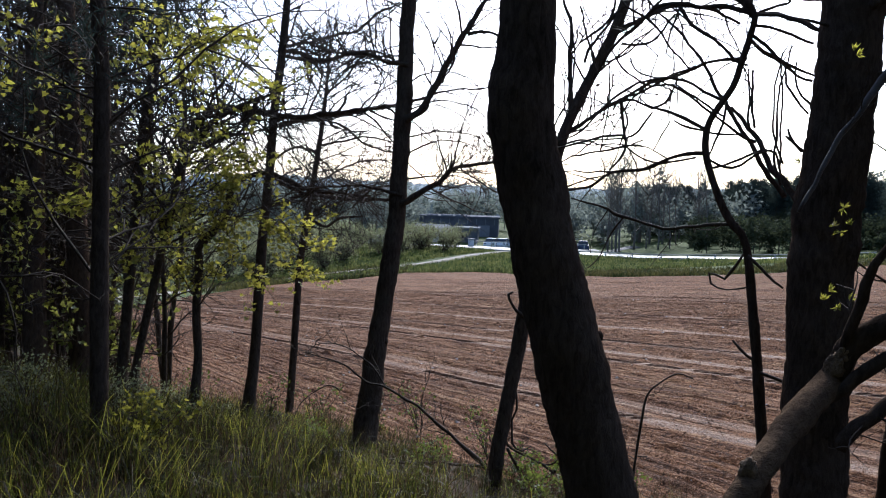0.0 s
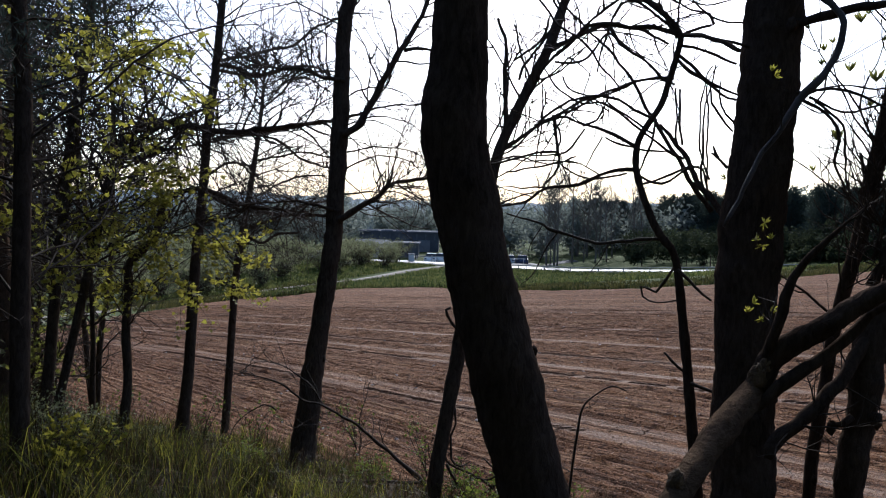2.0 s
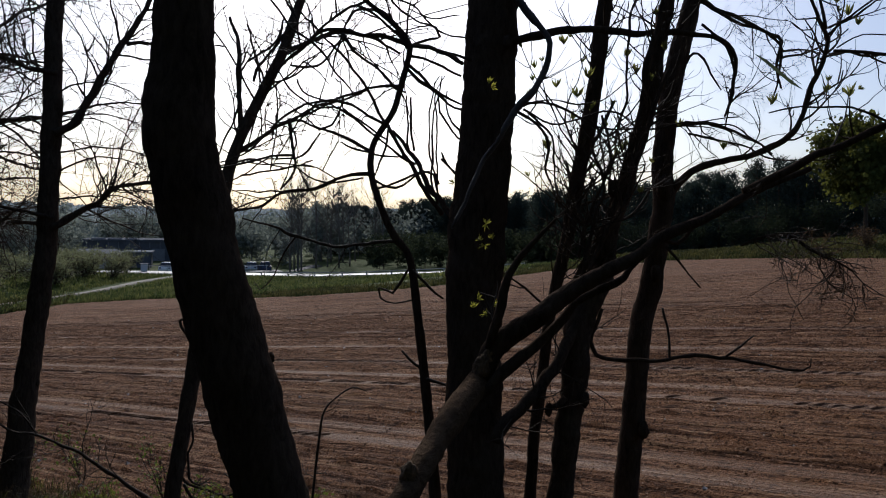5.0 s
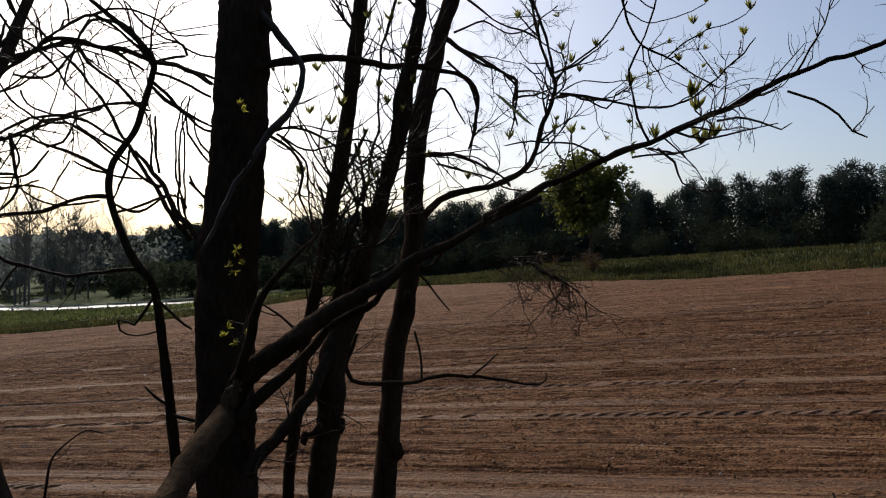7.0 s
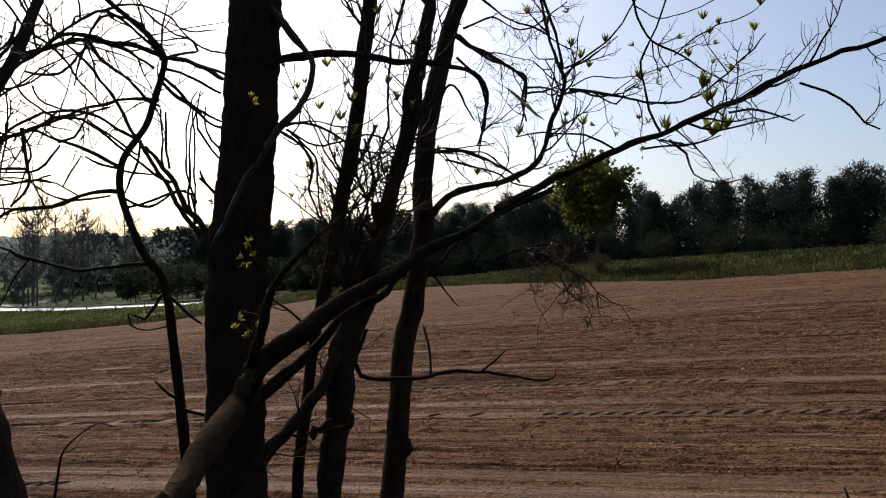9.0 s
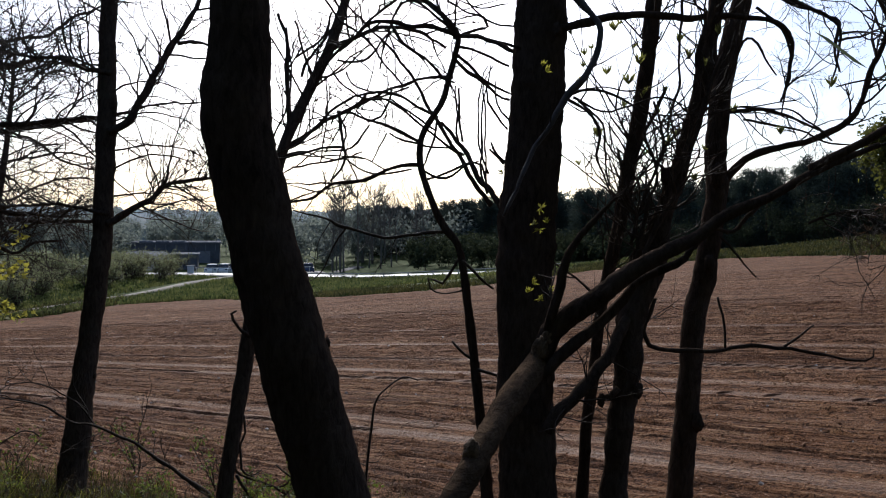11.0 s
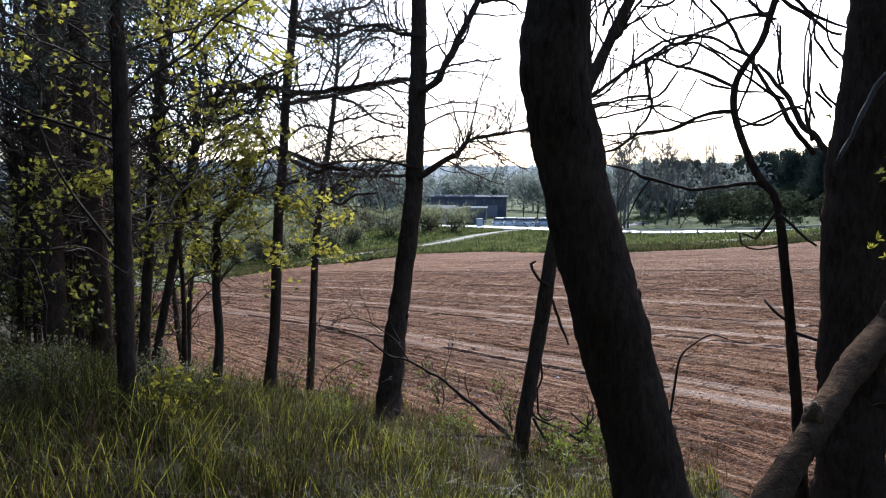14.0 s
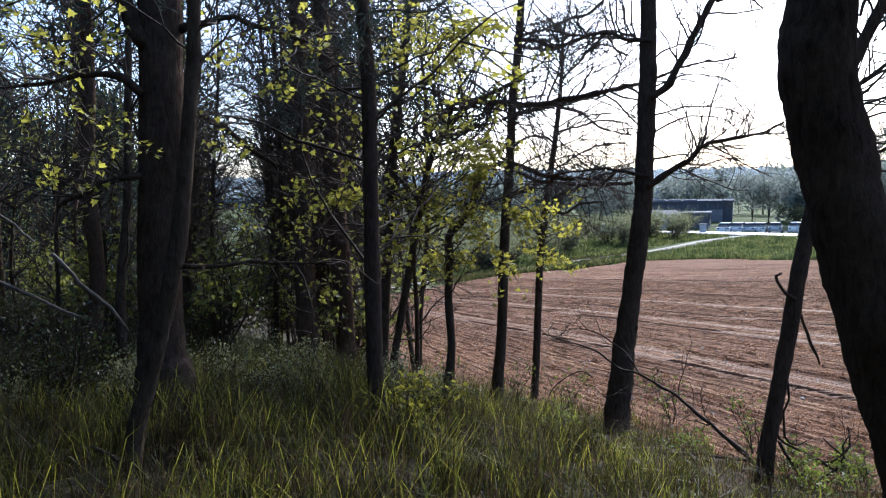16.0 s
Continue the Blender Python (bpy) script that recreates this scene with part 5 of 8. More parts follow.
clump_stem_a_1 = limb(clump_stem_a, BARK_DARK, (3.507, 5.283, 3.643, 0.0109), (3.444, 5.334, 3.386, 0.0109), (3.419, 5.365, 3.009, 0.0090), (3.407, 5.37, 2.711, 0.0090), (3.368, 5.409, 2.364, 0.0072), (3.333, 5.432, 2.116, 0.0054))
clump_stem_a_2 = limb(clump_stem_a, BARK_DARK, (3.348, 5.419, 2.662, 0.0126), (3.239, 5.499, 2.364, 0.0143), (3.146, 5.571, 2.027, 0.0143), (3.1, 5.609, 1.73, 0.0160), (3.075, 5.631, 1.432, 0.0177))
clump_stem_a_3 = limb(clump_stem_a, BARK_DARK, (3.21, 5.359, 2.543, 0.0088), (3.276, 5.322, 2.225, 0.0109), (3.158, 5.411, 1.849, 0.0126), (3.106, 5.452, 1.521, 0.0126))
snapped_stem, snapped_stem_p = tree("snapped_tree", "gnarled stem snapped off at head height, with shoots", BARK_DARK, [(3.379, 5.446, 2.09, 0.0462), (3.398, 5.436, 1.94, 0.0540), (3.346, 5.457, 1.69, 0.0667), (3.304, 5.468, 1.39, 0.0793), (3.2, 5.509, 1.14, 0.0948), (3.141, 5.528, 0.88, 0.1051), (3.121, 5.532, 0.541, 0.0986), (3.072, 5.543, 0.121, 0.0941), (3.048, 5.555, -0.259, 0.0992), (3.029, 5.554, -0.649, 0.1217)], "trees on the bank", 0.22, 16, "tree")
snapped_stem_1 = limb(snapped_stem, BARK_DARK, (3.285, 5.477, 1.52, 0.0484), (3.356, 5.457, 1.69, 0.0484), (3.449, 5.416, 2.03, 0.0541), (3.539, 5.386, 2.41, 0.0541), (3.619, 5.357, 2.789, 0.0541), (3.679, 5.347, 3.129, 0.0541), (3.73, 5.327, 3.519, 0.0507), (3.81, 5.298, 4.029, 0.0438))
snapped_stem_2 = limb(snapped_stem, BARK_DARK, (3.211, 5.509, 1.09, 0.0378), (3.091, 5.468, 0.97, 0.0414), (2.963, 5.436, 0.81, 0.0441), (2.79, 5.422, 0.591, 0.0477), (2.604, 5.413, 0.411, 0.0468), (2.436, 5.396, 0.241, 0.0423))
snapped_stem_3 = limb(snapped_stem, BARK_DARK, (3.01, 5.443, 0.501, 0.0261), (2.957, 5.464, 0.441, 0.0243), (2.916, 5.474, 0.431, 0.0171))
snapped_stem_4 = limb(snapped_stem, BARK_DARK, (3.311, 5.47, 1.14, 0.0171), (3.241, 5.489, 0.95, 0.0171), (3.253, 5.478, 0.84, 0.0171), (3.335, 5.448, 0.781, 0.0171), (3.626, 5.319, 0.761, 0.0153), (3.936, 5.192, 0.81, 0.0153), (4.127, 5.103, 0.81, 0.0135), (4.289, 5.033, 0.771, 0.0117), (4.641, 4.883, 0.721, 0.0076), (4.699, 4.866, 0.82, 0.0038))
snapped_stem_5 = limb(snapped_stem, TWIG, (3.757, 5.26, 0.771, 0.0095), (3.753, 5.272, 0.97, 0.0095), (3.703, 5.292, 1.16, 0.0076))
snapped_stem_6 = limb(snapped_stem, TWIG, (4.127, 5.103, 0.81, 0.0095), (4.225, 5.065, 0.89, 0.0076), (4.315, 5.026, 0.98, 0.0048))
snapped_stem_7 = limb(snapped_stem, BARK_DARK, (3.6, 5.197, 3.379, 0.0225), (3.529, 5.247, 2.959, 0.0252), (3.489, 5.287, 2.54, 0.0270), (3.459, 5.316, 2.2, 0.0270), (3.358, 5.386, 1.94, 0.0270), (3.256, 5.467, 1.64, 0.0288), (3.153, 5.547, 1.35, 0.0288))
snapped_stem_8 = limb(snapped_stem, BARK_DARK, (3.57, 5.068, 2.849, 0.0126), (3.489, 5.127, 2.599, 0.0153), (3.429, 5.177, 2.27, 0.0171), (3.358, 5.227, 1.98, 0.0171), (3.226, 5.327, 1.65, 0.0171), (3.133, 5.398, 1.33, 0.0171))
snapped_stem_9 = limb(snapped_stem, BARK_DARK, (3.148, 5.375, 2.31, 0.0108), (3.218, 5.325, 2.02, 0.0108), (3.177, 5.356, 1.81, 0.0126), (3.135, 5.397, 1.52, 0.0153), (3.092, 5.428, 1.27, 0.0153))
snapped_stem_10 = limb(snapped_stem, BARK_DARK, (2.998, 5.484, 2.22, 0.0094), (3.057, 5.445, 1.94, 0.0108), (3.106, 5.406, 1.69, 0.0108), (3.134, 5.397, 1.44, 0.0126))
forked_tree, forked_tree_p = tree("forked_tree", "slim dark tree with spreading budding branches", BARK_DARK, [(4.522, 5.775, 4.871, 0.0576), (4.442, 5.796, 4.113, 0.0693), (4.339, 5.829, 3.739, 0.0713), (4.227, 5.87, 3.255, 0.0766), (4.139, 5.899, 2.784, 0.0821), (4.097, 5.906, 2.3, 0.0868), (4.104, 5.896, 1.975, 0.0889), (4.068, 5.913, 1.592, 0.0886), (4.02, 5.929, 1.256, 0.0945), (3.949, 5.949, 0.882, 0.0914), (3.921, 5.951, 0.409, 0.0914), (3.884, 5.959, -0.073, 0.0948), (3.853, 5.963, -0.546, 0.1045), (3.834, 5.963, -0.93, 0.1258)], "trees on the bank", 0.15, 16, "tree")
forked_tree_1 = limb(forked_tree, BARK_DARK, (4.145, 5.886, 1.995, 0.0360), (4.229, 5.783, 2.162, 0.0326), (4.282, 5.702, 2.241, 0.0306), (4.442, 5.574, 2.281, 0.0272), (4.618, 5.436, 2.33, 0.0251), (4.784, 5.302, 2.439, 0.0239), (4.867, 5.21, 2.645, 0.0204), (4.931, 5.136, 2.951, 0.0183), (4.941, 5.067, 3.167, 0.0169), (4.823, 5.066, 3.364, 0.0136), (4.726, 5.045, 3.571, 0.0122), (4.606, 5.045, 3.807, 0.0088))
forked_tree_2 = limb(forked_tree, BARK_DARK, (4.773, 4.959, 2.99, 0.0116), (4.922, 4.89, 3.049, 0.0102), (5.08, 4.822, 3.019, 0.0088), (5.239, 4.754, 3.039, 0.0074), (5.407, 4.685, 3.128, 0.0059))
forked_tree_3 = limb(forked_tree, BARK_DARK, (4.813, 4.939, 3.158, 0.0102), (4.902, 4.91, 3.255, 0.0088), (5.001, 4.861, 3.315, 0.0088), (5.16, 4.793, 3.433, 0.0059), (5.24, 4.762, 3.512, 0.0044))
forked_tree_4 = limb(forked_tree, BARK_DARK, (4.319, 5.84, 3.64, 0.0231), (4.446, 5.713, 3.502, 0.0197), (4.575, 5.586, 3.424, 0.0177), (4.753, 5.45, 3.286, 0.0143), (4.773, 5.372, 3.207, 0.0143), (4.703, 5.322, 3.01, 0.0108), (4.704, 5.253, 2.822, 0.0075))
forked_tree_5 = limb(forked_tree, BARK_DARK, (4.156, 5.885, 2.586, 0.0197), (4.285, 5.766, 2.586, 0.0177), (4.463, 5.619, 2.557, 0.0143), (4.635, 5.469, 2.439, 0.0096), (4.727, 5.368, 2.34, 0.0063))
forked_tree_6 = limb(forked_tree, BARK_DARK, (4.287, 5.85, 3.354, 0.0197), (4.139, 5.899, 2.872, 0.0129), (4.209, 5.88, 2.921, 0.0129), (4.317, 5.831, 3.167, 0.0116), (4.445, 5.773, 3.019, 0.0082), (4.515, 5.743, 2.881, 0.0049))
forked_tree_7 = limb(forked_tree, BARK_DARK, (3.969, 5.815, 1.689, 0.0190), (4.146, 5.736, 1.621, 0.0164), (4.255, 5.699, 1.739, 0.0190), (4.323, 5.67, 1.828, 0.0129))
forked_tree_8 = limb(forked_tree, BARK_DARK, (4.058, 5.776, 1.592, 0.0116), (4.163, 5.729, 1.463, 0.0096), (4.327, 5.655, 1.266, 0.0048))
forked_tree_9 = limb(forked_tree, BARK_DARK, (4.548, 4.614, 2.96, 0.0116), (4.666, 4.527, 2.951, 0.0102), (4.815, 4.429, 2.921, 0.0102), (4.963, 4.311, 2.872, 0.0088), (5.231, 4.125, 2.881, 0.0088), (5.399, 3.998, 2.971, 0.0074), (5.578, 3.87, 3.167, 0.0059), (5.677, 3.802, 3.295, 0.0059), (5.737, 3.752, 3.404, 0.0037))
forked_tree_10 = limb(forked_tree, BARK_DARK, (4.906, 4.348, 3.758, 0.0102), (4.964, 4.31, 3.502, 0.0088), (5.053, 4.252, 3.334, 0.0088), (5.221, 4.125, 3.226, 0.0074), (5.399, 3.998, 3.098, 0.0059), (5.518, 3.919, 3.029, 0.0037))
forked_tree_11 = limb(forked_tree, BARK_DARK, (4.013, 5.299, 3.433, 0.0136), (4.2, 5.173, 3.246, 0.0122), (4.368, 5.045, 3.167, 0.0108), (4.447, 4.987, 3.039, 0.0096), (4.438, 5.007, 2.793, 0.0075), (4.412, 5.031, 2.635, 0.0046))
forked_tree_12 = limb(forked_tree, BARK_DARK, (4.002, 5.31, 3.255, 0.0108), (4.15, 5.202, 3.079, 0.0108), (4.2, 5.172, 2.892, 0.0096), (4.175, 5.199, 2.655, 0.0075), (4.15, 5.214, 2.478, 0.0046))
forked_tree_13 = limb(forked_tree, TWIG, (3.944, 5.359, 2.448, 0.0096), (4.103, 5.241, 2.409, 0.0096), (4.254, 5.141, 2.36, 0.0075), (4.421, 5.024, 2.252, 0.0062), (4.618, 4.877, 2.232, 0.0046), (4.768, 4.768, 2.281, 0.0030))
forked_tree_14 = limb(forked_tree, TWIG, (4.343, 4.925, 2.261, 0.0060), (4.242, 4.995, 2.389, 0.0060), (4.131, 5.066, 2.478, 0.0060), (3.962, 5.203, 2.498, 0.0060), (3.853, 5.273, 2.527, 0.0075))
forked_tree_15 = limb(forked_tree, BARK_DARK, (4.597, 4.732, 3.138, 0.0122), (4.557, 4.751, 3.364, 0.0108), (4.489, 4.799, 3.581, 0.0108), (4.43, 4.838, 3.758, 0.0088))
forked_tree_16 = limb(forked_tree, TWIG, (4.606, 4.723, 3.147, 0.0088), (4.794, 4.586, 3.275, 0.0075), (4.934, 4.487, 3.453, 0.0075), (5.044, 4.398, 3.719, 0.0060))
forked_tree_17 = limb(forked_tree, TWIG, (4.597, 4.732, 3.147, 0.0060), (4.547, 4.772, 3.226, 0.0060), (4.447, 4.84, 3.226, 0.0045), (4.379, 4.888, 3.305, 0.0045))
forked_tree_18 = limb(forked_tree, TWIG, (4.577, 4.673, 2.941, 0.0075), (4.715, 4.575, 2.96, 0.0075), (4.894, 4.449, 2.862, 0.0060), (4.953, 4.4, 2.98, 0.0045), (5.033, 4.34, 3.039, 0.0029))
forked_tree_19 = limb(forked_tree, TWIG, (4.042, 5.279, 3.482, 0.0096), (4.231, 5.142, 3.571, 0.0075), (4.409, 5.015, 3.482, 0.0062), (4.557, 4.907, 3.552, 0.0062), (4.697, 4.799, 3.709, 0.0046))
forked_tree_20 = limb(forked_tree, TWIG, (4.123, 5.22, 3.748, 0.0096), (4.301, 5.093, 3.591, 0.0075), (4.518, 4.937, 3.482, 0.0075), (4.646, 4.84, 3.374, 0.0062), (4.735, 4.781, 3.325, 0.0046))
forked_tree_21 = limb(forked_tree, TWIG, (4.568, 4.605, 2.98, 0.0059), (4.706, 4.507, 3.068, 0.0044), (4.914, 4.35, 3.049, 0.0044), (5.083, 4.223, 3.118, 0.0044), (5.29, 4.076, 3.207, 0.0044))
forked_tree_22 = limb(forked_tree, TWIG, (5.191, 4.154, 3.226, 0.0059), (5.331, 4.046, 3.374, 0.0059), (5.479, 3.938, 3.462, 0.0044), (5.638, 3.821, 3.552, 0.0044), (5.708, 3.771, 3.62, 0.0029))
forked_tree_23 = limb(forked_tree, TWIG, (4.945, 4.32, 3.591, 0.0059), (5.084, 4.222, 3.502, 0.0044), (5.261, 4.094, 3.552, 0.0044), (5.431, 3.966, 3.66, 0.0044))
field_edge_twig, field_edge_twig_p = tree("dead_stalk", "dry bent stalk at the edge of the field", TWIG, [(1.56, 5.56, 0.6, 0.0038), (1.47, 5.6, 0.62, 0.0057), (1.37, 5.64, 0.55, 0.0057), (1.29, 5.67, 0.45, 0.0076), (1.26, 5.68, 0.26, 0.0095), (1.23, 5.69, -0.04, 0.0095), (1.21, 5.69, -0.34, 0.011)], "dry stalks", 0.0, 5, "stalk")
far_right_twig, far_right_twig_p = tree("dead_stalk", "dry forked stalk at the edge of the field", TWIG, [(5.03, 2.35, 0.64, 0.0049), (5.08, 2.31, 0.52, 0.0066), (5.18, 2.23, 0.44, 0.0082), (5.25, 2.17, 0.37, 0.0099), (5.26, 2.16, 0.26, 0.0099), (5.28, 2.15, 0.06, 0.012)], "dry stalks", 0.0, 5, "stalk")
far_right_twig_1 = limb(far_right_twig, TWIG, (4.72, 2.62, 0.43, 0.0066), (4.74, 2.6, 0.35, 0.0099), (4.75, 2.59, 0.25, 0.0099), (4.76, 2.59, 0.06, 0.012))
pale_branch = thing("fallen_branch", (-5.81, 5.65, 1.15), "pale broken branches propped against the wood trunks", "branch")
pale_branch_1 = limb(pale_branch, PALE_BARK, (-5.81, 5.65, 1.15, 0.0228), (-5.67, 5.7, 0.99, 0.0216), (-5.55, 5.73, 0.87, 0.0198), (-5.31, 5.81, 0.63, 0.0168), (-5.15, 5.85, 0.42, 0.0138))
pale_branch_2 = limb(pale_branch, PALE_BARK, (-6.5, 5.38, 1.05, 0.0198), (-6.31, 5.44, 0.94, 0.0186), (-6.07, 5.52, 0.81, 0.0186), (-5.86, 5.6, 0.71, 0.0156), (-5.55, 5.71, 0.56, 0.0120))
pale_branch_3 = limb(pale_branch, PALE_BARK, (-5.56, 4.71, 1.64, 0.0120), (-5.32, 4.8, 1.5, 0.0120), (-5.2, 4.84, 1.39, 0.0120), (-5.11, 4.87, 1.32, 0.0090))
broken_limb = thing("broken_limb", (0.75, 2.48, -0.42), "bent broken brown stem leaning into the clump of trunks", "branch")
broken_limb_1 = heavy_limb(broken_limb, BARK_BROWN, (0.751, 2.477, -0.418, 0.0663), (0.776, 2.507, 0.136, 0.0564), (0.826, 2.566, 0.482, 0.0510), (0.925, 2.685, 0.719, 0.0471), (1.077, 2.825, 0.869, 0.0441), (1.245, 3.034, 0.975, 0.0455), (1.407, 3.23, 1.043, 0.0485), (1.575, 3.432, 1.114, 0.0483), (1.708, 3.641, 1.183, 0.0385))
broken_limb_2 = heavy_limb(broken_limb, BARK_DARK, (1.53, 3.375, 1.09, 0.045), (1.585, 3.365, 1.225, 0.043), (1.66, 3.33, 1.3, 0.041), (1.745, 3.294, 1.361, 0.0379), (1.862, 3.278, 1.453, 0.0365), (2.03, 3.244, 1.554, 0.0310), (2.165, 3.236, 1.613, 0.0276), (2.291, 3.219, 1.705, 0.0241), (2.467, 3.177, 1.781, 0.0200), (2.669, 3.126, 1.898, 0.0165), (2.904, 3.068, 1.999, 0.0131))
broken_limb_3 = limb(broken_limb, BARK_DARK, (1.57, 3.38, 1.17, 0.024), (1.568, 3.33, 1.3, 0.0215), (1.59, 3.278, 1.478, 0.018), (1.61, 3.269, 1.546, 0.016), (1.652, 3.252, 1.613, 0.0135), (1.736, 3.219, 1.705, 0.0082), (1.812, 3.185, 1.798, 0.0055))
broken_limb_4 = limb(broken_limb, BARK_DARK, (1.468, 3.32, 1.025, 0.0239), (1.602, 3.311, 1.117, 0.0231), (1.72, 3.303, 1.226, 0.0219), (1.829, 3.303, 1.31, 0.0200), (1.93, 3.311, 1.42, 0.0170), (2.089, 3.286, 1.504, 0.0159), (2.215, 3.278, 1.604, 0.0130))
broken_limb_6 = limb(broken_limb, BARK_DARK, (1.736, 3.252, 1.369, 0.0186), (1.778, 3.261, 1.403, 0.0193), (1.804, 3.278, 1.428, 0.0131))
broken_limb_7 = limb(broken_limb, BARK_DARK, (3.209, 2.678, 2.234, 0.0063), (3.157, 2.71, 2.352, 0.0063), (3.14, 2.718, 2.453, 0.0052), (3.131, 2.727, 2.562, 0.0052), (3.157, 2.702, 2.68, 0.0042), (3.192, 2.678, 2.797, 0.0042), (3.218, 2.661, 2.948, 0.0031))
broken_limb_8 = limb(broken_limb, BARK_DARK, (3.527, 2.556, 2.36, 0.0064), (3.604, 2.499, 2.377, 0.0054), (3.691, 2.441, 2.369, 0.0054), (3.768, 2.392, 2.335, 0.0043), (3.811, 2.359, 2.36, 0.0021))
broken_limb_9 = limb(broken_limb, BARK_DARK, (3.836, 2.392, 2.512, 0.0065), (3.94, 2.318, 2.47, 0.0055), (4.026, 2.26, 2.394, 0.0055), (4.086, 2.219, 2.327, 0.0044), (4.146, 2.178, 2.302, 0.0033))
broken_limb_10 = limb(broken_limb, BARK_DARK, (3.235, 2.662, 2.218, 0.0063), (3.295, 2.612, 2.159, 0.0052), (3.33, 2.596, 2.058, 0.0042), (3.416, 2.539, 2.024, 0.0042), (3.52, 2.465, 2.05, 0.0021))
broken_limb_11 = limb(broken_limb, BARK_DARK, (3.14, 2.727, 2.176, 0.0052), (3.287, 2.621, 2.201, 0.0042), (3.425, 2.531, 2.243, 0.0031))
broken_limb_12 = limb(broken_limb, BARK_DARK, (2.969, 2.741, 2.159, 0.0051), (2.926, 2.774, 2.192, 0.0051), (2.865, 2.814, 2.218, 0.0040), (2.71, 2.92, 2.226, 0.0040), (2.598, 2.992, 2.201, 0.0030))
broken_limb_13 = limb(broken_limb, BARK_DARK, (2.512, 3.008, 1.672, 0.0060), (2.584, 2.948, 1.709, 0.0055), (2.633, 2.887, 1.719, 0.005), (2.675, 2.82, 1.672, 0.0045), (2.735, 2.739, 1.629, 0.004), (2.764, 2.669, 1.589, 0.002))
broken_limb_14 = limb(broken_limb, BARK_DARK, (2.521, 3.016, 1.89, 0.0172), (2.666, 2.96, 1.966, 0.0165), (2.977, 2.783, 2.15, 0.0144), (3.278, 2.621, 2.285, 0.0138), (3.519, 2.49, 2.419, 0.0138), (3.803, 2.334, 2.579, 0.0124), (4.096, 2.169, 2.705, 0.0117), (4.413, 1.979, 2.873, 0.0110))
broken_limb_15 = limb(broken_limb, BARK_DARK, (3.509, 2.573, 2.344, 0.0043), (3.44, 2.614, 2.402, 0.0033), (3.423, 2.622, 2.461, 0.0021))
broken_limb_16 = limb(broken_limb, BARK_DARK, (3.234, 2.711, 2.226, 0.0042), (3.329, 2.638, 2.209, 0.0042), (3.433, 2.572, 2.243, 0.0032), (3.476, 2.539, 2.276, 0.0021))
broken_limb_17 = limb(broken_limb, BARK_DARK, (2.899, 2.84, 2.1, 0.0041), (2.882, 2.848, 2.192, 0.0031), (2.882, 2.848, 2.268, 0.0021))
ground_branch = thing("fallen_branch", (0.2, 8.36, -1.09), "dead fallen branch with bare twigs lying on the bank grass", "branch")
ground_branch_1 = limb(ground_branch, TWIG, (0.2, 8.36, -1.09, 0.0264), (-0, 8.38, -0.93, 0.0228), (-0.18, 8.42, -0.78, 0.0192), (-0.45, 8.44, -0.57, 0.0162), (-0.72, 8.46, -0.4, 0.0144), (-0.93, 8.48, -0.29, 0.0126), (-1.18, 8.5, -0.23, 0.0108), (-1.43, 8.52, -0.06, 0.009), (-1.61, 8.54, -0.02, 0.0072), (-1.84, 8.56, 0.03, 0.0055))
ground_branch_2 = limb(ground_branch, TWIG, (0.2, 8.55, -1.13, 0.018), (-0.15, 8.51, -1.09, 0.0162), (-0.63, 8.44, -1.09, 0.0144), (-1.04, 8.38, -1.06, 0.0108), (-1.52, 8.32, -0.97, 0.0072))
ground_branch_3 = limb(ground_branch, TWIG, (-0.94, 8.56, -0.31, 0.009), (-1.12, 8.55, -0.06, 0.0072), (-1.33, 8.54, 0.09, 0.0055), (-1.6, 8.5, 0.15, 0.0046), (-1.78, 8.47, 0.06, 0.0037))
ground_branch_4 = limb(ground_branch, TWIG, (-1.42, 8.48, -0.36, 0.0072), (-1.54, 8.47, -0.3, 0.0055), (-1.78, 8.43, -0.42, 0.0055), (-1.9, 8.39, -0.66, 0.0037))
ground_branch_5 = limb(ground_branch, TWIG, (0.38, 7.96, -0.71, 0.015), (0.49, 7.96, -0.91, 0.015), (0.6, 7.96, -1.04, 0.015), (0.69, 7.96, -1.11, 0.0132), (0.75, 7.97, -1.02, 0.0132), (0.86, 7.99, -0.94, 0.0114), (0.92, 8.01, -0.81, 0.0102), (0.91, 8.02, -0.7, 0.0084), (0.96, 8.03, -0.61, 0.0066))
ground_branch_6 = limb(ground_branch, TWIG, (0.85, 7.99, -0.95, 0.0114), (0.71, 7.99, -0.85, 0.0102), (0.6, 7.97, -0.87, 0.0084), (0.58, 7.96, -0.92, 0.0066))
ground_branch_7 = limb(ground_branch, TWIG, (0.92, 8.01, -0.81, 0.0084), (0.81, 8.01, -0.71, 0.0084), (0.75, 8.01, -0.65, 0.0066))
ground_branch_8 = limb(ground_branch, TWIG, (0.45, 8.02, -0.16, 0.0102), (0.46, 8.01, -0.34, 0.0102), (0.42, 7.99, -0.44, 0.0102), (0.42, 7.97, -0.66, 0.0102), (0.52, 7.98, -0.74, 0.0084), (0.63, 7.99, -0.67, 0.005))
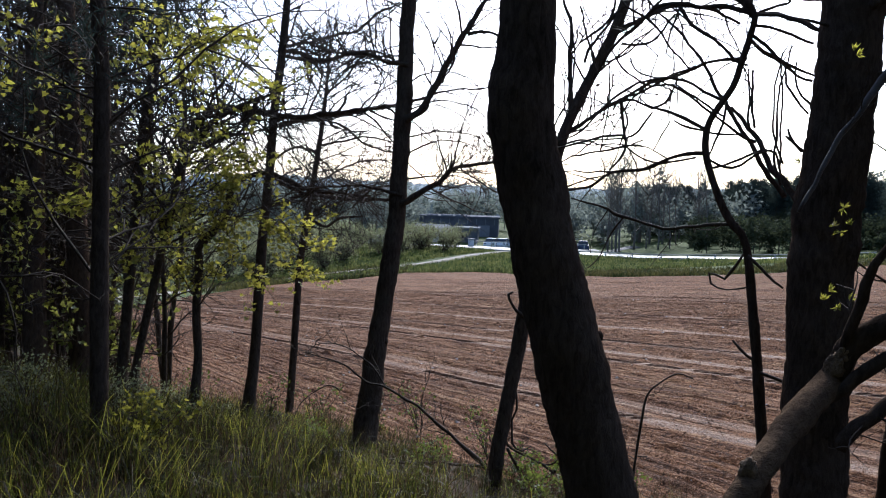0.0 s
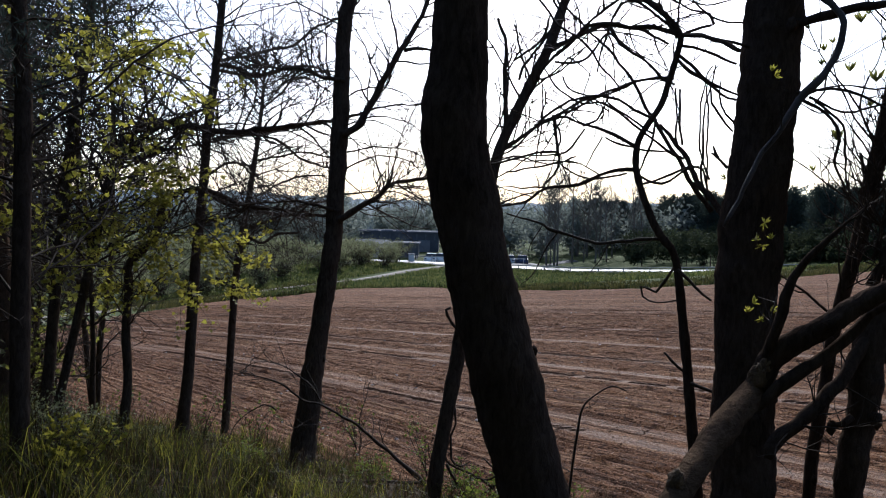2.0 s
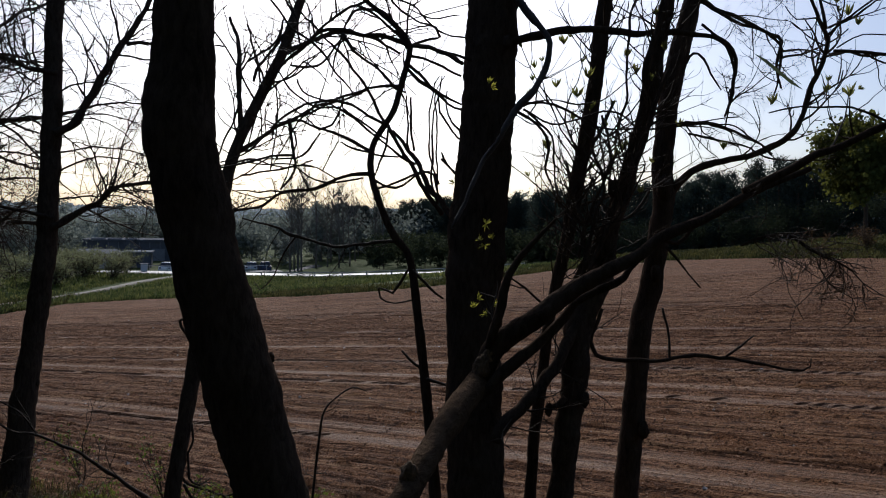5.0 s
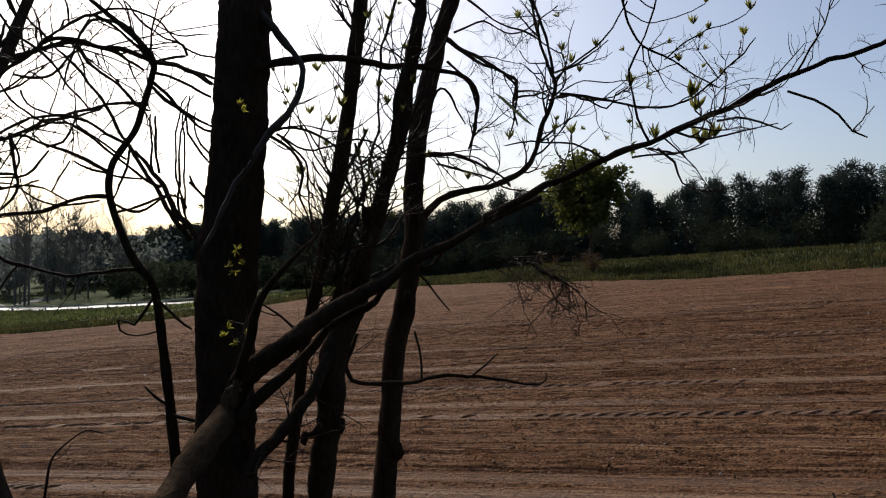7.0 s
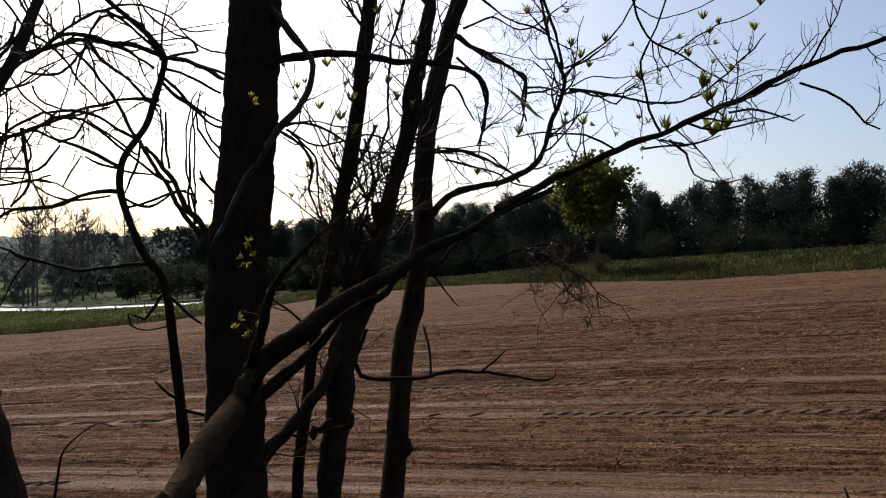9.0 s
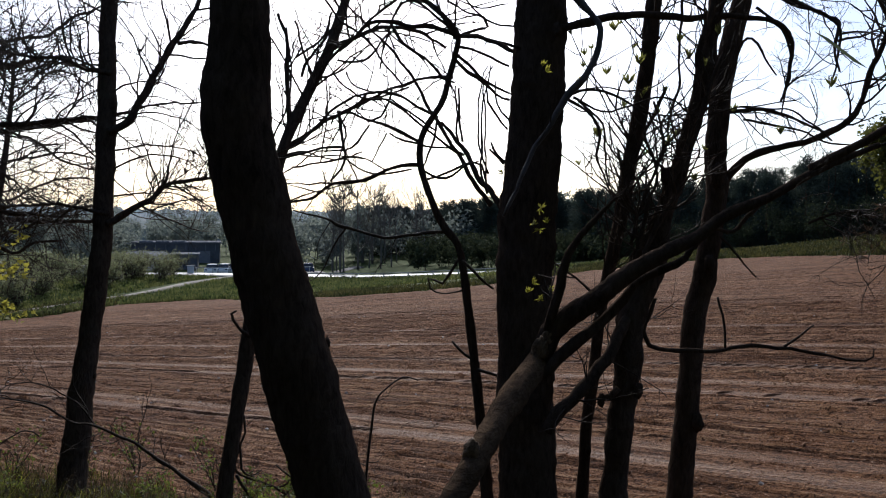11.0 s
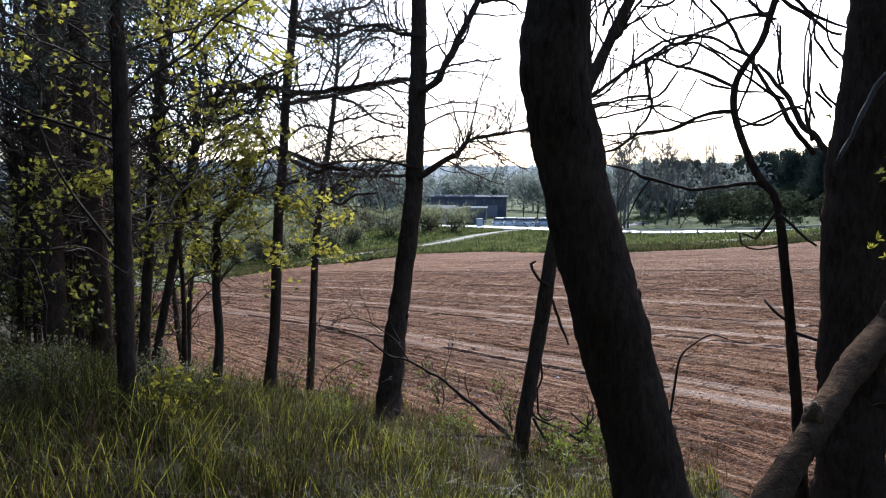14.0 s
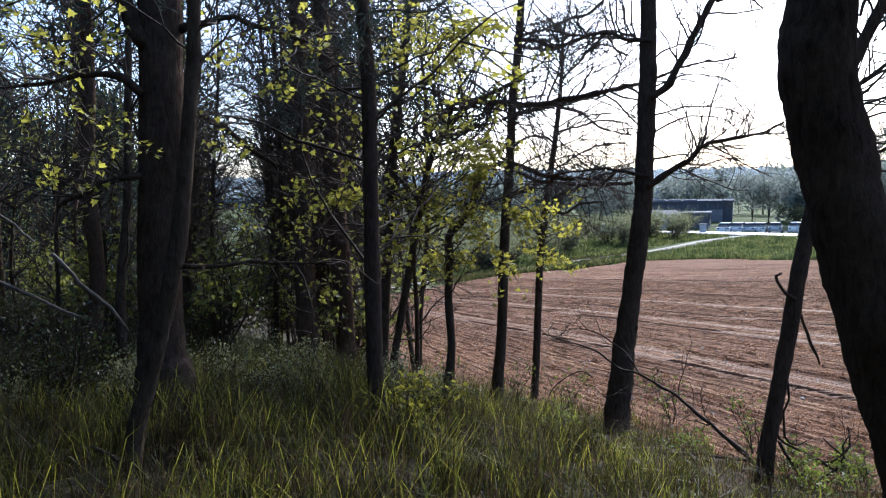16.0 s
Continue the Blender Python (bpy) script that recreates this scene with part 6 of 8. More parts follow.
forked_tree_buds = [(4.607, 4.556, 3.187), (4.656, 4.516, 3.118), (4.756, 4.448, 3.315), (4.511, 4.63, 2.675), (5.26, 4.076, 3.207), (5.39, 3.988, 3.384), (5.697, 3.761, 3.6), (5.667, 3.791, 3.413), (5.44, 3.948, 3.453), (5.351, 4.016, 3.492), (4.272, 4.789, 3.512), (4.974, 4.292, 3.029), (4.935, 4.309, 3.67), (3.989, 5.012, 2.3), (3.737, 5.183, 2.468), (4.548, 4.595, 3.275), (4.236, 4.824, 2.606), (5.421, 3.957, 3.65)]
broken_limb_buds = [(3.406, 2.613, 2.461), (3.424, 2.597, 2.402), (3.493, 2.548, 2.276), (3.475, 2.564, 2.268), (2.957, 2.923, 2.285), (3.268, 2.703, 2.268), (3.441, 2.581, 2.243)]
clump_stem_a_buds = [(3.465, 5.294, 3.465), (3.326, 5.393, 3.485), (3.401, 5.354, 2.969), (3.455, 5.311, 2.84), (3.555, 5.235, 3.257), (3.328, 5.409, 2.622), (3.497, 5.29, 2.582), (3.396, 5.37, 2.305), (3.503, 5.292, 1.987), (3.178, 5.51, 2.83), (3.346, 5.401, 2.235), (3.544, 5.251, 2.791), (3.281, 5.448, 2.453), (3.226, 5.491, 2.176), (3.617, 5.196, 2.999)]
dark_trunk_buds = [(2.988, 5.532, 3.062), (2.814, 5.658, 2.902), (2.949, 5.568, 2.753), (3.05, 5.49, 2.513), (2.899, 5.605, 2.308), (2.788, 5.694, 2.685), (3.153, 5.422, 2.571), (3.074, 5.478, 2.673)]

leafing_tree, leafing_tree_p = tree("birch_tree", "slim bank tree with hanging twigs and small fresh leaves", BARK_BROWN, [(4.45, 0.85, 4.6, 0.07), (4.55, 0.95, 2.6, 0.085), (4.6, 1.0, 1.4, 0.095), (4.62, 1.02, 0.2, 0.11)], "trees on the bank", 0.1, 12, "tree")
leafing_tree_1 = limb(leafing_tree, BARK_BROWN, (4.55, 0.96, 2.3, 0.05), (4.44, 1.55, 2.72, 0.042), (4.37, 1.84, 2.93, 0.036), (4.33, 1.95, 3.05, 0.033), (4.22, 2.2, 3.35, 0.026))
leafing_tree_2 = limb(leafing_tree, TWIG, (4.57, 0.97, 1.9, 0.016), (5.1, 1.5, 2.5, 0.013), (5.75, 2.25, 2.92, 0.009), (6.02, 2.6, 2.95, 0.006))
leafing_tree_3 = limb(leafing_tree, TWIG, (5.1, 1.5, 2.5, 0.009), (5.7, 2.2, 2.6, 0.007), (6.0, 2.55, 2.7, 0.005))

# fine twigs
tips = twigs(leafing_tree, 86, [(leafing_tree_2[-9:], 12, 0.22, 0.004, 1, 0.35, -0.02, 0.0, 0.1), (leafing_tree_3[-5:], 7, 0.2, 0.004, 1, 0.35, -0.04, 0.0, 0.1)])
fresh, fresh_rng = Acc(), np.random.default_rng(87)
for p, d in tips:
    for _ in range(5):
        small_leaf(fresh, fresh_rng, p + rvec(fresh_rng) * 0.05, d + rvec(fresh_rng) * 0.05, 0.012 + 0.011 * fresh_rng.random(), 0.36)
part("foliage", fresh.mesh("foliage", LEAF_GREEN, False), leafing_tree, "small pale green fresh leaves", "stuff")
twigs(bank_tree, 21, [(bank_tree_1, 10, 0.9, 0.012, 2, 0.3, 0.1, 0.2, 0), (bank_tree_3, 18, 0.9, 0.01, 2, 0.3, 0.1, 0.1, 0), (bank_tree_4, 24, 1.0, 0.01, 2, 0.35, 0.08, 0.1, 0), (bank_tree_5, 22, 0.9, 0.008, 2, 0.35, 0.08, 0.1, 0), (bank_tree_2, 4, 0.5, 0.006, 1, 0.3, 0.1, 0.2, 0), (bank_tree_p[:40], 10, 1.3, 0.014, 2, 0.3, 0.12, 0.0, 0)])
twigs(slant_tree, 22, [(slant_tree_1, 3, 0.5, 0.008, 1, 0.25, 0.15, 0.2, 0), (slant_tree_2, 4, 0.7, 0.008, 1, 0.25, 0.05, 0.1, 0), (slant_tree_3, 4, 0.6, 0.007, 1, 0.25, 0.08, 0.1, 0), (slant_tree_p[:45], 5, 1.0, 0.012, 1, 0.25, 0.12, 0.0, 0)])
twigs(crooked_tree, 23, [(crooked_tree_16, 4, 0.45, 0.005, 1, 0.25, 0.05, 0.1, 0), (crooked_tree_17, 4, 0.4, 0.005, 1, 0.25, 0.08, 0.1, 0), (crooked_tree_18, 3, 0.4, 0.004, 1, 0.25, 0.1, 0.1, 0), (crooked_tree_1, 5, 0.5, 0.006, 1, 0.25, 0.06, 0.1, 0), (crooked_tree_2, 2, 0.35, 0.005, 1, 0.25, 0.1, 0.1, 0), (crooked_tree_5, 3, 0.45, 0.005, 1, 0.25, 0.1, 0.1, 0), (crooked_tree_6, 4, 0.45, 0.005, 1, 0.25, 0.12, 0.1, 0), (crooked_tree_7, 4, 0.5, 0.005, 1, 0.25, 0.12, 0.1, 0), (crooked_tree_8, 3, 0.4, 0.004, 1, 0.25, 0.0, 0.1, 0.3), (crooked_tree_p[:30], 4, 0.7, 0.008, 1, 0.25, 0.1, 0.0, 0)])
twigs(dark_trunk, 24, [(dark_trunk_9, 5, 0.5, 0.005, 1, 0.25, 0.1, 0.2, 0), (dark_trunk_1, 6, 0.5, 0.007, 1, 0.25, 0.1, 0.2, 0), (dark_trunk_4, 3, 0.4, 0.005, 1, 0.25, 0.12, 0.2, 0), (dark_trunk_5, 5, 0.45, 0.005, 1, 0.25, 0.15, 0.2, 0), (dark_trunk_2, 4, 0.4, 0.005, 1, 0.25, 0.1, 0.3, 0)])
twigs(clump_stem_a, 25, [(clump_stem_a_p[:90], 14, 0.55, 0.0095, 1, 0.26, 0.15, 0.0, 0)])
twigs(snapped_stem, 26, [(snapped_stem_1, 12, 0.5, 0.0095, 1, 0.26, 0.15, 0.15, 0), (snapped_stem_p[:20], 6, 0.6, 0.0108, 1, 0.26, 0.3, 0.0, 0)])
twigs(forked_tree, 27, [(forked_tree_9, 6, 0.35, 0.0054, 1, 0.26, 0.12, 0.2, 0), (forked_tree_10, 5, 0.3, 0.0054, 1, 0.26, 0.12, 0.2, 0), (forked_tree_1, 10, 0.55, 0.0108, 1, 0.26, 0.12, 0.2, 0), (forked_tree_2, 3, 0.35, 0.0068, 1, 0.26, 0.12, 0.2, 0), (forked_tree_3, 3, 0.3, 0.0068, 1, 0.26, 0.15, 0.2, 0), (forked_tree_4, 6, 0.6, 0.0095, 1, 0.26, 0.02, 0.1, 0.1), (forked_tree_5, 8, 0.5, 0.0081, 1, 0.26, 0.02, 0.1, 0.2), (forked_tree_p[:60], 6, 0.6, 0.0108, 1, 0.26, 0.12, 0.0, 0)])
twigs(broken_limb, 28, [(broken_limb_7, 2, 0.3, 0.0054, 1, 0.26, 0.1, 0.2, 0), (broken_limb_9, 2, 0.2, 0.0041, 1, 0.26, 0.1, 0.2, 0), (broken_limb_10, 2, 0.2, 0.0041, 1, 0.26, 0.0, 0.2, 0), (broken_limb_14, 4, 0.4, 0.0068, 1, 0.26, 0.12, 0.1, 0), (broken_limb_3, 2, 0.25, 0.0054, 1, 0.26, 0.12, 0.2, 0)])
twigs(broken_limb, 29, [(broken_limb_14, 6, 0.45, 0.006, 1, 0.4, 0.05, 0.3, 0)])
twigs(broken_limb, 67, [(broken_limb_14[-40:], 16, 0.36, 0.003, 1, 0.5, -0.05, 0.1, 0.3)], name="dead_sprig")
sprig_tips = twigs(broken_limb, 88, [(broken_limb_13, 16, 0.2, 0.0025, 1, 0.5, -0.08, 0.15, 0.5)], name="dead_sprig")
sprig, sprig_rng = Acc(), np.random.default_rng(89)
for p, d in sprig_tips[::2]:
    for _ in range(12):
        small_leaf(sprig, sprig_rng, p, d + rvec(sprig_rng) * 0.07, 0.03, 0.06)
part("needle_tuft_growth", sprig.mesh("needle_tuft_growth", DEAD_NEEDLE, False), broken_limb, "withered brown needle tufts caught on the twigs", "stuff")
twigs(field_edge_twig, 68, [(field_edge_twig_p[:60], 7, 0.22, 0.004, 1, 0.35, -0.02, 0.0, 0.1)])
twigs(ground_branch, 30, [(ground_branch_1, 18, 0.5, 0.005, 1, 0.4, 0.04, 0.2, 0), (ground_branch_2, 12, 0.4, 0.004, 1, 0.4, 0.05, 0.1, 0), (ground_branch_3, 8, 0.4, 0.004, 1, 0.4, 0.0, 0.2, 0), (ground_branch_5, 8, 0.25, 0.004, 1, 0.4, 0.1, 0.2, 0), (ground_branch_8, 7, 0.25, 0.004, 1, 0.4, 0.1, 0.2, 0)])
for t, p, s in ((edge_sapling_a, edge_sapling_a_p, 31), (edge_sapling_b, edge_sapling_b_p, 32)):
    n = len(p)
    twigs(t, s, [(p[:int(n * 0.6)], 30, 1.8, 0.012, 2, 0.16, 0.0, 0.0, 0.0), (p[:int(n * 0.6)], 16, 1.0, 0.008, 1, 0.25, 0.0, 0.0, 0.1), (p[int(n * 0.5):int(n * 0.75)], 6, 0.6, 0.006, 1, 0.3, 0, 0, 0.1)])
twigs(edge_sapling_a, 61, [(edge_sapling_a_1, 32, 0.9, 0.008, 2, 0.25, 0.02, 0.1, 0.1), (edge_sapling_a_2, 36, 0.8, 0.008, 2, 0.25, -0.03, 0.1, 0.2), (edge_sapling_a_3, 26, 0.7, 0.007, 2, 0.25, -0.03, 0.1, 0.1)], name="dead_sprig", mat=TWIG)
twigs(edge_sapling_b, 62, [(edge_sapling_b_1, 14, 0.7, 0.006, 2, 0.35, -0.05, 0.0, 0.3)], name="dead_sprig")
twigs(kinked_sapling, 33, [(kinked_sapling_p[:int(len(kinked_sapling_p) * 0.6)], 22, 1.0, 0.009, 2, 0.3, 0.05, 0, 0)])
twigs(wood_stem_e, 34, [(wood_stem_e_p[:int(len(wood_stem_e_p) * 0.6)], 70, 1.6, 0.015, 2, 0.3, 0.05, 0, 0.1), (wood_stem_e_1, 50, 1.2, 0.013, 2, 0.32, 0.03, 0.0, 0.05)])
twigs(wood_stem_d, 35, [(wood_stem_d_p[:int(len(wood_stem_d_p) * 0.75)], 64, 1.5, 0.014, 2, 0.3, 0.05, 0, 0.1)])
for t, p, s in ((wood_trunk_a, wood_trunk_a_p, 36), (wood_trunk_b, wood_trunk_b_p, 37), (wood_trunk_c, wood_trunk_c_p, 38)):
    twigs(t, s, [(p[:int(len(p) * 0.75)], 26, 1.6, 0.012, 2, 0.3, 0.02, 0, 0.15)])
twigs(old_trunk, 39, [(old_trunk_2, 16, 0.9, 0.008, 2, 0.4, 0.0, 0.1, 0), (old_trunk_3, 12, 0.7, 0.007, 2, 0.4, 0.0, 0.1, 0), (old_trunk_4, 14, 0.8, 0.008, 2, 0.4, 0.0, 0.1, 0), (old_trunk_5, 12, 0.7, 0.007, 2, 0.4, 0.0, 0.1, 0), (old_trunk_1, 10, 0.9, 0.01, 2, 0.4, 0, 0.1, 0)])
twigs(near_stem, 40, [(near_stem_2, 10, 0.7, 0.006, 1, 0.4, 0.0, 0.1, 0), (near_stem_p[:40], 10, 0.9, 0.008, 1, 0.35, 0.05, 0, 0)])
twigs(broken_limb, 63, [(broken_limb_13, 22, 0.32, 0.003, 2, 0.45, -0.05, 0.1, 0.4)], name="dead_sprig", mat=TWIG)
twigs(forked_tree, 64, [(forked_tree_11, 26, 0.3, 0.003, 2, 0.45, -0.05, 0.1, 0.3), (forked_tree_12, 22, 0.3, 0.003, 2, 0.45, -0.05, 0.1, 0.3), (forked_tree_13, 16, 0.25, 0.003, 2, 0.45, 0.0, 0.1, 0.1), (forked_tree_19, 14, 0.3, 0.003, 2, 0.4, 0.0, 0.1, 0.2), (forked_tree_20, 14, 0.3, 0.003, 2, 0.4, 0.0, 0.1, 0.2)], name="dead_sprig")
twigs(clump_stem_a, 65, [(clump_stem_a_p[20:120], 22, 0.6, 0.008, 1, 0.28, 0.08, 0.0, 0), (clump_stem_a_1, 8, 0.3, 0.004, 1, 0.4, 0.1, 0.1, 0), (clump_stem_a_2, 20, 0.6, 0.007, 1, 0.3, 0.1, 0.1, 0), (clump_stem_a_3, 20, 0.6, 0.007, 1, 0.3, 0.1, 0.1, 0)])
twigs(snapped_stem, 66, [(snapped_stem_7, 24, 0.6, 0.007, 1, 0.3, 0.1, 0.1, 0), (snapped_stem_8, 20, 0.6, 0.007, 1, 0.3, 0.1, 0.1, 0), (snapped_stem_9, 12, 0.45, 0.006, 1, 0.3, 0.1, 0.1, 0), (snapped_stem_10, 10, 0.45, 0.006, 1, 0.3, 0.1, 0.1, 0), (snapped_stem_2, 12, 0.5, 0.007, 1, 0.3, 0.1, 0.1, 0)])
# long drooping arcs and crooked side twigs against the sky
twigs(slant_tree, 81, [(slant_tree_2, 7, 1.3, 0.011, 1, 0.2, -0.07, 0.05, 0), (slant_tree_3, 8, 1.2, 0.01, 1, 0.2, -0.05, 0.05, 0), (slant_tree_p[:60], 9, 1.5, 0.013, 1, 0.2, -0.06, 0.0, 0), (slant_tree_1, 4, 0.8, 0.008, 1, 0.22, 0.02, 0.1, 0), (slant_tree_8, 4, 0.8, 0.008, 1, 0.22, -0.03, 0.1, 0)], name="arching_twig_growth", mat=BARK_GREY)
twigs(crooked_tree, 82, [(q, n, 0.6, 0.0075, 1, 0.32, 0.0, 0.05, 0) for q, n in ((crooked_tree_1, 6), (crooked_tree_5, 5), (crooked_tree_6, 6), (crooked_tree_7, 6), (crooked_tree_16, 5), (crooked_tree_17, 4), (crooked_tree_24, 4), (crooked_tree_25, 4))], name="arching_twig_growth", mat=BARK_DARK)
twigs(forked_tree, 83, [(forked_tree_p[:70], 12, 0.9, 0.011, 1, 0.3, 0.0, 0.0, 0), (forked_tree_1, 8, 0.55, 0.008, 1, 0.3, 0.05, 0.1, 0), (forked_tree_9, 7, 0.4, 0.006, 1, 0.3, 0.05, 0.1, 0), (forked_tree_10, 6, 0.4, 0.006, 1, 0.3, 0.05, 0.1, 0)], 0.05, LEAF_BUD, 0.22, name="arching_twig_growth", mat=BARK_DARK)
twigs(clump_stem_a, 84, [(clump_stem_a_p[10:110], 12, 0.8, 0.01, 1, 0.25, 0.1, 0.0, 0)], 0.05, LEAF_BUD, 0.3, name="arching_twig_growth", mat=BARK_DARK)
twigs(bank_tree, 85, [(bank_tree_1, 24, 0.9, 0.0065, 2, 0.3, -0.05, 0.1, 0.12), (bank_tree_3, 24, 0.8, 0.0065, 2, 0.3, -0.04, 0.1, 0.1), (bank_tree_p[:50], 12, 1.2, 0.01, 2, 0.28, 0.0, 0.0, 0.05)])
# thin drooping side boughs of the alder, out over the field
side_rng = np.random.default_rng(90)
side_boughs = []
for z in (3.05, 2.75, 2.45, 2.2, 1.95):
    x, reach, rise = -0.99, 0.85 + 0.45 * side_rng.random(), 0.05 + 0.2 * side_rng.random()
    side_boughs.append(limb(bank_tree, BARK_GREY, (x, 9.65, z, 0.012), (x + 0.33 * reach, 9.7, z + rise, 0.0095), (x + 0.7 * reach, 9.68, z + 0.8 * rise, 0.0065), (x + reach, 9.62, z - 0.1, 0.004)))
twigs(bank_tree, 91, [(q, 16, 0.4, 0.0042, 2, 0.35, -0.05, 0.15, 0.1) for q in side_boughs])
# short curved twigs on the boughs of the thin tree
twigs(edge_sapling_b, 76, [(q, 24, 0.65, 0.007, 1, 0.22, -0.02, 0.1, 0.05) for q in (edge_sapling_b_2, edge_sapling_b_3, edge_sapling_b_4, edge_sapling_b_5, edge_sapling_b_6, edge_sapling_b_7, edge_sapling_b_8, edge_sapling_b_9, edge_sapling_b_10, edge_sapling_b_11, edge_sapling_b_12)], name="small_branch_growth", mat=BARK_GREY)
twigs(bank_tree, 75, [(bank_tree_1, 5, 1.0, 0.011, 1, 0.25, 0.05, 0.2, 0), (bank_tree_3, 6, 0.9, 0.01, 1, 0.25, 0.03, 0.1, 0), (bank_tree_4, 7, 1.0, 0.01, 1, 0.25, 0.02, 0.1, 0), (bank_tree_5, 7, 1.0, 0.01, 1, 0.25, 0.0, 0.1, 0.05)], name="small_branch_growth", mat=BARK_GREY)
# burls, stubs and shoots on the trunks
knot(leaning_trunk, (0.799, 4.409, 1.052), 0.022, BARK_DARK)
knot(bank_tree, (-1.025, 9.669, 0.912), 0.037, BARK_GREY)
knot(bank_tree, (-1.093, 9.471, 0.018), 0.031, BARK_GREY)
knot(forked_tree, (4.006, 5.827, 1.371), 0.056, BARK_DARK)
knot(forked_tree, (4.052, 5.817, 2.064), 0.074, BARK_DARK)
knot(forked_tree, (3.927, 5.835, 0.098), 0.056, BARK_DARK)
knot(snapped_stem, (2.911, 5.512, 0.403), 0.037, BARK_DARK)
knot(snapped_stem, (3.152, 5.41, 0.481), 0.042, BARK_DARK)
knot(snapped_stem, (3.316, 5.367, 2.015), 0.043, BARK_DARK)
knot(broken_limb, (1.08, 2.835, 0.915), 0.034, FRAYED)
knot(broken_limb, (1.535, 3.352, 1.15), 0.045, FRAYED)
knot(broken_limb, (1.56, 3.345, 1.2), 0.03, FRAYED)
knot(dark_trunk, (2.523, 5.493, 3.03), 0.037, BARK_DARK)
knot(clump_stem_a, (2.896, 5.676, -0.007), 0.025, BARK_DARK)
knot(edge_sapling_a, (-2.983, 10.539, 0.576), 0.043, BARK_GREY)
knot(edge_sapling_b, (-2.78, 11.719, 0.11), 0.031, BARK_GREY)
shoots = Acc()
shoot_rng = np.random.default_rng(71)
for at in ((1.785, 4.062, 1.665), (1.845, 4.036, 1.672), (1.816, 4.05, 1.746), (1.812, 4.05, 1.637), (1.761, 4.067, 1.323), (1.816, 4.042, 1.29), (1.852, 4.027, 1.339), (1.824, 4.06, 2.449), (1.834, 4.055, 2.43), (1.779, 4.06, 1.366)):
    bud_cluster(shoots, shoot_rng, at, rvec(shoot_rng) * (0.9, 0.9, 0.5), 0.038)
part("leaf_shoot", shoots.mesh("leaf_shoot", LEAF_YOUNG, False), broken_limb, "sunlit yellow leaf shoots", "stuff")
for t, spots in ((forked_tree, forked_tree_buds), (broken_limb, broken_limb_buds), (clump_stem_a, clump_stem_a_buds), (dark_trunk, dark_trunk_buds)):
    tip_buds = Acc()
    for at in spots:
        bud_cluster(tip_buds, shoot_rng, np.array(at), (0, 0, 1), 0.06 + 0.03 * shoot_rng.random())
    part("bud_growth", tip_buds.mesh("bud_growth", LEAF_BUD, False), t, "opening olive-green leaf buds", "stuff")
KINK_LEAVES = [(-2.88, 8.81, 2.41), (-2.63, 8.63, 2.18), (-3.14, 8.94, 2.05), (-3.25, 8.68, 1.6), (-2.81, 8.56, 1.78), (-2.59, 8.5, 1.84), (-2.57, 8.73, 2.09), (-3.46, 8.84, 1.41), (-3.03, 8.59, 1.29), (-2.69, 8.73, 1.15), (-2.37, 8.99, 1.33), (-2.18, 9.02, 1.27), (-3.41, 9.0, 0.87), (-2.87, 8.68, 0.87), (-2.62, 9.12, 0.86), (-2.08, 9.4, 0.84), (-2.88, 8.72, 1.41), (-3.72, 8.82, 1.6), (-2.32, 8.94, 2.91), (-2.1, 9.24, 1.39)]
EDGE_LEAVES = [(-2.24, 6.83, 2.98), (-2.06, 6.76, 3.06), (-1.99, 6.97, 3.05), (-2.4, 7.1, 2.85), (-2.54, 7.06, 2.7), (-2.83, 7.26, 3.2), (-3.08, 7.21, 2.99), (-3.04, 7.63, 1.93), (-3.01, 7.34, 2.08), (-2.79, 7.5, 2.3), (-3.08, 7.05, 1.15), (-3.22, 6.56, 1.61), (-2.99, 7.47, 1.23), (-3.74, 6.99, 1.56)]
WOOD_LEAVES = [(-2.69, 6.47, 3.15), (-2.38, 6.48, 3.07), (-2.28, 6.73, 3.02), (-2.15, 6.67, 3.09), (-3.26, 5.69, 2.93), (-3.3, 5.64, 2.49), (-3.31, 6.2, 2.84), (-3.67, 6.54, 2.11), (-3.28, 6.68, 1.94), (-3.63, 5.47, 2.06), (-4.26, 4.68, 1.98), (-4.11, 4.25, 2.59), (-4.25, 4.21, 2.7), (-4.49, 4.28, 2.17), (-4.74, 5.06, 2.28), (-4.98, 4.92, 1.8), (-3.71, 5.5, 2.73), (-2.96, 6.29, 2.26), (-3.48, 6.65, 2.57), (-4.1, 6.32, 1.51), (-3.4, 6.04, 1.27), (-3.28, 6.65, 1.64), (-3.57, 6.47, 0.77), (-4.53, 5.19, 2.97), (-4.38, 4.17, 2.92)]
BUSH = (-2.30, 5.82)

# sprays of young leaves at the wood edge
leaf_spray(kinked_sapling, 51, KINK_LEAVES, 0.056, 130)
leaf_spray(wood_trunk_c, 52, EDGE_LEAVES, 0.054, 104)
leaf_spray(old_trunk, 53, WOOD_LEAVES, 0.05, 44)


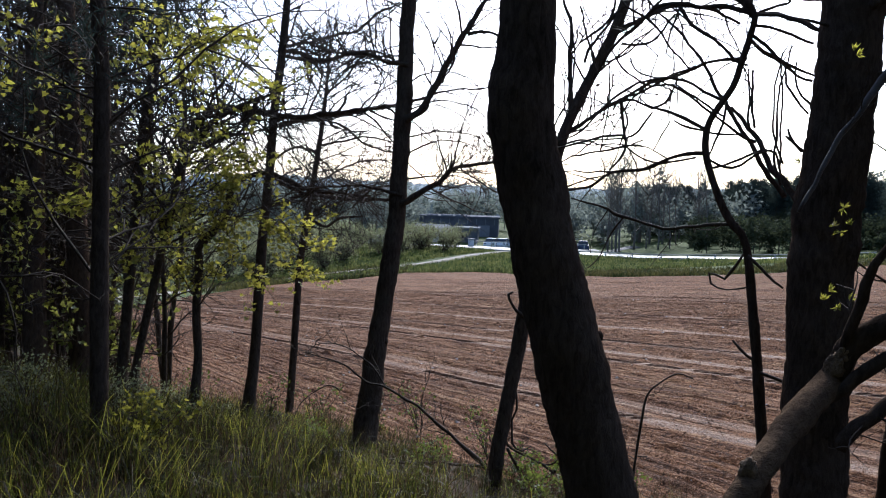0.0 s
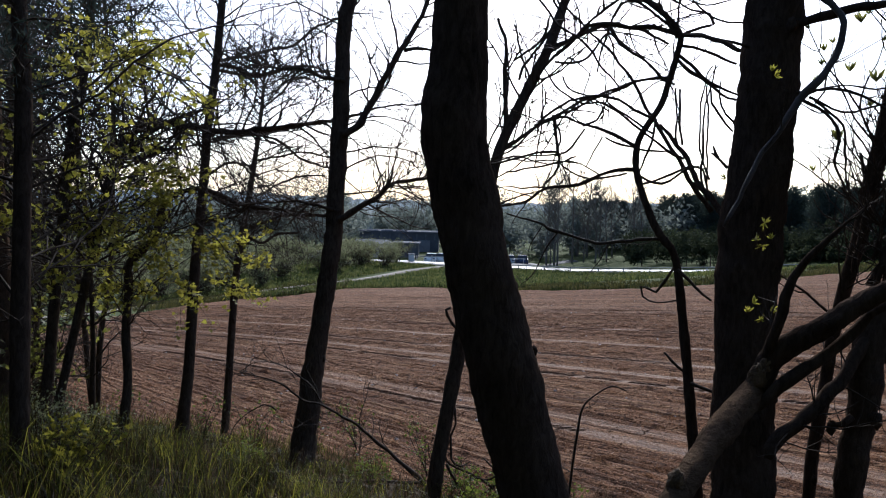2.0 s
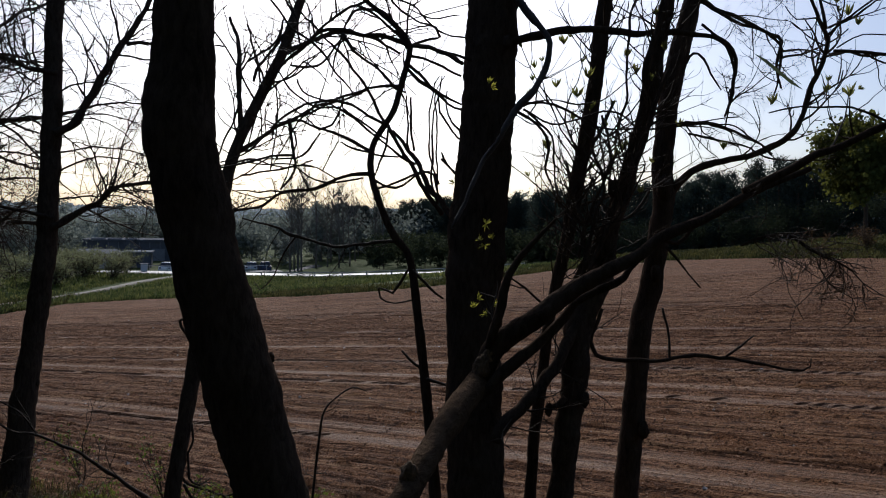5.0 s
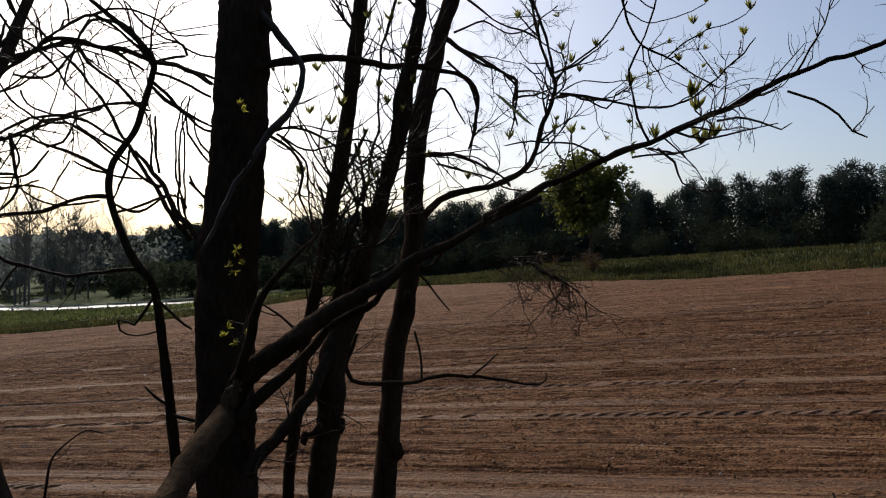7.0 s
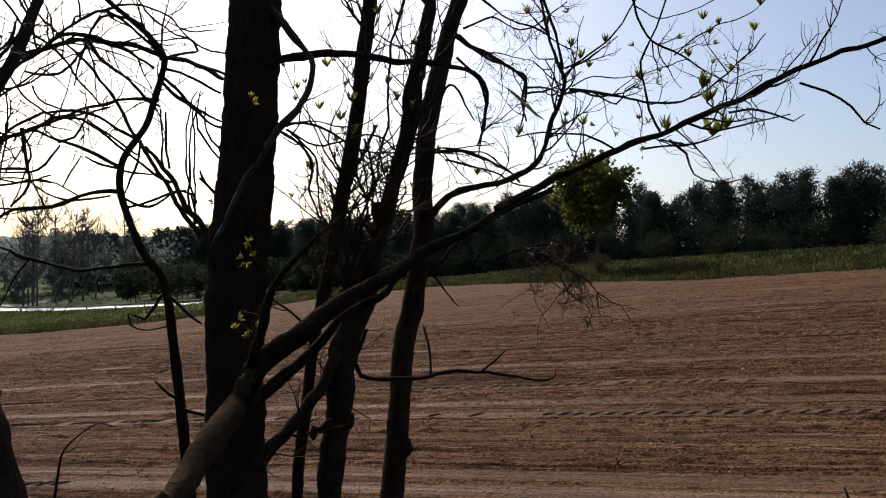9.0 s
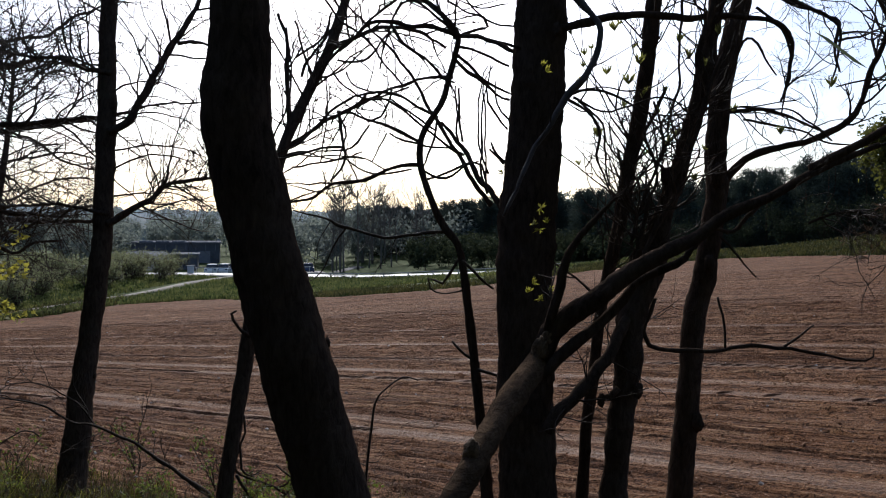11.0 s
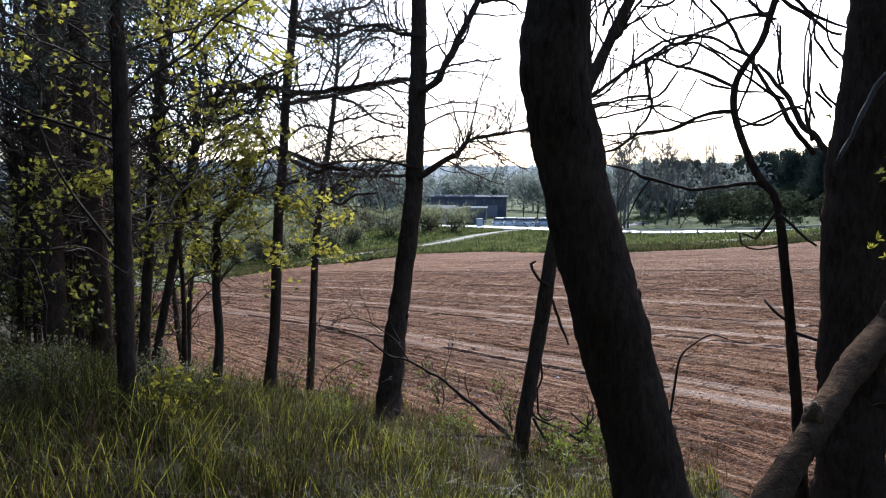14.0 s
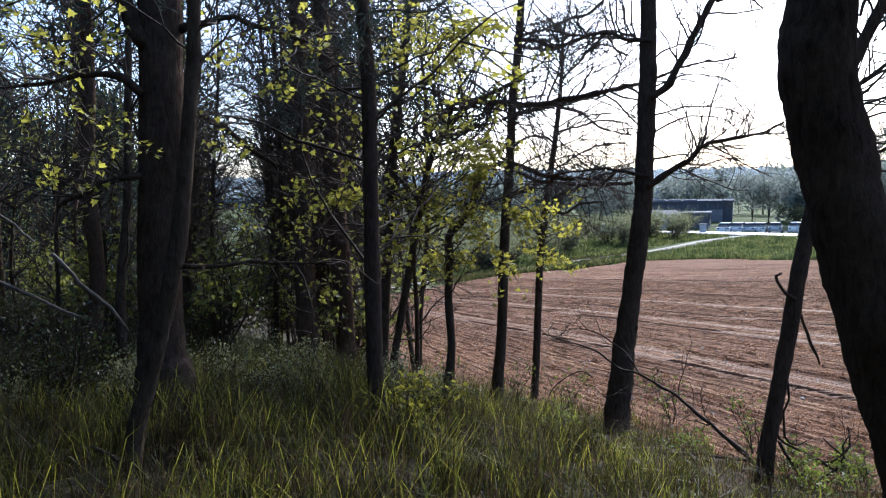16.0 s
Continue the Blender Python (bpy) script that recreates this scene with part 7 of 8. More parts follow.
def needle_sprays(t, seed, path_rows, lo_z, hi_z, count, reach):
    """Ragged sprays of pine needles on thin boughs."""
    rng = np.random.default_rng(seed)
    la, tw = Acc(), Acc()
    rows = [r for r in path_rows if lo_z < r[2] < hi_z]
    for _ in range(count):
        r = rows[int(rng.random() * len(rows))]
        a = rng.random() * 6.283
        bough = np.array(crooked(rng, r[:3], (math.cos(a), math.sin(a), 0.1), reach * (0.5 + 0.7 * rng.random()), 0.011, 7, 0.25, 0.0))
        tw.tube(bough[:, :3], bough[:, 3], 4, cap=False)
        twigs_on(tw, rng, bough, 5, 0.5, 0.006, 0, 0.3, 0.0, 0.3)
        for q in bough[3:]:
            for _ in range(4):
                c = q[:3] + rng.normal(size=3) * (0.14, 0.14, 0.08)
                for _ in range(9):
                    small_leaf(la, rng, c, rvec(rng) + (0, 0, 0.3), 0.1, 0.05)
    part("needle_foliage", la.mesh("needle_foliage", NEEDLE, False), t, "dark pine needles", "stuff")
    part("bough_growth", tw.mesh("bough_growth", TWIG), t, kind="stuff")


for t, p, s in ((wood_trunk_a, wood_trunk_a_p, 41), (wood_trunk_b, wood_trunk_b_p, 42), (wood_trunk_c, wood_trunk_c_p, 43)):
    needle_sprays(t, s, p, 2.4, 4.8, 12, 1.4)
needle_sprays(wood_stem_d, 44, wood_stem_d_p, 2.2, 4.5, 20, 1.2)


# ---- the wood behind ----
def wood_stem(seed, height, r, lean, conifer):
    """One plain wood tree at the origin: trunk, bare twigs, thin leafy crown."""
    rng = np.random.default_rng(seed)
    ob = thing("pine_tree" if conifer else "wood_tree", (0, 0, 0),
               "tall straight pine with dead lower branches in the wood" if conifer else "young broadleaf tree with thin fresh leaves in the wood", "tree", "trees of the wood")
    rows = [(0, 0, -0.2, r * 1.25), (0, 0, 0.25, r)]
    x = y = 0.0
    for i in range(1, 9):
        x += lean[0] * height / 8 + rng.normal() * 0.05
        y += lean[1] * height / 8 + rng.normal() * 0.05
        rows.append((x, y, height * i / 8, r * (1 - 0.75 * i / 8)))
    p = smooth_path(rows, 0.3)
    acc = Acc()
    acc.tube(p[:, :3], p[:, 3], 9, 0.1, seed)
    part("trunk", acc.mesh("trunk", BARK_PINE if conifer else BARK_GREY), ob)
    tips = twigs(ob, seed + 1, [(p, 44 if conifer else 30, 1.6, 0.014, 1, 0.3, 0.0 if conifer else 0.1, 0.14, 0.1 if conifer else 0)])
    la = Acc()
    if conifer:
        for _ in range(60):
            q = p[int(len(p) * (0.42 + 0.57 * rng.random()))][:3]
            c = q + rvec(rng) * (1.3, 1.3, 0.5) * rng.random()
            for _ in range(16):
                small_leaf(la, rng, c + rvec(rng) * 0.22, rvec(rng), 0.22, 0.1)
        part("needle_foliage", la.mesh("needle_foliage", NEEDLE, False), ob, kind="stuff")
    else:
        for q, d in tips:
            if rng.random() < 0.5:
                for _ in range(5):
                    maple_leaf(la, rng, q + rvec(rng) * 0.16, 0.03 + 0.03 * rng.random())
        part("foliage", la.mesh("foliage", LEAF_WOOD, False), ob, kind="stuff")
    return ob


def plant_wood():
    kinds = [wood_stem(201, 10, 0.11, (0.02, 0.01), True), wood_stem(202, 9, 0.08, (-0.03, 0.02), True),
             wood_stem(203, 6.5, 0.045, (0.06, 0.03), False), wood_stem(204, 5.0, 0.035, (-0.06, 0.05), False), wood_stem(205, 8, 0.06, (0.03, -0.02), False)]
    rng = np.random.default_rng(77)
    spots = []
    for _ in range(9000):
        if len(spots) >= 120:
            break
        ang, dist = rng.uniform(20, 100), rng.uniform(9, 34) if rng.random() < 0.7 else rng.uniform(8.5, 18)
        x, y = -dist * math.sin(radians(ang)), 0.5 + dist * math.cos(radians(ang))
        if line_side(x, y, BANK) < 0.8 or any((x - a) ** 2 + (y - b) ** 2 < 1.0 for a, b in spots):
            continue
        # leave the open look towards the field free
        if dist < 9.5 and ang < 40:
            continue
        if x > -5.8 and y > 4:
            continue
        spots.append((x, y))
    # the rim of the wood along the field
    edge = np.array([(-5.3, 13.6), (-6.3, 14.6), (-7.0, 15.8), (-8.3, 16.6), (-9.4, 18.4), (-10.6, 19.4), (-12, 21.4), (-13.4, 22.6), (-15, 24.6), (-17, 26.6), (-20, 30), (-24, 34), (-28, 38)])
    for ex, ey in edge:
        for _ in range(3):
            off = 0.5 + 5.5 * rng.random()
            x, y = ex - 0.78 * off + rng.normal() * 0.5, ey - 0.62 * off + rng.normal() * 0.5
            if line_side(x, y, BANK) > 0.3 and all((x - a) ** 2 + (y - b) ** 2 > 0.5 for a, b in spots) and not (x > -5.6 and y < 10):
                spots.append((x, y))
    # unseen trees added behind the camera, which close the wood and block sky light
    for _ in range(900):
        if len(spots) >= 270:
            break
        x, y = rng.uniform(-24, 16), rng.uniform(-22, 4)
        if line_side(x, y, BANK) > 2.0 and math.hypot(x - 0.3, y - 0.4) > 3.5 and not (y > -1.5 and x > -9) and all((x - a) ** 2 + (y - b) ** 2 > 1.2 for a, b in spots):
            spots.append((x, y))
    # a gap between the trunks where the sky shows
    spots = [q for q in spots if not 33.6 < math.degrees(math.atan2(-q[0], q[1] - 0.4)) < 37.8]
    for i, (x, y) in enumerate(spots):
        k = kinds[int(rng.random() * len(kinds))]
        m = pose(x, y, gz(x, y), 0, 0, rng.random() * 360)
        if i < len(kinds):
            kinds[i].matrix_basis = m
        else:
            copy_thing(k, m)


plant_wood()


def plant_thicket():
    """Thin bare stems crowded along the wood's edge."""
    kinds = []
    for seed, height, r in ((221, 5.5, 0.04), (222, 4.4, 0.03), (223, 6.5, 0.05)):
        rng = np.random.default_rng(seed)
        ob = thing("thicket_stem", (0, 0, 0), "thin bare stem crowded with twigs at the wood edge", "tree", "thicket stems")
        p = smooth_path(crooked(rng, (0, 0, -0.15), (rng.normal() * 0.15, rng.normal() * 0.15, 1), height, r, 8, 0.1, 0.1), 0.2)
        acc = Acc()
        acc.tube(p[:, :3], p[:, 3], 6, 0.1, seed)
        part("trunk", acc.mesh("trunk", BARK_GREY), ob)
        twigs(ob, seed + 1, [(p, 46, 1.1, 0.012, 2, 0.32, 0.03, 0.15, 0.1)])
        kinds.append(ob)
    rng = np.random.default_rng(78)
    n = 0
    while n < 70:
        x, y = rng.uniform(-17, -4.6), rng.uniform(8.5, 26)
        if n >= 64:
            turn, dist = radians(rng.uniform(20, 30)), rng.uniform(10.5, 15)
            x, y = -dist * math.sin(turn), 0.4 + dist * math.cos(turn)
        if not 0.3 < line_side(x, y, BANK) < 4 or (x > -5.6 and y < 9.5) or 33.6 < math.degrees(math.atan2(-x, y - 0.4)) < 37.8:
            continue
        m = pose(x, y, gz(x, y), 0, 0, rng.random() * 360)
        if n < 3:
            kinds[n].matrix_basis = m
        else:
            copy_thing(kinds[n % 3], m)
        n += 1


plant_thicket()


def shrub(seed, height, width, mat, n_stems=14, leaves=900, leaf=0.05, lobed=False, name="shrub", label="leafy shrub", group="shrubs"):
    rng = np.random.default_rng(seed)
    ob = thing(name, (0, 0, 0), label, "shrub", group)
    acc, la, tips = Acc(), Acc(), []
    for _ in range(n_stems):
        d = np.array((rng.normal() * 0.45 * width / height, rng.normal() * 0.45 * width / height, 1))
        rows = np.array(crooked(rng, (rng.normal() * 0.05 * width, rng.normal() * 0.05 * width, -0.05), d, height * (0.6 + 0.5 * rng.random()), 0.012 * height, 7, 0.2, 0.05))
        acc.tube(rows[:, :3], rows[:, 3], 4, cap=False)
        twigs_on(acc, rng, rows, 7, height * 0.35, 0.006 * height, 1, 0.3, 0.1, 0.2, 0, tips)
    part("stem_growth", acc.mesh("stem_growth", TWIG), ob, kind="stuff")
    for _ in range(leaves):
        p, d = tips[int(rng.random() * len(tips))]
        q = p + rvec(rng) * height * 0.07
        if lobed:
            maple_leaf(la, rng, q, leaf * (0.6 + 0.7 * rng.random()))
        else:
            small_leaf(la, rng, q, d + rvec(rng) * np.linalg.norm(d), leaf * (0.7 + 0.6 * rng.random()), 0.35)
    part("foliage", la.mesh("foliage", mat, False), ob, kind="stuff")
    return ob


def place_shrubs():
    near = shrub(301, 0.56, 0.62, LEAF_SEEDLING, 12, 460, 0.045, True, "seedling_bush", "low bright green maple seedling bush in the grass", "low bushes")
    near.matrix_basis = pose(BUSH[0], BUSH[1], gz(*BUSH), 0, 0, 20)
    bramble = shrub(302, 0.55, 1.2, SHRUB, 16, 900, 0.032, False, "bramble", "low dark bramble at the foot of the trees", "low bushes")
    rng = np.random.default_rng(31)
    first = True
    for x, y in ((-4.0, 6.6), (-3.6, 7.7), (-4.8, 5.8), (-5.4, 6.3), (-3.3, 8.9), (-6.0, 5.2), (-4.6, 7.6), (-5.6, 8.2), (-6.3, 7.2), (-5.0, 6.6), (-7.2, 8.4), (-6.8, 9.6), (-8.2, 7.0), (-4.4, 9.3), (-8.8, 9.0), (-9.5, 6.0), (-7.4, 5.4), (-10.5, 8.0), (-6.0, 10.6), (-11.5, 6.2), (-9.8, 11)):
        m = pose(x, y, gz(x, y), 0, 0, rng.random() * 360)
        if first:
            bramble.matrix_basis, first = m, False
        else:
            copy_thing(bramble, m)
    cover = shrub(305, 1.0, 1.5, LEAF_UNDER, 20, 1300, 0.04, False, "undergrowth_bush", "knee-high dark leafy undergrowth in the wood", "undergrowth")
    spots, under_rng = [], np.random.default_rng(34)
    while len(spots) < 75:
        ang, dist = radians(under_rng.uniform(38, 100)), under_rng.uniform(7.5, 24)
        x, y = -dist * math.sin(ang), 0.5 + dist * math.cos(ang)
        if line_side(x, y, BANK) > 1.2:
            spots.append((x, y))
    for i, (x, y) in enumerate(spots):
        m = pose(x, y, gz(x, y), 0, 0, under_rng.random() * 360)
        if i:
            copy_thing(cover, m)
        else:
            cover.matrix_basis = m
    sap = shrub(303, 1.9, 1.3, LEAF_WOOD, 6, 420, 0.085, True, "young_maple", "young maple bush with yellow-green leaves among the trunks", "young maples")
    first = True
    for x, y in ((-5.2, 10.2), (-7.3, 11.2), (-8.4, 8.6), (-10.2, 10.4), (-11.6, 8.4), (-6.6, 9.0), (-9.2, 12.6), (-12.6, 11.6), (-13.8, 8.8), (-14, 13), (-11, 15), (-8.2, 6.2), (-16, 10.5), (-12, 4.5), (-17, 15), (-19, 12), (-15, 18)):
        m = pose(x, y, gz(x, y), 0, 0, rng.random() * 360)
        if first:
            sap.matrix_basis, first = m, False
        else:
            copy_thing(sap, m)
    withered = shrub(306, 1.2, 1.5, DRY_LEAF, 14, 900, 0.09, False, "withered_bush", "brown withered bush at the foot of the lone tree", "")
    withered.matrix_basis = pose(35.7, 33.2, gz(35.7, 33.2))
    extra = []
    way = np.array([(0.4, 99), (-3.4, 91), (-7.2, 82), (-10.2, 77.4), (-14.8, 71.7), (-17.9, 66), (-19.7, 60), (-21, 50), (-24, 42)])
    while len(extra) < 60:
        x, y = rng.uniform(-52, -6), rng.uniform(48, 106)
        if float(line_side(np.array([x]), np.array([y]), way)[0]) > 2.4:
            extra.append((x, y))
    hedge = shrub(304, 3.0, 3.6, SHRUB, 20, 2200, 0.15, False, "hedge_bush", "grey-green bush in the rough beyond the path", "bushes by the path")
    first = True
    for x, y in ((-21, 73), (-17, 80), (-24, 78), (-27, 70), (-20, 86), (-14, 88), (-26, 86), (-31, 76), (-30, 64), (-34, 70), (-12, 94), (-18, 94), (-25, 95), (-33, 84), (-38, 78), (-26.5, 58), (-32, 52), (-37, 60), (-30, 45), (-24, 66), (-36, 92), (-42, 86), (-40, 66), (-44, 74), *extra):
        m = pose(x, y, gz(x, y), 0, 0, rng.random() * 360)
        if first:
            hedge.matrix_basis, first = m, False
        else:
            copy_thing(hedge, m)


place_shrubs()


def weeds():
    """Yellow-green weeds at the foot of the slanting tree and along the bank edge."""
    rng = np.random.default_rng(33)
    weed = shrub(311, 0.36, 0.5, LEAF_GREEN, 9, 300, 0.035, False, "weed", "small yellow-green flowering weed on the bank edge", "weeds")
    stalk = shrub(312, 0.6, 0.35, LEAF_GREEN, 6, 120, 0.04, False, "weed", "upright thin leafy weed at the field edge", "weeds")
    for k, x, y in ((weed, 0.95, 8.2), (stalk, -0.75, 10.3), (weed, 0.6, 7.75), (weed, 1.1, 7.9), (weed, 0.75, 7.4), (stalk, -1.3, 10.1), (weed, 0.45, 8.3), (stalk, 0.2, 8.9), (stalk, -2.2, 10.6), (weed, -1.9, 9.2), (stalk, -3.0, 10.9), (weed, -2.8, 7.0), (weed, -0.4, 8.6), (stalk, -3.7, 9.9), (weed, 1.35, 7.2)):
        m = pose(x, y, gz(x, y), 0, 0, rng.random() * 360)
        if k in (weed, stalk) and k.name not in used_weeds:
            k.matrix_basis = m
            used_weeds.add(k.name)
        else:
            copy_thing(k, m)


used_weeds = set()
weeds()


# ---- grass ----
def grass(name, seed, count, pick, h_lo, h_hi, width, material, label):
    rng = np.random.default_rng(seed)
    V, F = [], []
    xy = pick(rng, count)
    zz = ground_z(xy[:, 0], xy[:, 1])
    low = np.where(name == "bank_grass", 0.45 + 0.55 * ease(0.2, 2.4, line_side(xy[:, 0], xy[:, 1], BANK)), np.where((name == "verge_grass") & (xy[:, 0] < 6), np.where(xy[:, 0] < -9, 1.3, 0.5), 1.0))
    for (x, y), z, lo_f in zip(xy, zz, low):
        h = h_lo + (h_hi - h_lo) * rng.random() ** 1.5 * (0.65 + 0.5 * math.sin(x * 1.7 + 2 * math.sin(y * 1.1)) ** 2)
        h *= lo_f
        a, lean = rng.random() * 6.283, rng.uniform(0.1, 1.05) * h
        ca, sa = math.cos(a), math.sin(a)
        b = rng.random() * 6.283
        wx, wy = math.cos(b) * width * 0.5, math.sin(b) * width * 0.5
        k = len(V)
        V += [(x - wx, y - wy, z - 0.03), (x + wx, y + wy, z - 0.03)]
        # the blade bows over towards its tip
        for f, up, out in ((0.95, 0.45, 0.16), (0.75, 0.8, 0.48)):
            V += [(x + ca * lean * out - wx * f, y + sa * lean * out - wy * f, z + h * up), (x + ca * lean * out + wx * f, y + sa * lean * out + wy * f, z + h * up)]
        V.append((x + ca * lean, y + sa * lean, z + h * (1.0 - 0.32 * lean / h)))
        F += [(k, k + 1, k + 3, k + 2), (k + 2, k + 3, k + 5, k + 4), (k + 4, k + 5, k + 6)]
    me = bpy.data.meshes.new(name)
    me.from_pydata(V, [], F)
    me.materials.append(material)
    return tagged(new(name, me), label, "grass", kind="stuff")


def on_bank(rng, count, near=0.6, far=13.0, clump=0.18):
    out = np.zeros((0, 2))
    while len(out) < count:
        ang, dist = np.radians(np.where(rng.random(6000) < 0.8, rng.uniform(-15, 78, 6000), rng.uniform(78, 190, 6000))), near + (far - near) * rng.random(6000) ** 1.1
        x, y = 0.2 - dist * np.sin(ang), 0.5 + dist * np.cos(ang)
        dens = 0.52 + 0.6 * np.sin(x * 3.1 + 1.7 * np.sin(y * 2.3)) * np.sin(y * 2.7 + 1.3 * np.sin(x * 1.9))
        # trodden, nearly bare spots at the foot of the crooked stem and below the branch
        bare = (np.hypot(x + 3.25, y - 3.75) < 0.55) | (np.hypot(x + 1.35, y - 4.2) < 0.3)
        ok = (line_side(x, y, BANK) > -0.25 + 0.3 * rng.random(6000)) & (rng.random(6000) < dens * np.where(bare, 0.12, 1))
        tuft = np.stack([x[ok], y[ok]], -1)
        tuft = np.repeat(tuft, 5, 0) + rng.normal(size=(len(tuft) * 5, 2)) * 0.035
        out = np.vstack([out, tuft])
    return out[:count]


def on_verge(rng, count):
    """The rough grass along the far and right-hand sides of the field, and by the road."""
    out = np.zeros((0, 2))
    while len(out) < count:
        x, y = rng.uniform(-30, 66, 8000), rng.uniform(-10, 98, 8000)
        d = -line_side(x, y, FAR_EDGE[2:-2])
        ok = (~inside(x, y, FIELD)) & (np.abs(d) < np.where(x > 28, 26, 9) * rng.random(8000) ** 1.5 + 0.3) & (line_side(x, y, BANK) < -3)
        out = np.vstack([out, np.stack([x[ok], y[ok]], -1)])
    return out[:count]


grass("bank_grass", 401, 90000, on_bank, 0.06, 0.6, 0.006, BLADE, "long fresh green grass on the shaded bank")
grass("short_grass", 405, 60000, on_bank, 0.03, 0.2, 0.008, UNDER_BLADE, "short mixed green and withered undergrowth on the bank")
grass("dry_grass", 402, 34000, on_bank, 0.06, 0.5, 0.0042, STRAW, "dry straw-coloured grass stalks among the green")
def litter_leaves():
    """Dry leaves lying in the grass of the bank."""
    rng = np.random.default_rng(406)
    acc = Acc()
    for x, y in on_bank(rng, 11000, 0.6, 11.0):
        maple_leaf(acc, rng, (x, y, gz(x, y) + 0.015 + 0.05 * rng.random()), 0.03 + 0.035 * rng.random(), np.array((0, 0, 1.6)))
    return tagged(new("dry_leaves", acc.mesh("dry_leaves", DRY_LEAF, False)), "withered brown leaves scattered in the grass", "leaves", kind="stuff")


litter_leaves()


def on_meadow(rng, count):
    """The open meadow between the field, the path and the road."""
    x, y = rng.uniform(-24, 34, count * 3), rng.uniform(60, 106, count * 3)
    road_y = np.interp(x, [-24, -6, 5, 15, 24, 32], [109, 104, 99.5, 96, 90, 84])
    way_x = np.interp(y, [60, 66, 71.7, 77.4, 82, 91, 99], [-19.7, -17.9, -14.8, -10.2, -7.2, -3.4, 0.4])
    ok = (~inside(x, y, FIELD)) & (y < road_y - 2.6) & (np.abs(x - way_x) > 1.6)
    return np.stack([x[ok], y[ok]], -1)[:count]


grass("meadow_grass", 404, 60000, on_meadow, 0.12, 0.5, 0.09, MEADOW, "fresh green meadow grass below the road")
grass("verge_grass", 403, 120000, on_verge, 0.08, 0.34, 0.05, VERGE, "rough green grass along the far edge of the field")


# ---- road side, houses and cars ----
def box_part(name, lo, hi, mat, parent, label="", bevel=0.0):
    bm = bmesh.new()
    bmesh.ops.create_cube(bm, size=1.0)
    for v in bm.verts:
        v.co = [lo[i] + (v.co[i] + 0.5) * (hi[i] - lo[i]) for i in range(3)]
    if bevel:
        bmesh.ops.bevel(bm, geom=bm.edges[:], offset=bevel, segments=2, affect="EDGES")
    me = bpy.data.meshes.new(name)
    bm.to_mesh(me)
    bm.free()
    me.materials.append(mat)
    return part(name, me, parent, label)


def prism_roof(name, x0, x1, y0, y1, z0, z1, over, mat, parent):
    acc = Acc()
    ym = (y0 + y1) / 2
    a, b, c, d = x0 - over, x1 + over, y0 - over, y1 + over
    acc.add([(a, c, z0), (b, c, z0), (b, d, z0), (a, d, z0), (a + 1.5, ym, z1), (b - 1.5, ym, z1),
             (a, c, z0 - 0.15), (b, c, z0 - 0.15), (b, d, z0 - 0.15), (a, d, z0 - 0.15)],
            [(0, 1, 5, 4), (1, 2, 5), (2, 3, 4, 5), (3, 0, 4), (6, 7, 1, 0), (7, 8, 2, 1), (8, 9, 3, 2), (9, 6, 0, 3), (9, 8, 7, 6)])
    return part(name, acc.mesh(name, mat, False), parent)


def window(parent, x, y, z, w, h):
    fr = box_part("window", (x - w / 2, y - 0.06, z), (x + w / 2, y + 0.02, z + h), ROOF_GREY, parent)
    box_part("pane", (x - w / 2 + 0.08, y - 0.075, z + 0.08), (x + w / 2 - 0.08, y - 0.05, z + h - 0.08), GLASS_DARK, fr)


def hall():
    x0, x1, y0, y1, z = -15.5, -1.4, 138, 152, -5.6
    ob = thing("industrial_hall", (x0, y0, z), "long dark flat-roofed hall with roof lights behind the road", "building")
    box_part("wall", (x0, y0, z), (x1, y1, z + 4.0), WALL_DARK, ob)
    box_part("roof", (x0 - 0.3, y0 - 0.3, z + 4.003), (x1 + 0.3, y1 + 0.3, z + 4.3), WALL_DARK, ob)
    for i in range(3):
        box_part("roof_light", (x0 + 1.2 + i * 2.6, y0 + 0.5, z + 4.303), (x0 + 3.3 + i * 2.6, y0 + 2.5, z + 4.5), ROOF_GREY, ob)
    for i in range(4):
        window(ob, x0 + 2 + i * 2.4, y0, z + 1.4, 1.2, 1.0)
    box_part("door", (x0 + 10.6, y0 - 0.08, z), (x0 + 12.6, y0 - 0.003, z + 2.8), ROOF_GREY, ob)
    for i in range(9):
        box_part("wall_rib", (x0 + 0.6 + i * 1.6, y0 - 0.05, z + 2.9), (x0 + 0.7 + i * 1.6, y0 - 0.003, z + 3.9), ROOF_GREY, ob)


def low_house():
    x0, x1, y0, y1, z = -15.6, -8.6, 124, 131, -5.4
    ob = thing("house", (x0, y0, z), "low pale house with a grey pitched roof by the road", "house")
    box_part("wall", (x0, y0, z), (x1, y1, z + 1.9), WALL_PALE, ob)
    prism_roof("roof", x0, x1, y0, y1, z + 1.903, z + 2.9, 0.5, ROOF_GREY, ob)
    for x in (-14.2, -11.6):
        window(ob, x, y0, z + 0.7, 1.1, 0.9)
    box_part("door", (-10.2, y0 - 0.06, z), (-9.2, y0 - 0.003, z + 1.85), WALL_DARK, ob)
    b = thing("annexe", (-8.4, 125, z), "dark flat-roofed annexe beside the pale house", "building")
    box_part("wall", (-8.4, 125, z), (-4.5, 131, z + 2.4), WALL_DARK, b)
    box_part("roof", (-8.6, 124.8, z + 2.403), (-4.3, 131.2, z + 2.6), ROOF_GREY, b)
    window(b, -7.2, 125, z + 0.8, 1.2, 1.1)


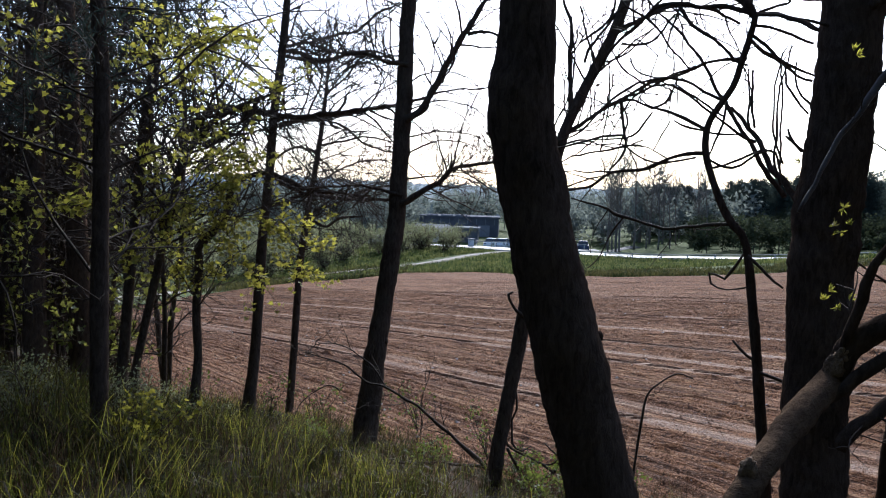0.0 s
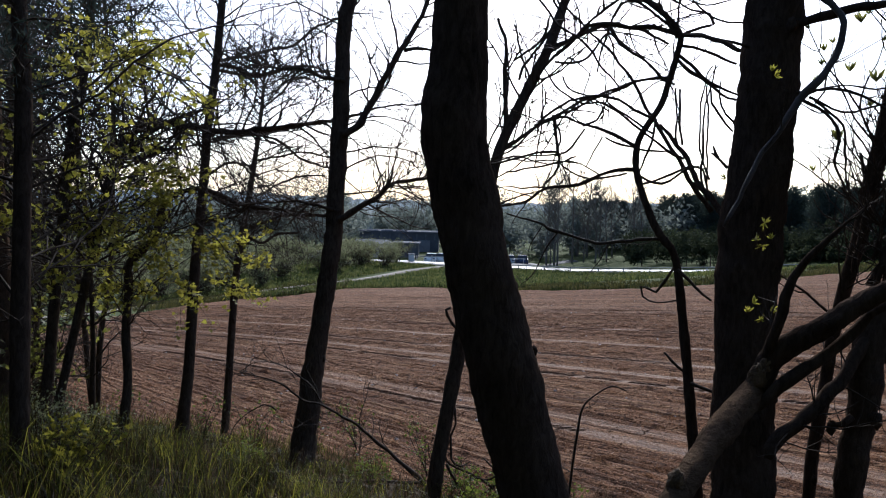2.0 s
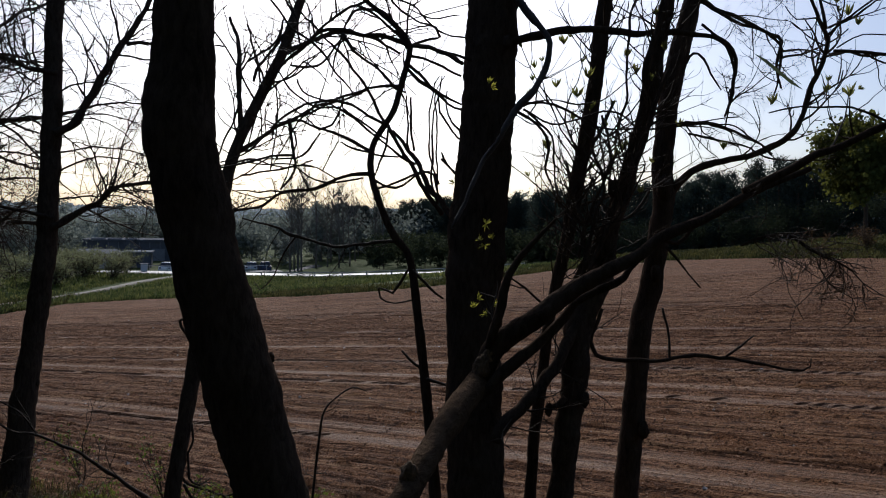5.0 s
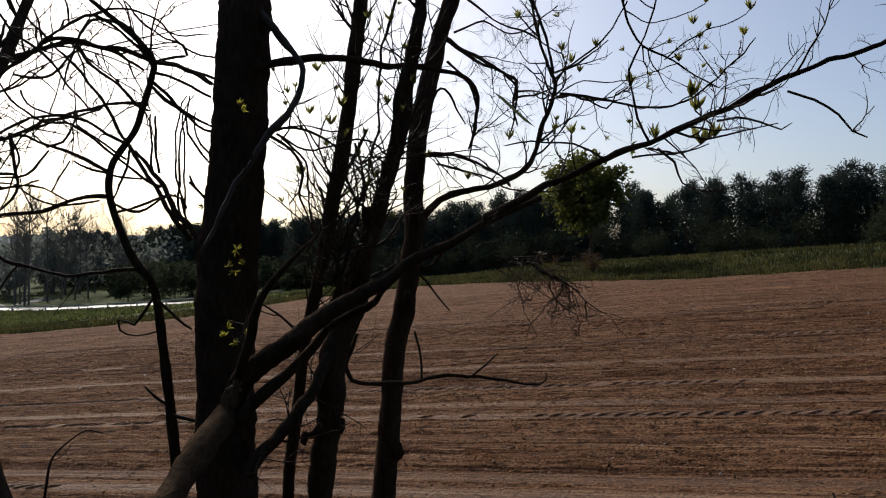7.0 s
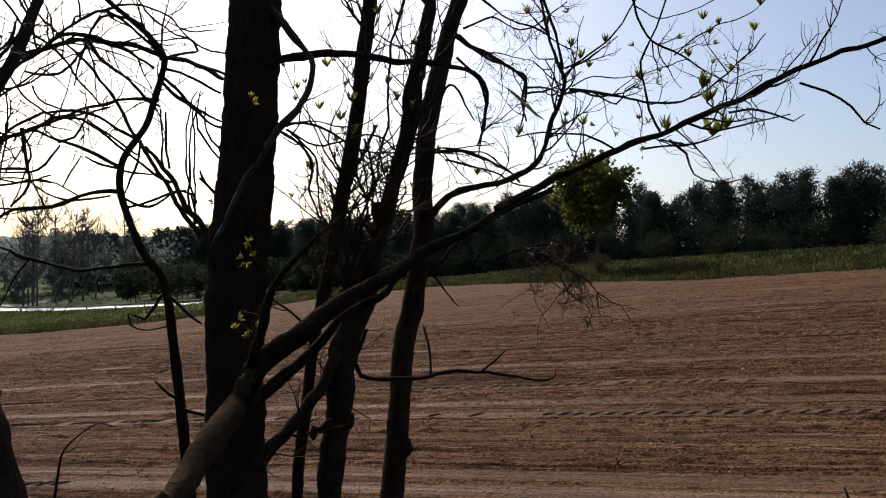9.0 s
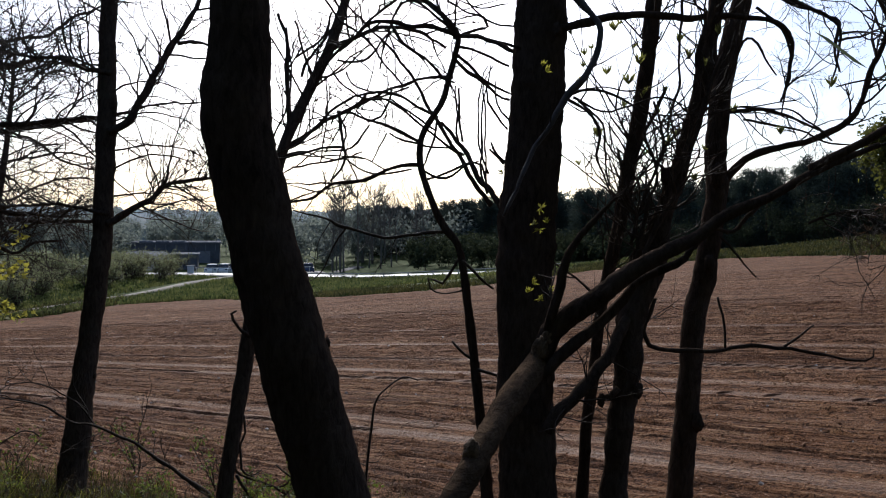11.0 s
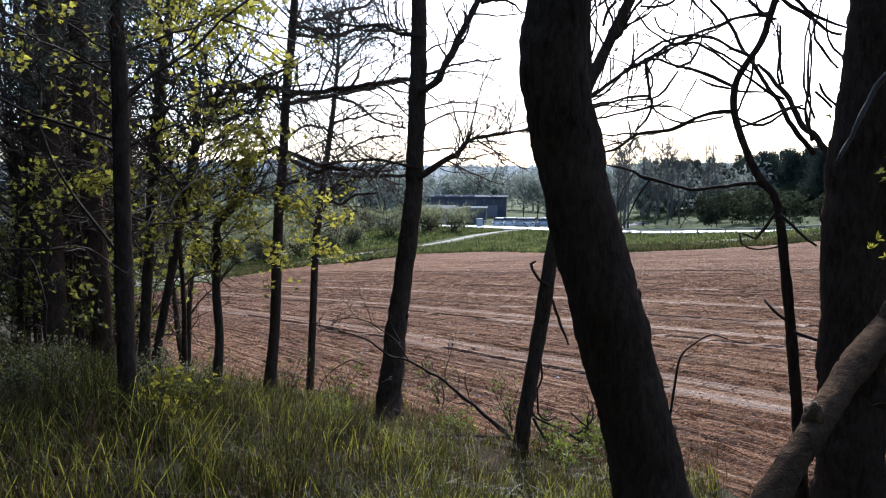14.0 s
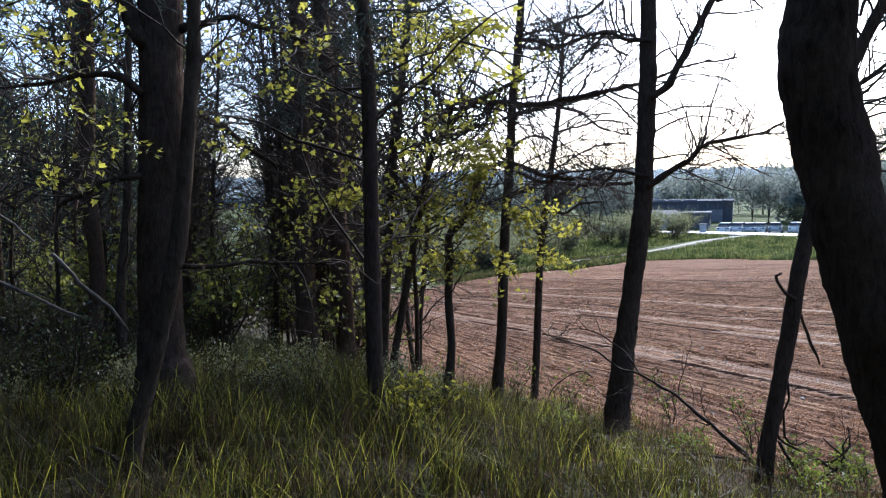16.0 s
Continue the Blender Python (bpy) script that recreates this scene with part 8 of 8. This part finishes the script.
def far_house(x, y, w, d, h, label):
    z = gz(x, y)
    ob = thing("house", (x, y, z), label, "house", "far houses")
    box_part("wall", (x, y, z), (x + w, y + d, z + h), WALL_PALE, ob)
    prism_roof("roof", x, x + w, y, y + d, z + h + 0.003, z + h + 2.2, 0.4, ROOF_GREY, ob)
    for i in range(3):
        window(ob, x + w * (0.2 + 0.3 * i), y, z + 0.9, 1.0, 1.2)


hall()
low_house()
far_house(29.5, 250, 8, 7, 2.8, "far pale house with a grey roof among trees")
far_house(-36, 210, 9, 7, 3.0, "far pale house half hidden behind bushes")


def wheel(parent, x, y, r=0.31, w=0.2):
    acc = Acc()
    prof = [(0.55, -0.5), (0.93, -0.5), (1, -0.36), (1, 0.36), (0.93, 0.5), (0.55, 0.5)]
    n = 16
    for i in range(n):
        a = 2 * math.pi * i / n
        for q, s in prof:
            acc.v.append((x + math.cos(a) * r * q, y + s * w, r + math.sin(a) * r * q))
    for i in range(n):
        for k in range(5):
            a, b = i * 6 + k, ((i + 1) % n) * 6 + k
            acc.f.append((a, b, b + 1, a + 1))
    w_ob = part("wheel", acc.mesh("tyre", RUBBER), parent)
    rim = Acc()
    rim.tube([(x, y - w * 0.42, r), (x, y + w * 0.42, r)], [r * 0.58, r * 0.58], 12)
    part("rim", rim.mesh("rim", CAR_SILVER, False), w_ob)


def car(paint, label):
    """A parked car, length along x, standing on z = 0."""
    ob = thing("car", (0, 0, 0), label, "car", "cars parked by the road")
    side = [(-2.1, 0.32), (-2.16, 0.62), (-2.05, 0.92), (-1.3, 1.0), (-1.0, 1.02), (1.0, 1.0), (1.75, 0.9), (2.1, 0.72), (2.15, 0.45), (2.05, 0.28)]
    cabin = [(-1.75, 0.98), (-1.35, 1.42), (0.25, 1.46), (1.05, 0.99)]
    for name, prof, half, top, mat in (("body", side, 0.86, 0.82, paint), ("cabin", cabin, 0.78, 0.62, GLASS_DARK)):
        acc = Acc()
        n = len(prof)
        lo = min(z for _, z in prof)
        hi = max(z for _, z in prof)
        for s in (-1, 1):
            for x, z in prof:
                h = half + (top - half) * (z - lo) / (hi - lo)
                acc.v.append((x, s * h, z))
        acc.f += [tuple(range(n)), tuple(range(2 * n - 1, n - 1, -1))]
        for i in range(n):
            j = (i + 1) % n
            acc.f.append((i, i + n, j + n, j))
        part(name, acc.mesh(name, mat, False), ob)
    box_part("roof", (-1.32, -0.6, 1.425), (0.25, 0.6, 1.49), paint, ob, "", 0.03)
    for s in (-0.79, 0.79):
        for x in (-1.35, 1.3):
            wheel(ob, x, s)
    for s in (-0.6, 0.6):
        box_part("headlight", (2.07, s - 0.17, 0.62), (2.14, s + 0.17, 0.75), CAR_WHITE, ob, "clear headlight")
        box_part("tail_light", (-2.17, s - 0.14, 0.7), (-2.1, s + 0.14, 0.85), RUBBER, ob)
    return ob


def park_cars():
    white, silver, blue = car(CAR_WHITE, "white car parked by the road"), car(CAR_SILVER, "silver car parked in the yard"), car(CAR_BLUE, "dark blue car parked in the yard")
    used = set()
    for k, x, y, turn in ((white, -1.9, 113.5, 80), (white, -0.2, 114.2, 75), (silver, 1.2, 113.3, 82), (white, 2.6, 113.8, 78), (silver, 4.4, 114.3, 85), (white, 7.0, 114.5, 80),
                          (white, -17.6, 111.2, 8), (blue, -12.6, 113.0, 80), (silver, 9.5, 114.2, 80), (blue, 11.4, 115, 84)):
        m = pose(x, y, gz(x, y) + 0.1, 0, 0, turn)
        if k in used:
            copy_thing(k, m)
        else:
            k.matrix_basis = m
            used.add(k)


park_cars()


def guard_rail():
    ob = thing("guard_rail", (5, 96, gz(5, 96)), "low roadside rail on grey posts", "fence")
    pts = [(6, 95.8), (12, 93.8), (18, 91), (24, 87), (30, 82.6), (36, 78.8)]
    rows = smooth_path([(x, y, gz(x, y) + 0.65, 0.05) for x, y in pts], 1.0)
    acc = Acc()
    acc.tube(rows[:, :3], rows[:, 3], 6)
    part("rail", acc.mesh("rail", POST_WOOD), ob)
    for x, y, z, _ in rows[::3]:
        box_part("post", (x - 0.06, y - 0.06, z - 0.75), (x + 0.06, y + 0.06, z + 0.06), POST_WOOD, ob)


guard_rail()


def gate_post():
    ob = thing("gate_post", (-4.6, 105.8, -4.75), "white square gate post beside the road", "post")
    box_part("shaft", (-5.0, 105.4, -4.9), (-4.2, 106.2, -3.7), CAR_WHITE, ob, "", 0.03)
    box_part("cap", (-5.06, 105.34, -3.697), (-4.14, 106.26, -3.6), WALL_PALE, ob)
    rail = thing("yard_fence", (-4, 107, -4.75), "low pale fence along the yard", "fence")
    box_part("rail", (-4.1, 106.6, -4.0), (11, 106.66, -3.9), POST_WOOD, rail)
    for i in range(8):
        box_part("post", (-4.0 + i * 2.1, 106.56, -4.9), (-3.9 + i * 2.1, 106.7, -3.85), POST_WOOD, rail)


gate_post()


# ---- far trees ----
def conifer(seed, height, width, name="pine", label="dark green pine in the belt of trees beyond the field", group="pines beyond the field"):
    rng = np.random.default_rng(seed)
    ob = thing(name, (0, 0, 0), label, "tree", group)
    acc = Acc()
    acc.tube([(0, 0, -0.5), (0, 0, height * 0.5), (0.1, 0.05, height * 0.97)], [0.16, 0.12, 0.03], 6)
    part("trunk", acc.mesh("trunk", BARK_PINE), ob)
    la = Acc()
    whorl = rng.random(14) * 6.283
    slim = name == "spruce"
    for i in range(250 if slim else 330):
        f = rng.random() ** (0.8 if slim else 0.9)
        z = height * (0.03 + 0.95 * f)
        # boughs in uneven tiers, so that the outline is ragged
        tier = 0.72 + 0.4 * math.sin(whorl[int(f * 13)] + f * 60)
        rad = width * (1 - f) ** (0.9 if slim else 0.72) * tier * (0.3 + 0.8 * rng.random() ** 0.6) + 0.1
        a = rng.random() * 6.283
        # boughs of the pines turn up towards their ends
        c = np.array((math.cos(a) * rad, math.sin(a) * rad, z + (0 if slim else 0.22 * rad * rng.random())))
        for _ in range(13):
            q = c + rng.normal(size=3) * (0.3, 0.3, 0.2)
            small_leaf(la, rng, q, rvec(rng) + np.array((math.cos(a), math.sin(a), 0.9)), 0.36 if slim else 0.31, 0.13 if slim else 0.15)
    part("crown", la.mesh("crown", NEEDLE, False), ob, kind="stuff")
    return ob


def bare_tree(seed, height):
    rng = np.random.default_rng(seed)
    ob = thing("birch", (0, 0, 0), "bare thin birch standing by the road", "tree", "bare birches by the road")
    p = np.array(crooked(rng, (0, 0, -0.3), (0, 0, 1), height, height * 0.013, 9, 0.06, 0.1))
    acc = Acc()
    acc.tube(p[:, :3], p[:, 3], 6)
    part("trunk", acc.mesh("trunk", PALE_BARK), ob)
    twigs(ob, seed + 1, [(p, 20, height * 0.42, height * 0.005, 2, 0.2, 0.2, 0.25, 0)], mat=PALE_BARK)
    return ob


def round_tree(seed, height, width, mat, label, group="", leaves=2600, size=0.22, lo=0.22):
    rng = np.random.default_rng(seed)
    ob = thing("tree", (0, 0, 0), label, "tree", group)
    p = np.array(crooked(rng, (0, 0, -0.3), (0, 0, 1), height * 0.8, height * 0.02, 8, 0.05, 0.1))
    acc, tips = Acc(), []
    acc.tube(p[:, :3], p[:, 3], 8)
    part("trunk", acc.mesh("trunk", BARK_GREY), ob)
    tw = Acc()
    twigs_on(tw, rng, p, 26, width * 0.75, height * 0.007, 1, 0.25, 0.1, lo, 0, tips)
    part("limb_growth", tw.mesh("limb_growth", TWIG), ob, kind="stuff")
    la = Acc()
    for _ in range(leaves):
        q, d = tips[int(rng.random() * len(tips))]
        small_leaf(la, rng, q + rng.normal(size=3) * width * 0.09, rvec(rng), size * (0.6 + 0.7 * rng.random()), 0.4)
    part("crown", la.mesh("crown", mat, False), ob, kind="stuff")
    return ob


def joined_trees(name, seed, spots, h_lo, h_hi, leaves, size, label, material=None):
    """A far stand of leafy trees that nobody could count, as one mesh of trunks and leaf clumps."""
    rng = np.random.default_rng(seed)
    V, F, M = [], [], []
    for x, y in spots:
        h = rng.uniform(h_lo, h_hi)
        z = gz(x, y)
        k = len(V)
        r = 0.018 * h
        V += [(x - r, y, z - 0.3), (x + r, y, z - 0.3), (x, y + r, z - 0.3), (x, y, z + 0.75 * h)]
        F += [(k, k + 1, k + 3), (k + 1, k + 2, k + 3), (k + 2, k, k + 3)]
        M += [0, 0, 0]
        wide = h * rng.uniform(0.26, 0.42)
        lobes = rng.normal(size=(9, 3)) * (wide * 0.55, wide * 0.55, h * 0.17) + (x, y, z + 0.58 * h)
        lobe = lobes[rng.integers(0, 9, leaves)]
        c = lobe + rng.normal(size=(leaves, 3)) * (wide * 0.28, wide * 0.28, h * 0.1)
        a, b = rng.normal(size=(leaves, 3)), rng.normal(size=(leaves, 3))
        a *= size / np.linalg.norm(a, axis=1)[:, None]
        b *= 0.6 * size / np.linalg.norm(b, axis=1)[:, None]
        k = len(V)
        V += np.stack([c - a, c + b, c + a, c - b], 1).reshape(-1, 3).tolist()
        F += (k + np.arange(4 * leaves).reshape(-1, 4)).tolist()
        M += [1] * leaves
    me = bpy.data.meshes.new(name)
    me.from_pydata(V, [], F)
    # the far stand gets pale bark and leaves, which paint its haze
    me.materials.append(BARK_GREY if material else PALE_BARK)
    me.materials.append(material or HAZY_LEAF)
    me.polygons.foreach_set("material_index", np.array(M, np.int32))
    return tagged(new(name, me), label, "trees", kind="stuff")


def far_trees():
    rng = np.random.default_rng(91)
    lone = round_tree(501, 6.9, 3.0, LONE_LEAF, "lone round green tree on the field edge", "", 13000, 0.26, 0.46)
    lone.matrix_basis = pose(36.6, 34.1, gz(36.6, 34.1), 0, 0, 40)
    pines = [conifer(511, 8.9, 2.6), conifer(512, 8.0, 2.4), conifer(513, 9.5, 2.7), conifer(514, 7.3, 2.3)]
    spruces = [conifer(n, h, 2.0, "spruce", "dark spruce deep in the wood", "spruces in the wood") for n, h in ((515, 9.5), (516, 7.5))]
    used = set()

    def put(k, x, y, s):
        m = pose(x, y, gz(x, y), 0, 0, rng.random() * 360)
        if k in used:
            copy_thing(k, m)
        else:
            k.matrix_basis = m
            used.add(k)
    # the dark belt: from behind the road round to the right of the field
    belt = np.array(BELT, float)
    run = smooth_path([(x, y, 0, 1) for x, y in belt], 1.6)
    for x, y, *_ in run:
        for row in range(3):
            if rng.random() < 0.85:
                d = np.array((x, y)) / math.hypot(x, y)
                q = np.array((x, y)) + d * row * 3.2 + rng.normal(size=2) * 0.9
                put(pines[int(rng.random() * 4)], q[0], q[1], 1)
    # spruces added out of view, left and behind, to block sky light
    for _ in range(170):
        ang, dist = radians(rng.uniform(56, 215)), rng.uniform(9 if _ > 90 else 24, 52)
        x, y = -dist * math.sin(ang), dist * math.cos(ang)
        if line_side(x, y, BANK) > 2 and not (dist < 34 and y > -5):
            put(spruces[int(rng.random() * 2)], x, y, 1)
    dusk = np.random.default_rng(92)
    for _ in range(7):
        ang, dist = radians(dusk.uniform(43, 57)), dusk.uniform(30, 48)
        x, y = -dist * math.sin(ang), dist * math.cos(ang)
        if line_side(x, y, BANK) > 2:
            put(spruces[_ % 2], x, y, 1)
    bush = [round_tree(521, 3.2, 3.4, BELT_BUSH, "green bush at the foot of the pines", "bushes under the pines", 2200, 0.17), round_tree(522, 2.4, 3.0, BELT_BUSH, "grey-green bush at the foot of the pines", "bushes under the pines", 1900, 0.17)]
    for x, y, *_ in run[::3]:
        d = np.array((x, y)) / math.hypot(x, y)
        q = np.array((x, y)) - d * (2.5 + 2 * rng.random()) + rng.normal(size=2) * 0.8
        put(bush[int(rng.random() * 2)], q[0], q[1], 1)
    scrub = []
    while len(scrub) < 110:
        x = rng.uniform(6, 64)
        y = float(np.interp(x, [5, 15, 24, 32, 42, 60], [100.5, 97, 91, 85, 79, 70])) + rng.uniform(6, 34)
        turn = math.degrees(math.atan2(x, y))
        if (x > 22 or y > 119) and not 3.5 < turn < 13.2:
            scrub.append((x, y))
    joined_trees("roadside_scrub", 552, scrub, 2.2, 4.8, 420, 0.24, "dark green scrub between the road and the birches", BELT_BUSH)
    birches = [bare_tree(531, 11), bare_tree(532, 9), bare_tree(533, 12)]
    for i in range(15):
        turn, dist = radians(rng.uniform(7.3, 15.5)), rng.uniform(108, 126)
        put(birches[i % 3], dist * math.sin(turn), dist * math.cos(turn), 1)
    mid = [round_tree(541, 5.5, 5.0, HAZY_LEAF, "round green tree by the yard", "trees round the houses", 1500, 0.3), round_tree(542, 8, 6.0, HAZY_LEAF, "tall green tree behind the houses, paled by haze in its colour", "trees round the houses", 1500, 0.35)]
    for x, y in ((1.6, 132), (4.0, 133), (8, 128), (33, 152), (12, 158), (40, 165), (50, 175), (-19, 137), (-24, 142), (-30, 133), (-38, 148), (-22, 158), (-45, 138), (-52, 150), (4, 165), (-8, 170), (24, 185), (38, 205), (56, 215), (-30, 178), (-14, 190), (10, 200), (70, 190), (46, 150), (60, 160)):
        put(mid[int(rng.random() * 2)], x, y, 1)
    stand = []
    while len(stand) < 300:
        y = 126 + 200 * rng.random() ** 1.6
        x = rng.uniform(-0.55, 0.5) * y
        if not (-17 < x < 5 and y < 158 or y < 118 + 0.3 * abs(x - 10)):
            stand.append((x, y))
    joined_trees("far_trees", 551, stand, 5, 9.5, 420, 0.42, "green trees crowded between the road and the hills, haze in their colour")


def block_sky_light():
    """Tall unseen leafy trees added on the bank behind; their crowns close over it and block sky light."""
    rng = np.random.default_rng(561)
    spots = []
    while len(spots) < 46:
        x, y = rng.uniform(-13, 8), rng.uniform(-15, -1.2)
        if float(line_side(np.array([x]), np.array([y]), BANK)[0]) > 1.2 and math.hypot(x - 0.3, y - 0.4) > 2.2:
            spots.append((x, y))
    joined_trees("sky_blocking_wood", 562, spots, 8.5, 11, 800, 0.17, "unseen leafy trees added behind the bank to block sky light", LEAF_GREEN)


block_sky_light()
BELT = [(25, 149), (31, 142), (38, 134), (43, 118), (46, 103), (50, 88), (55, 76), (60, 64), (65, 52), (68, 40), (70, 26), (71, 10), (72, -10)]
far_trees()


# ---- wooded hills on the skyline ----
def hill(name, dist, top, seed, width, material, label):
    """A long low ridge across the view with a ragged tree line."""
    rng = np.random.default_rng(seed)
    n = 1500
    ang = np.radians(np.linspace(-75, 75, n))
    acc = Acc()
    crest = wave_noise(ang * 40, ang * 0, seed, [(26, 0.16), (9, 0.05)]) * top + top
    bumps = np.convolve(rng.random(n) ** 2, np.array((0.3, 0.8, 1.0, 0.8, 0.3)), "same")
    crest = crest + bumps * dist * 0.0022
    for i in range(n):
        s, c = math.sin(ang[i]), math.cos(ang[i])
        for k, (dd, hh) in enumerate(((0, -12), (width * 0.2, 0.45), (width * 0.6, 0.85), (width, 1.0), (width * 1.6, -0.2))):
            z = hh if k == 0 else -5 + crest[i] * hh
            if 0 < k < 4:
                z += rng.random() * dist * 0.003
            acc.v.append(((dist + dd) * s, (dist + dd) * c, z))
        if i:
            for k in range(4):
                a = (i - 1) * 5 + k
                acc.f.append((a, a + 5, a + 6, a + 1))
    return tagged(new(name, acc.mesh(name, material, False)), label, "hill", kind="structure")


# both ridges carry their haze in the colour
hill("backdrop_hill_near", 330, 8, 601, 60, HAZY_WOOD, "low wooded rise beyond the houses")
hill("backdrop_hill_far", 1100, 30, 602, 200, HAZY_HILL, "far wooded hill on the skyline, coloured a hazy blue-green")
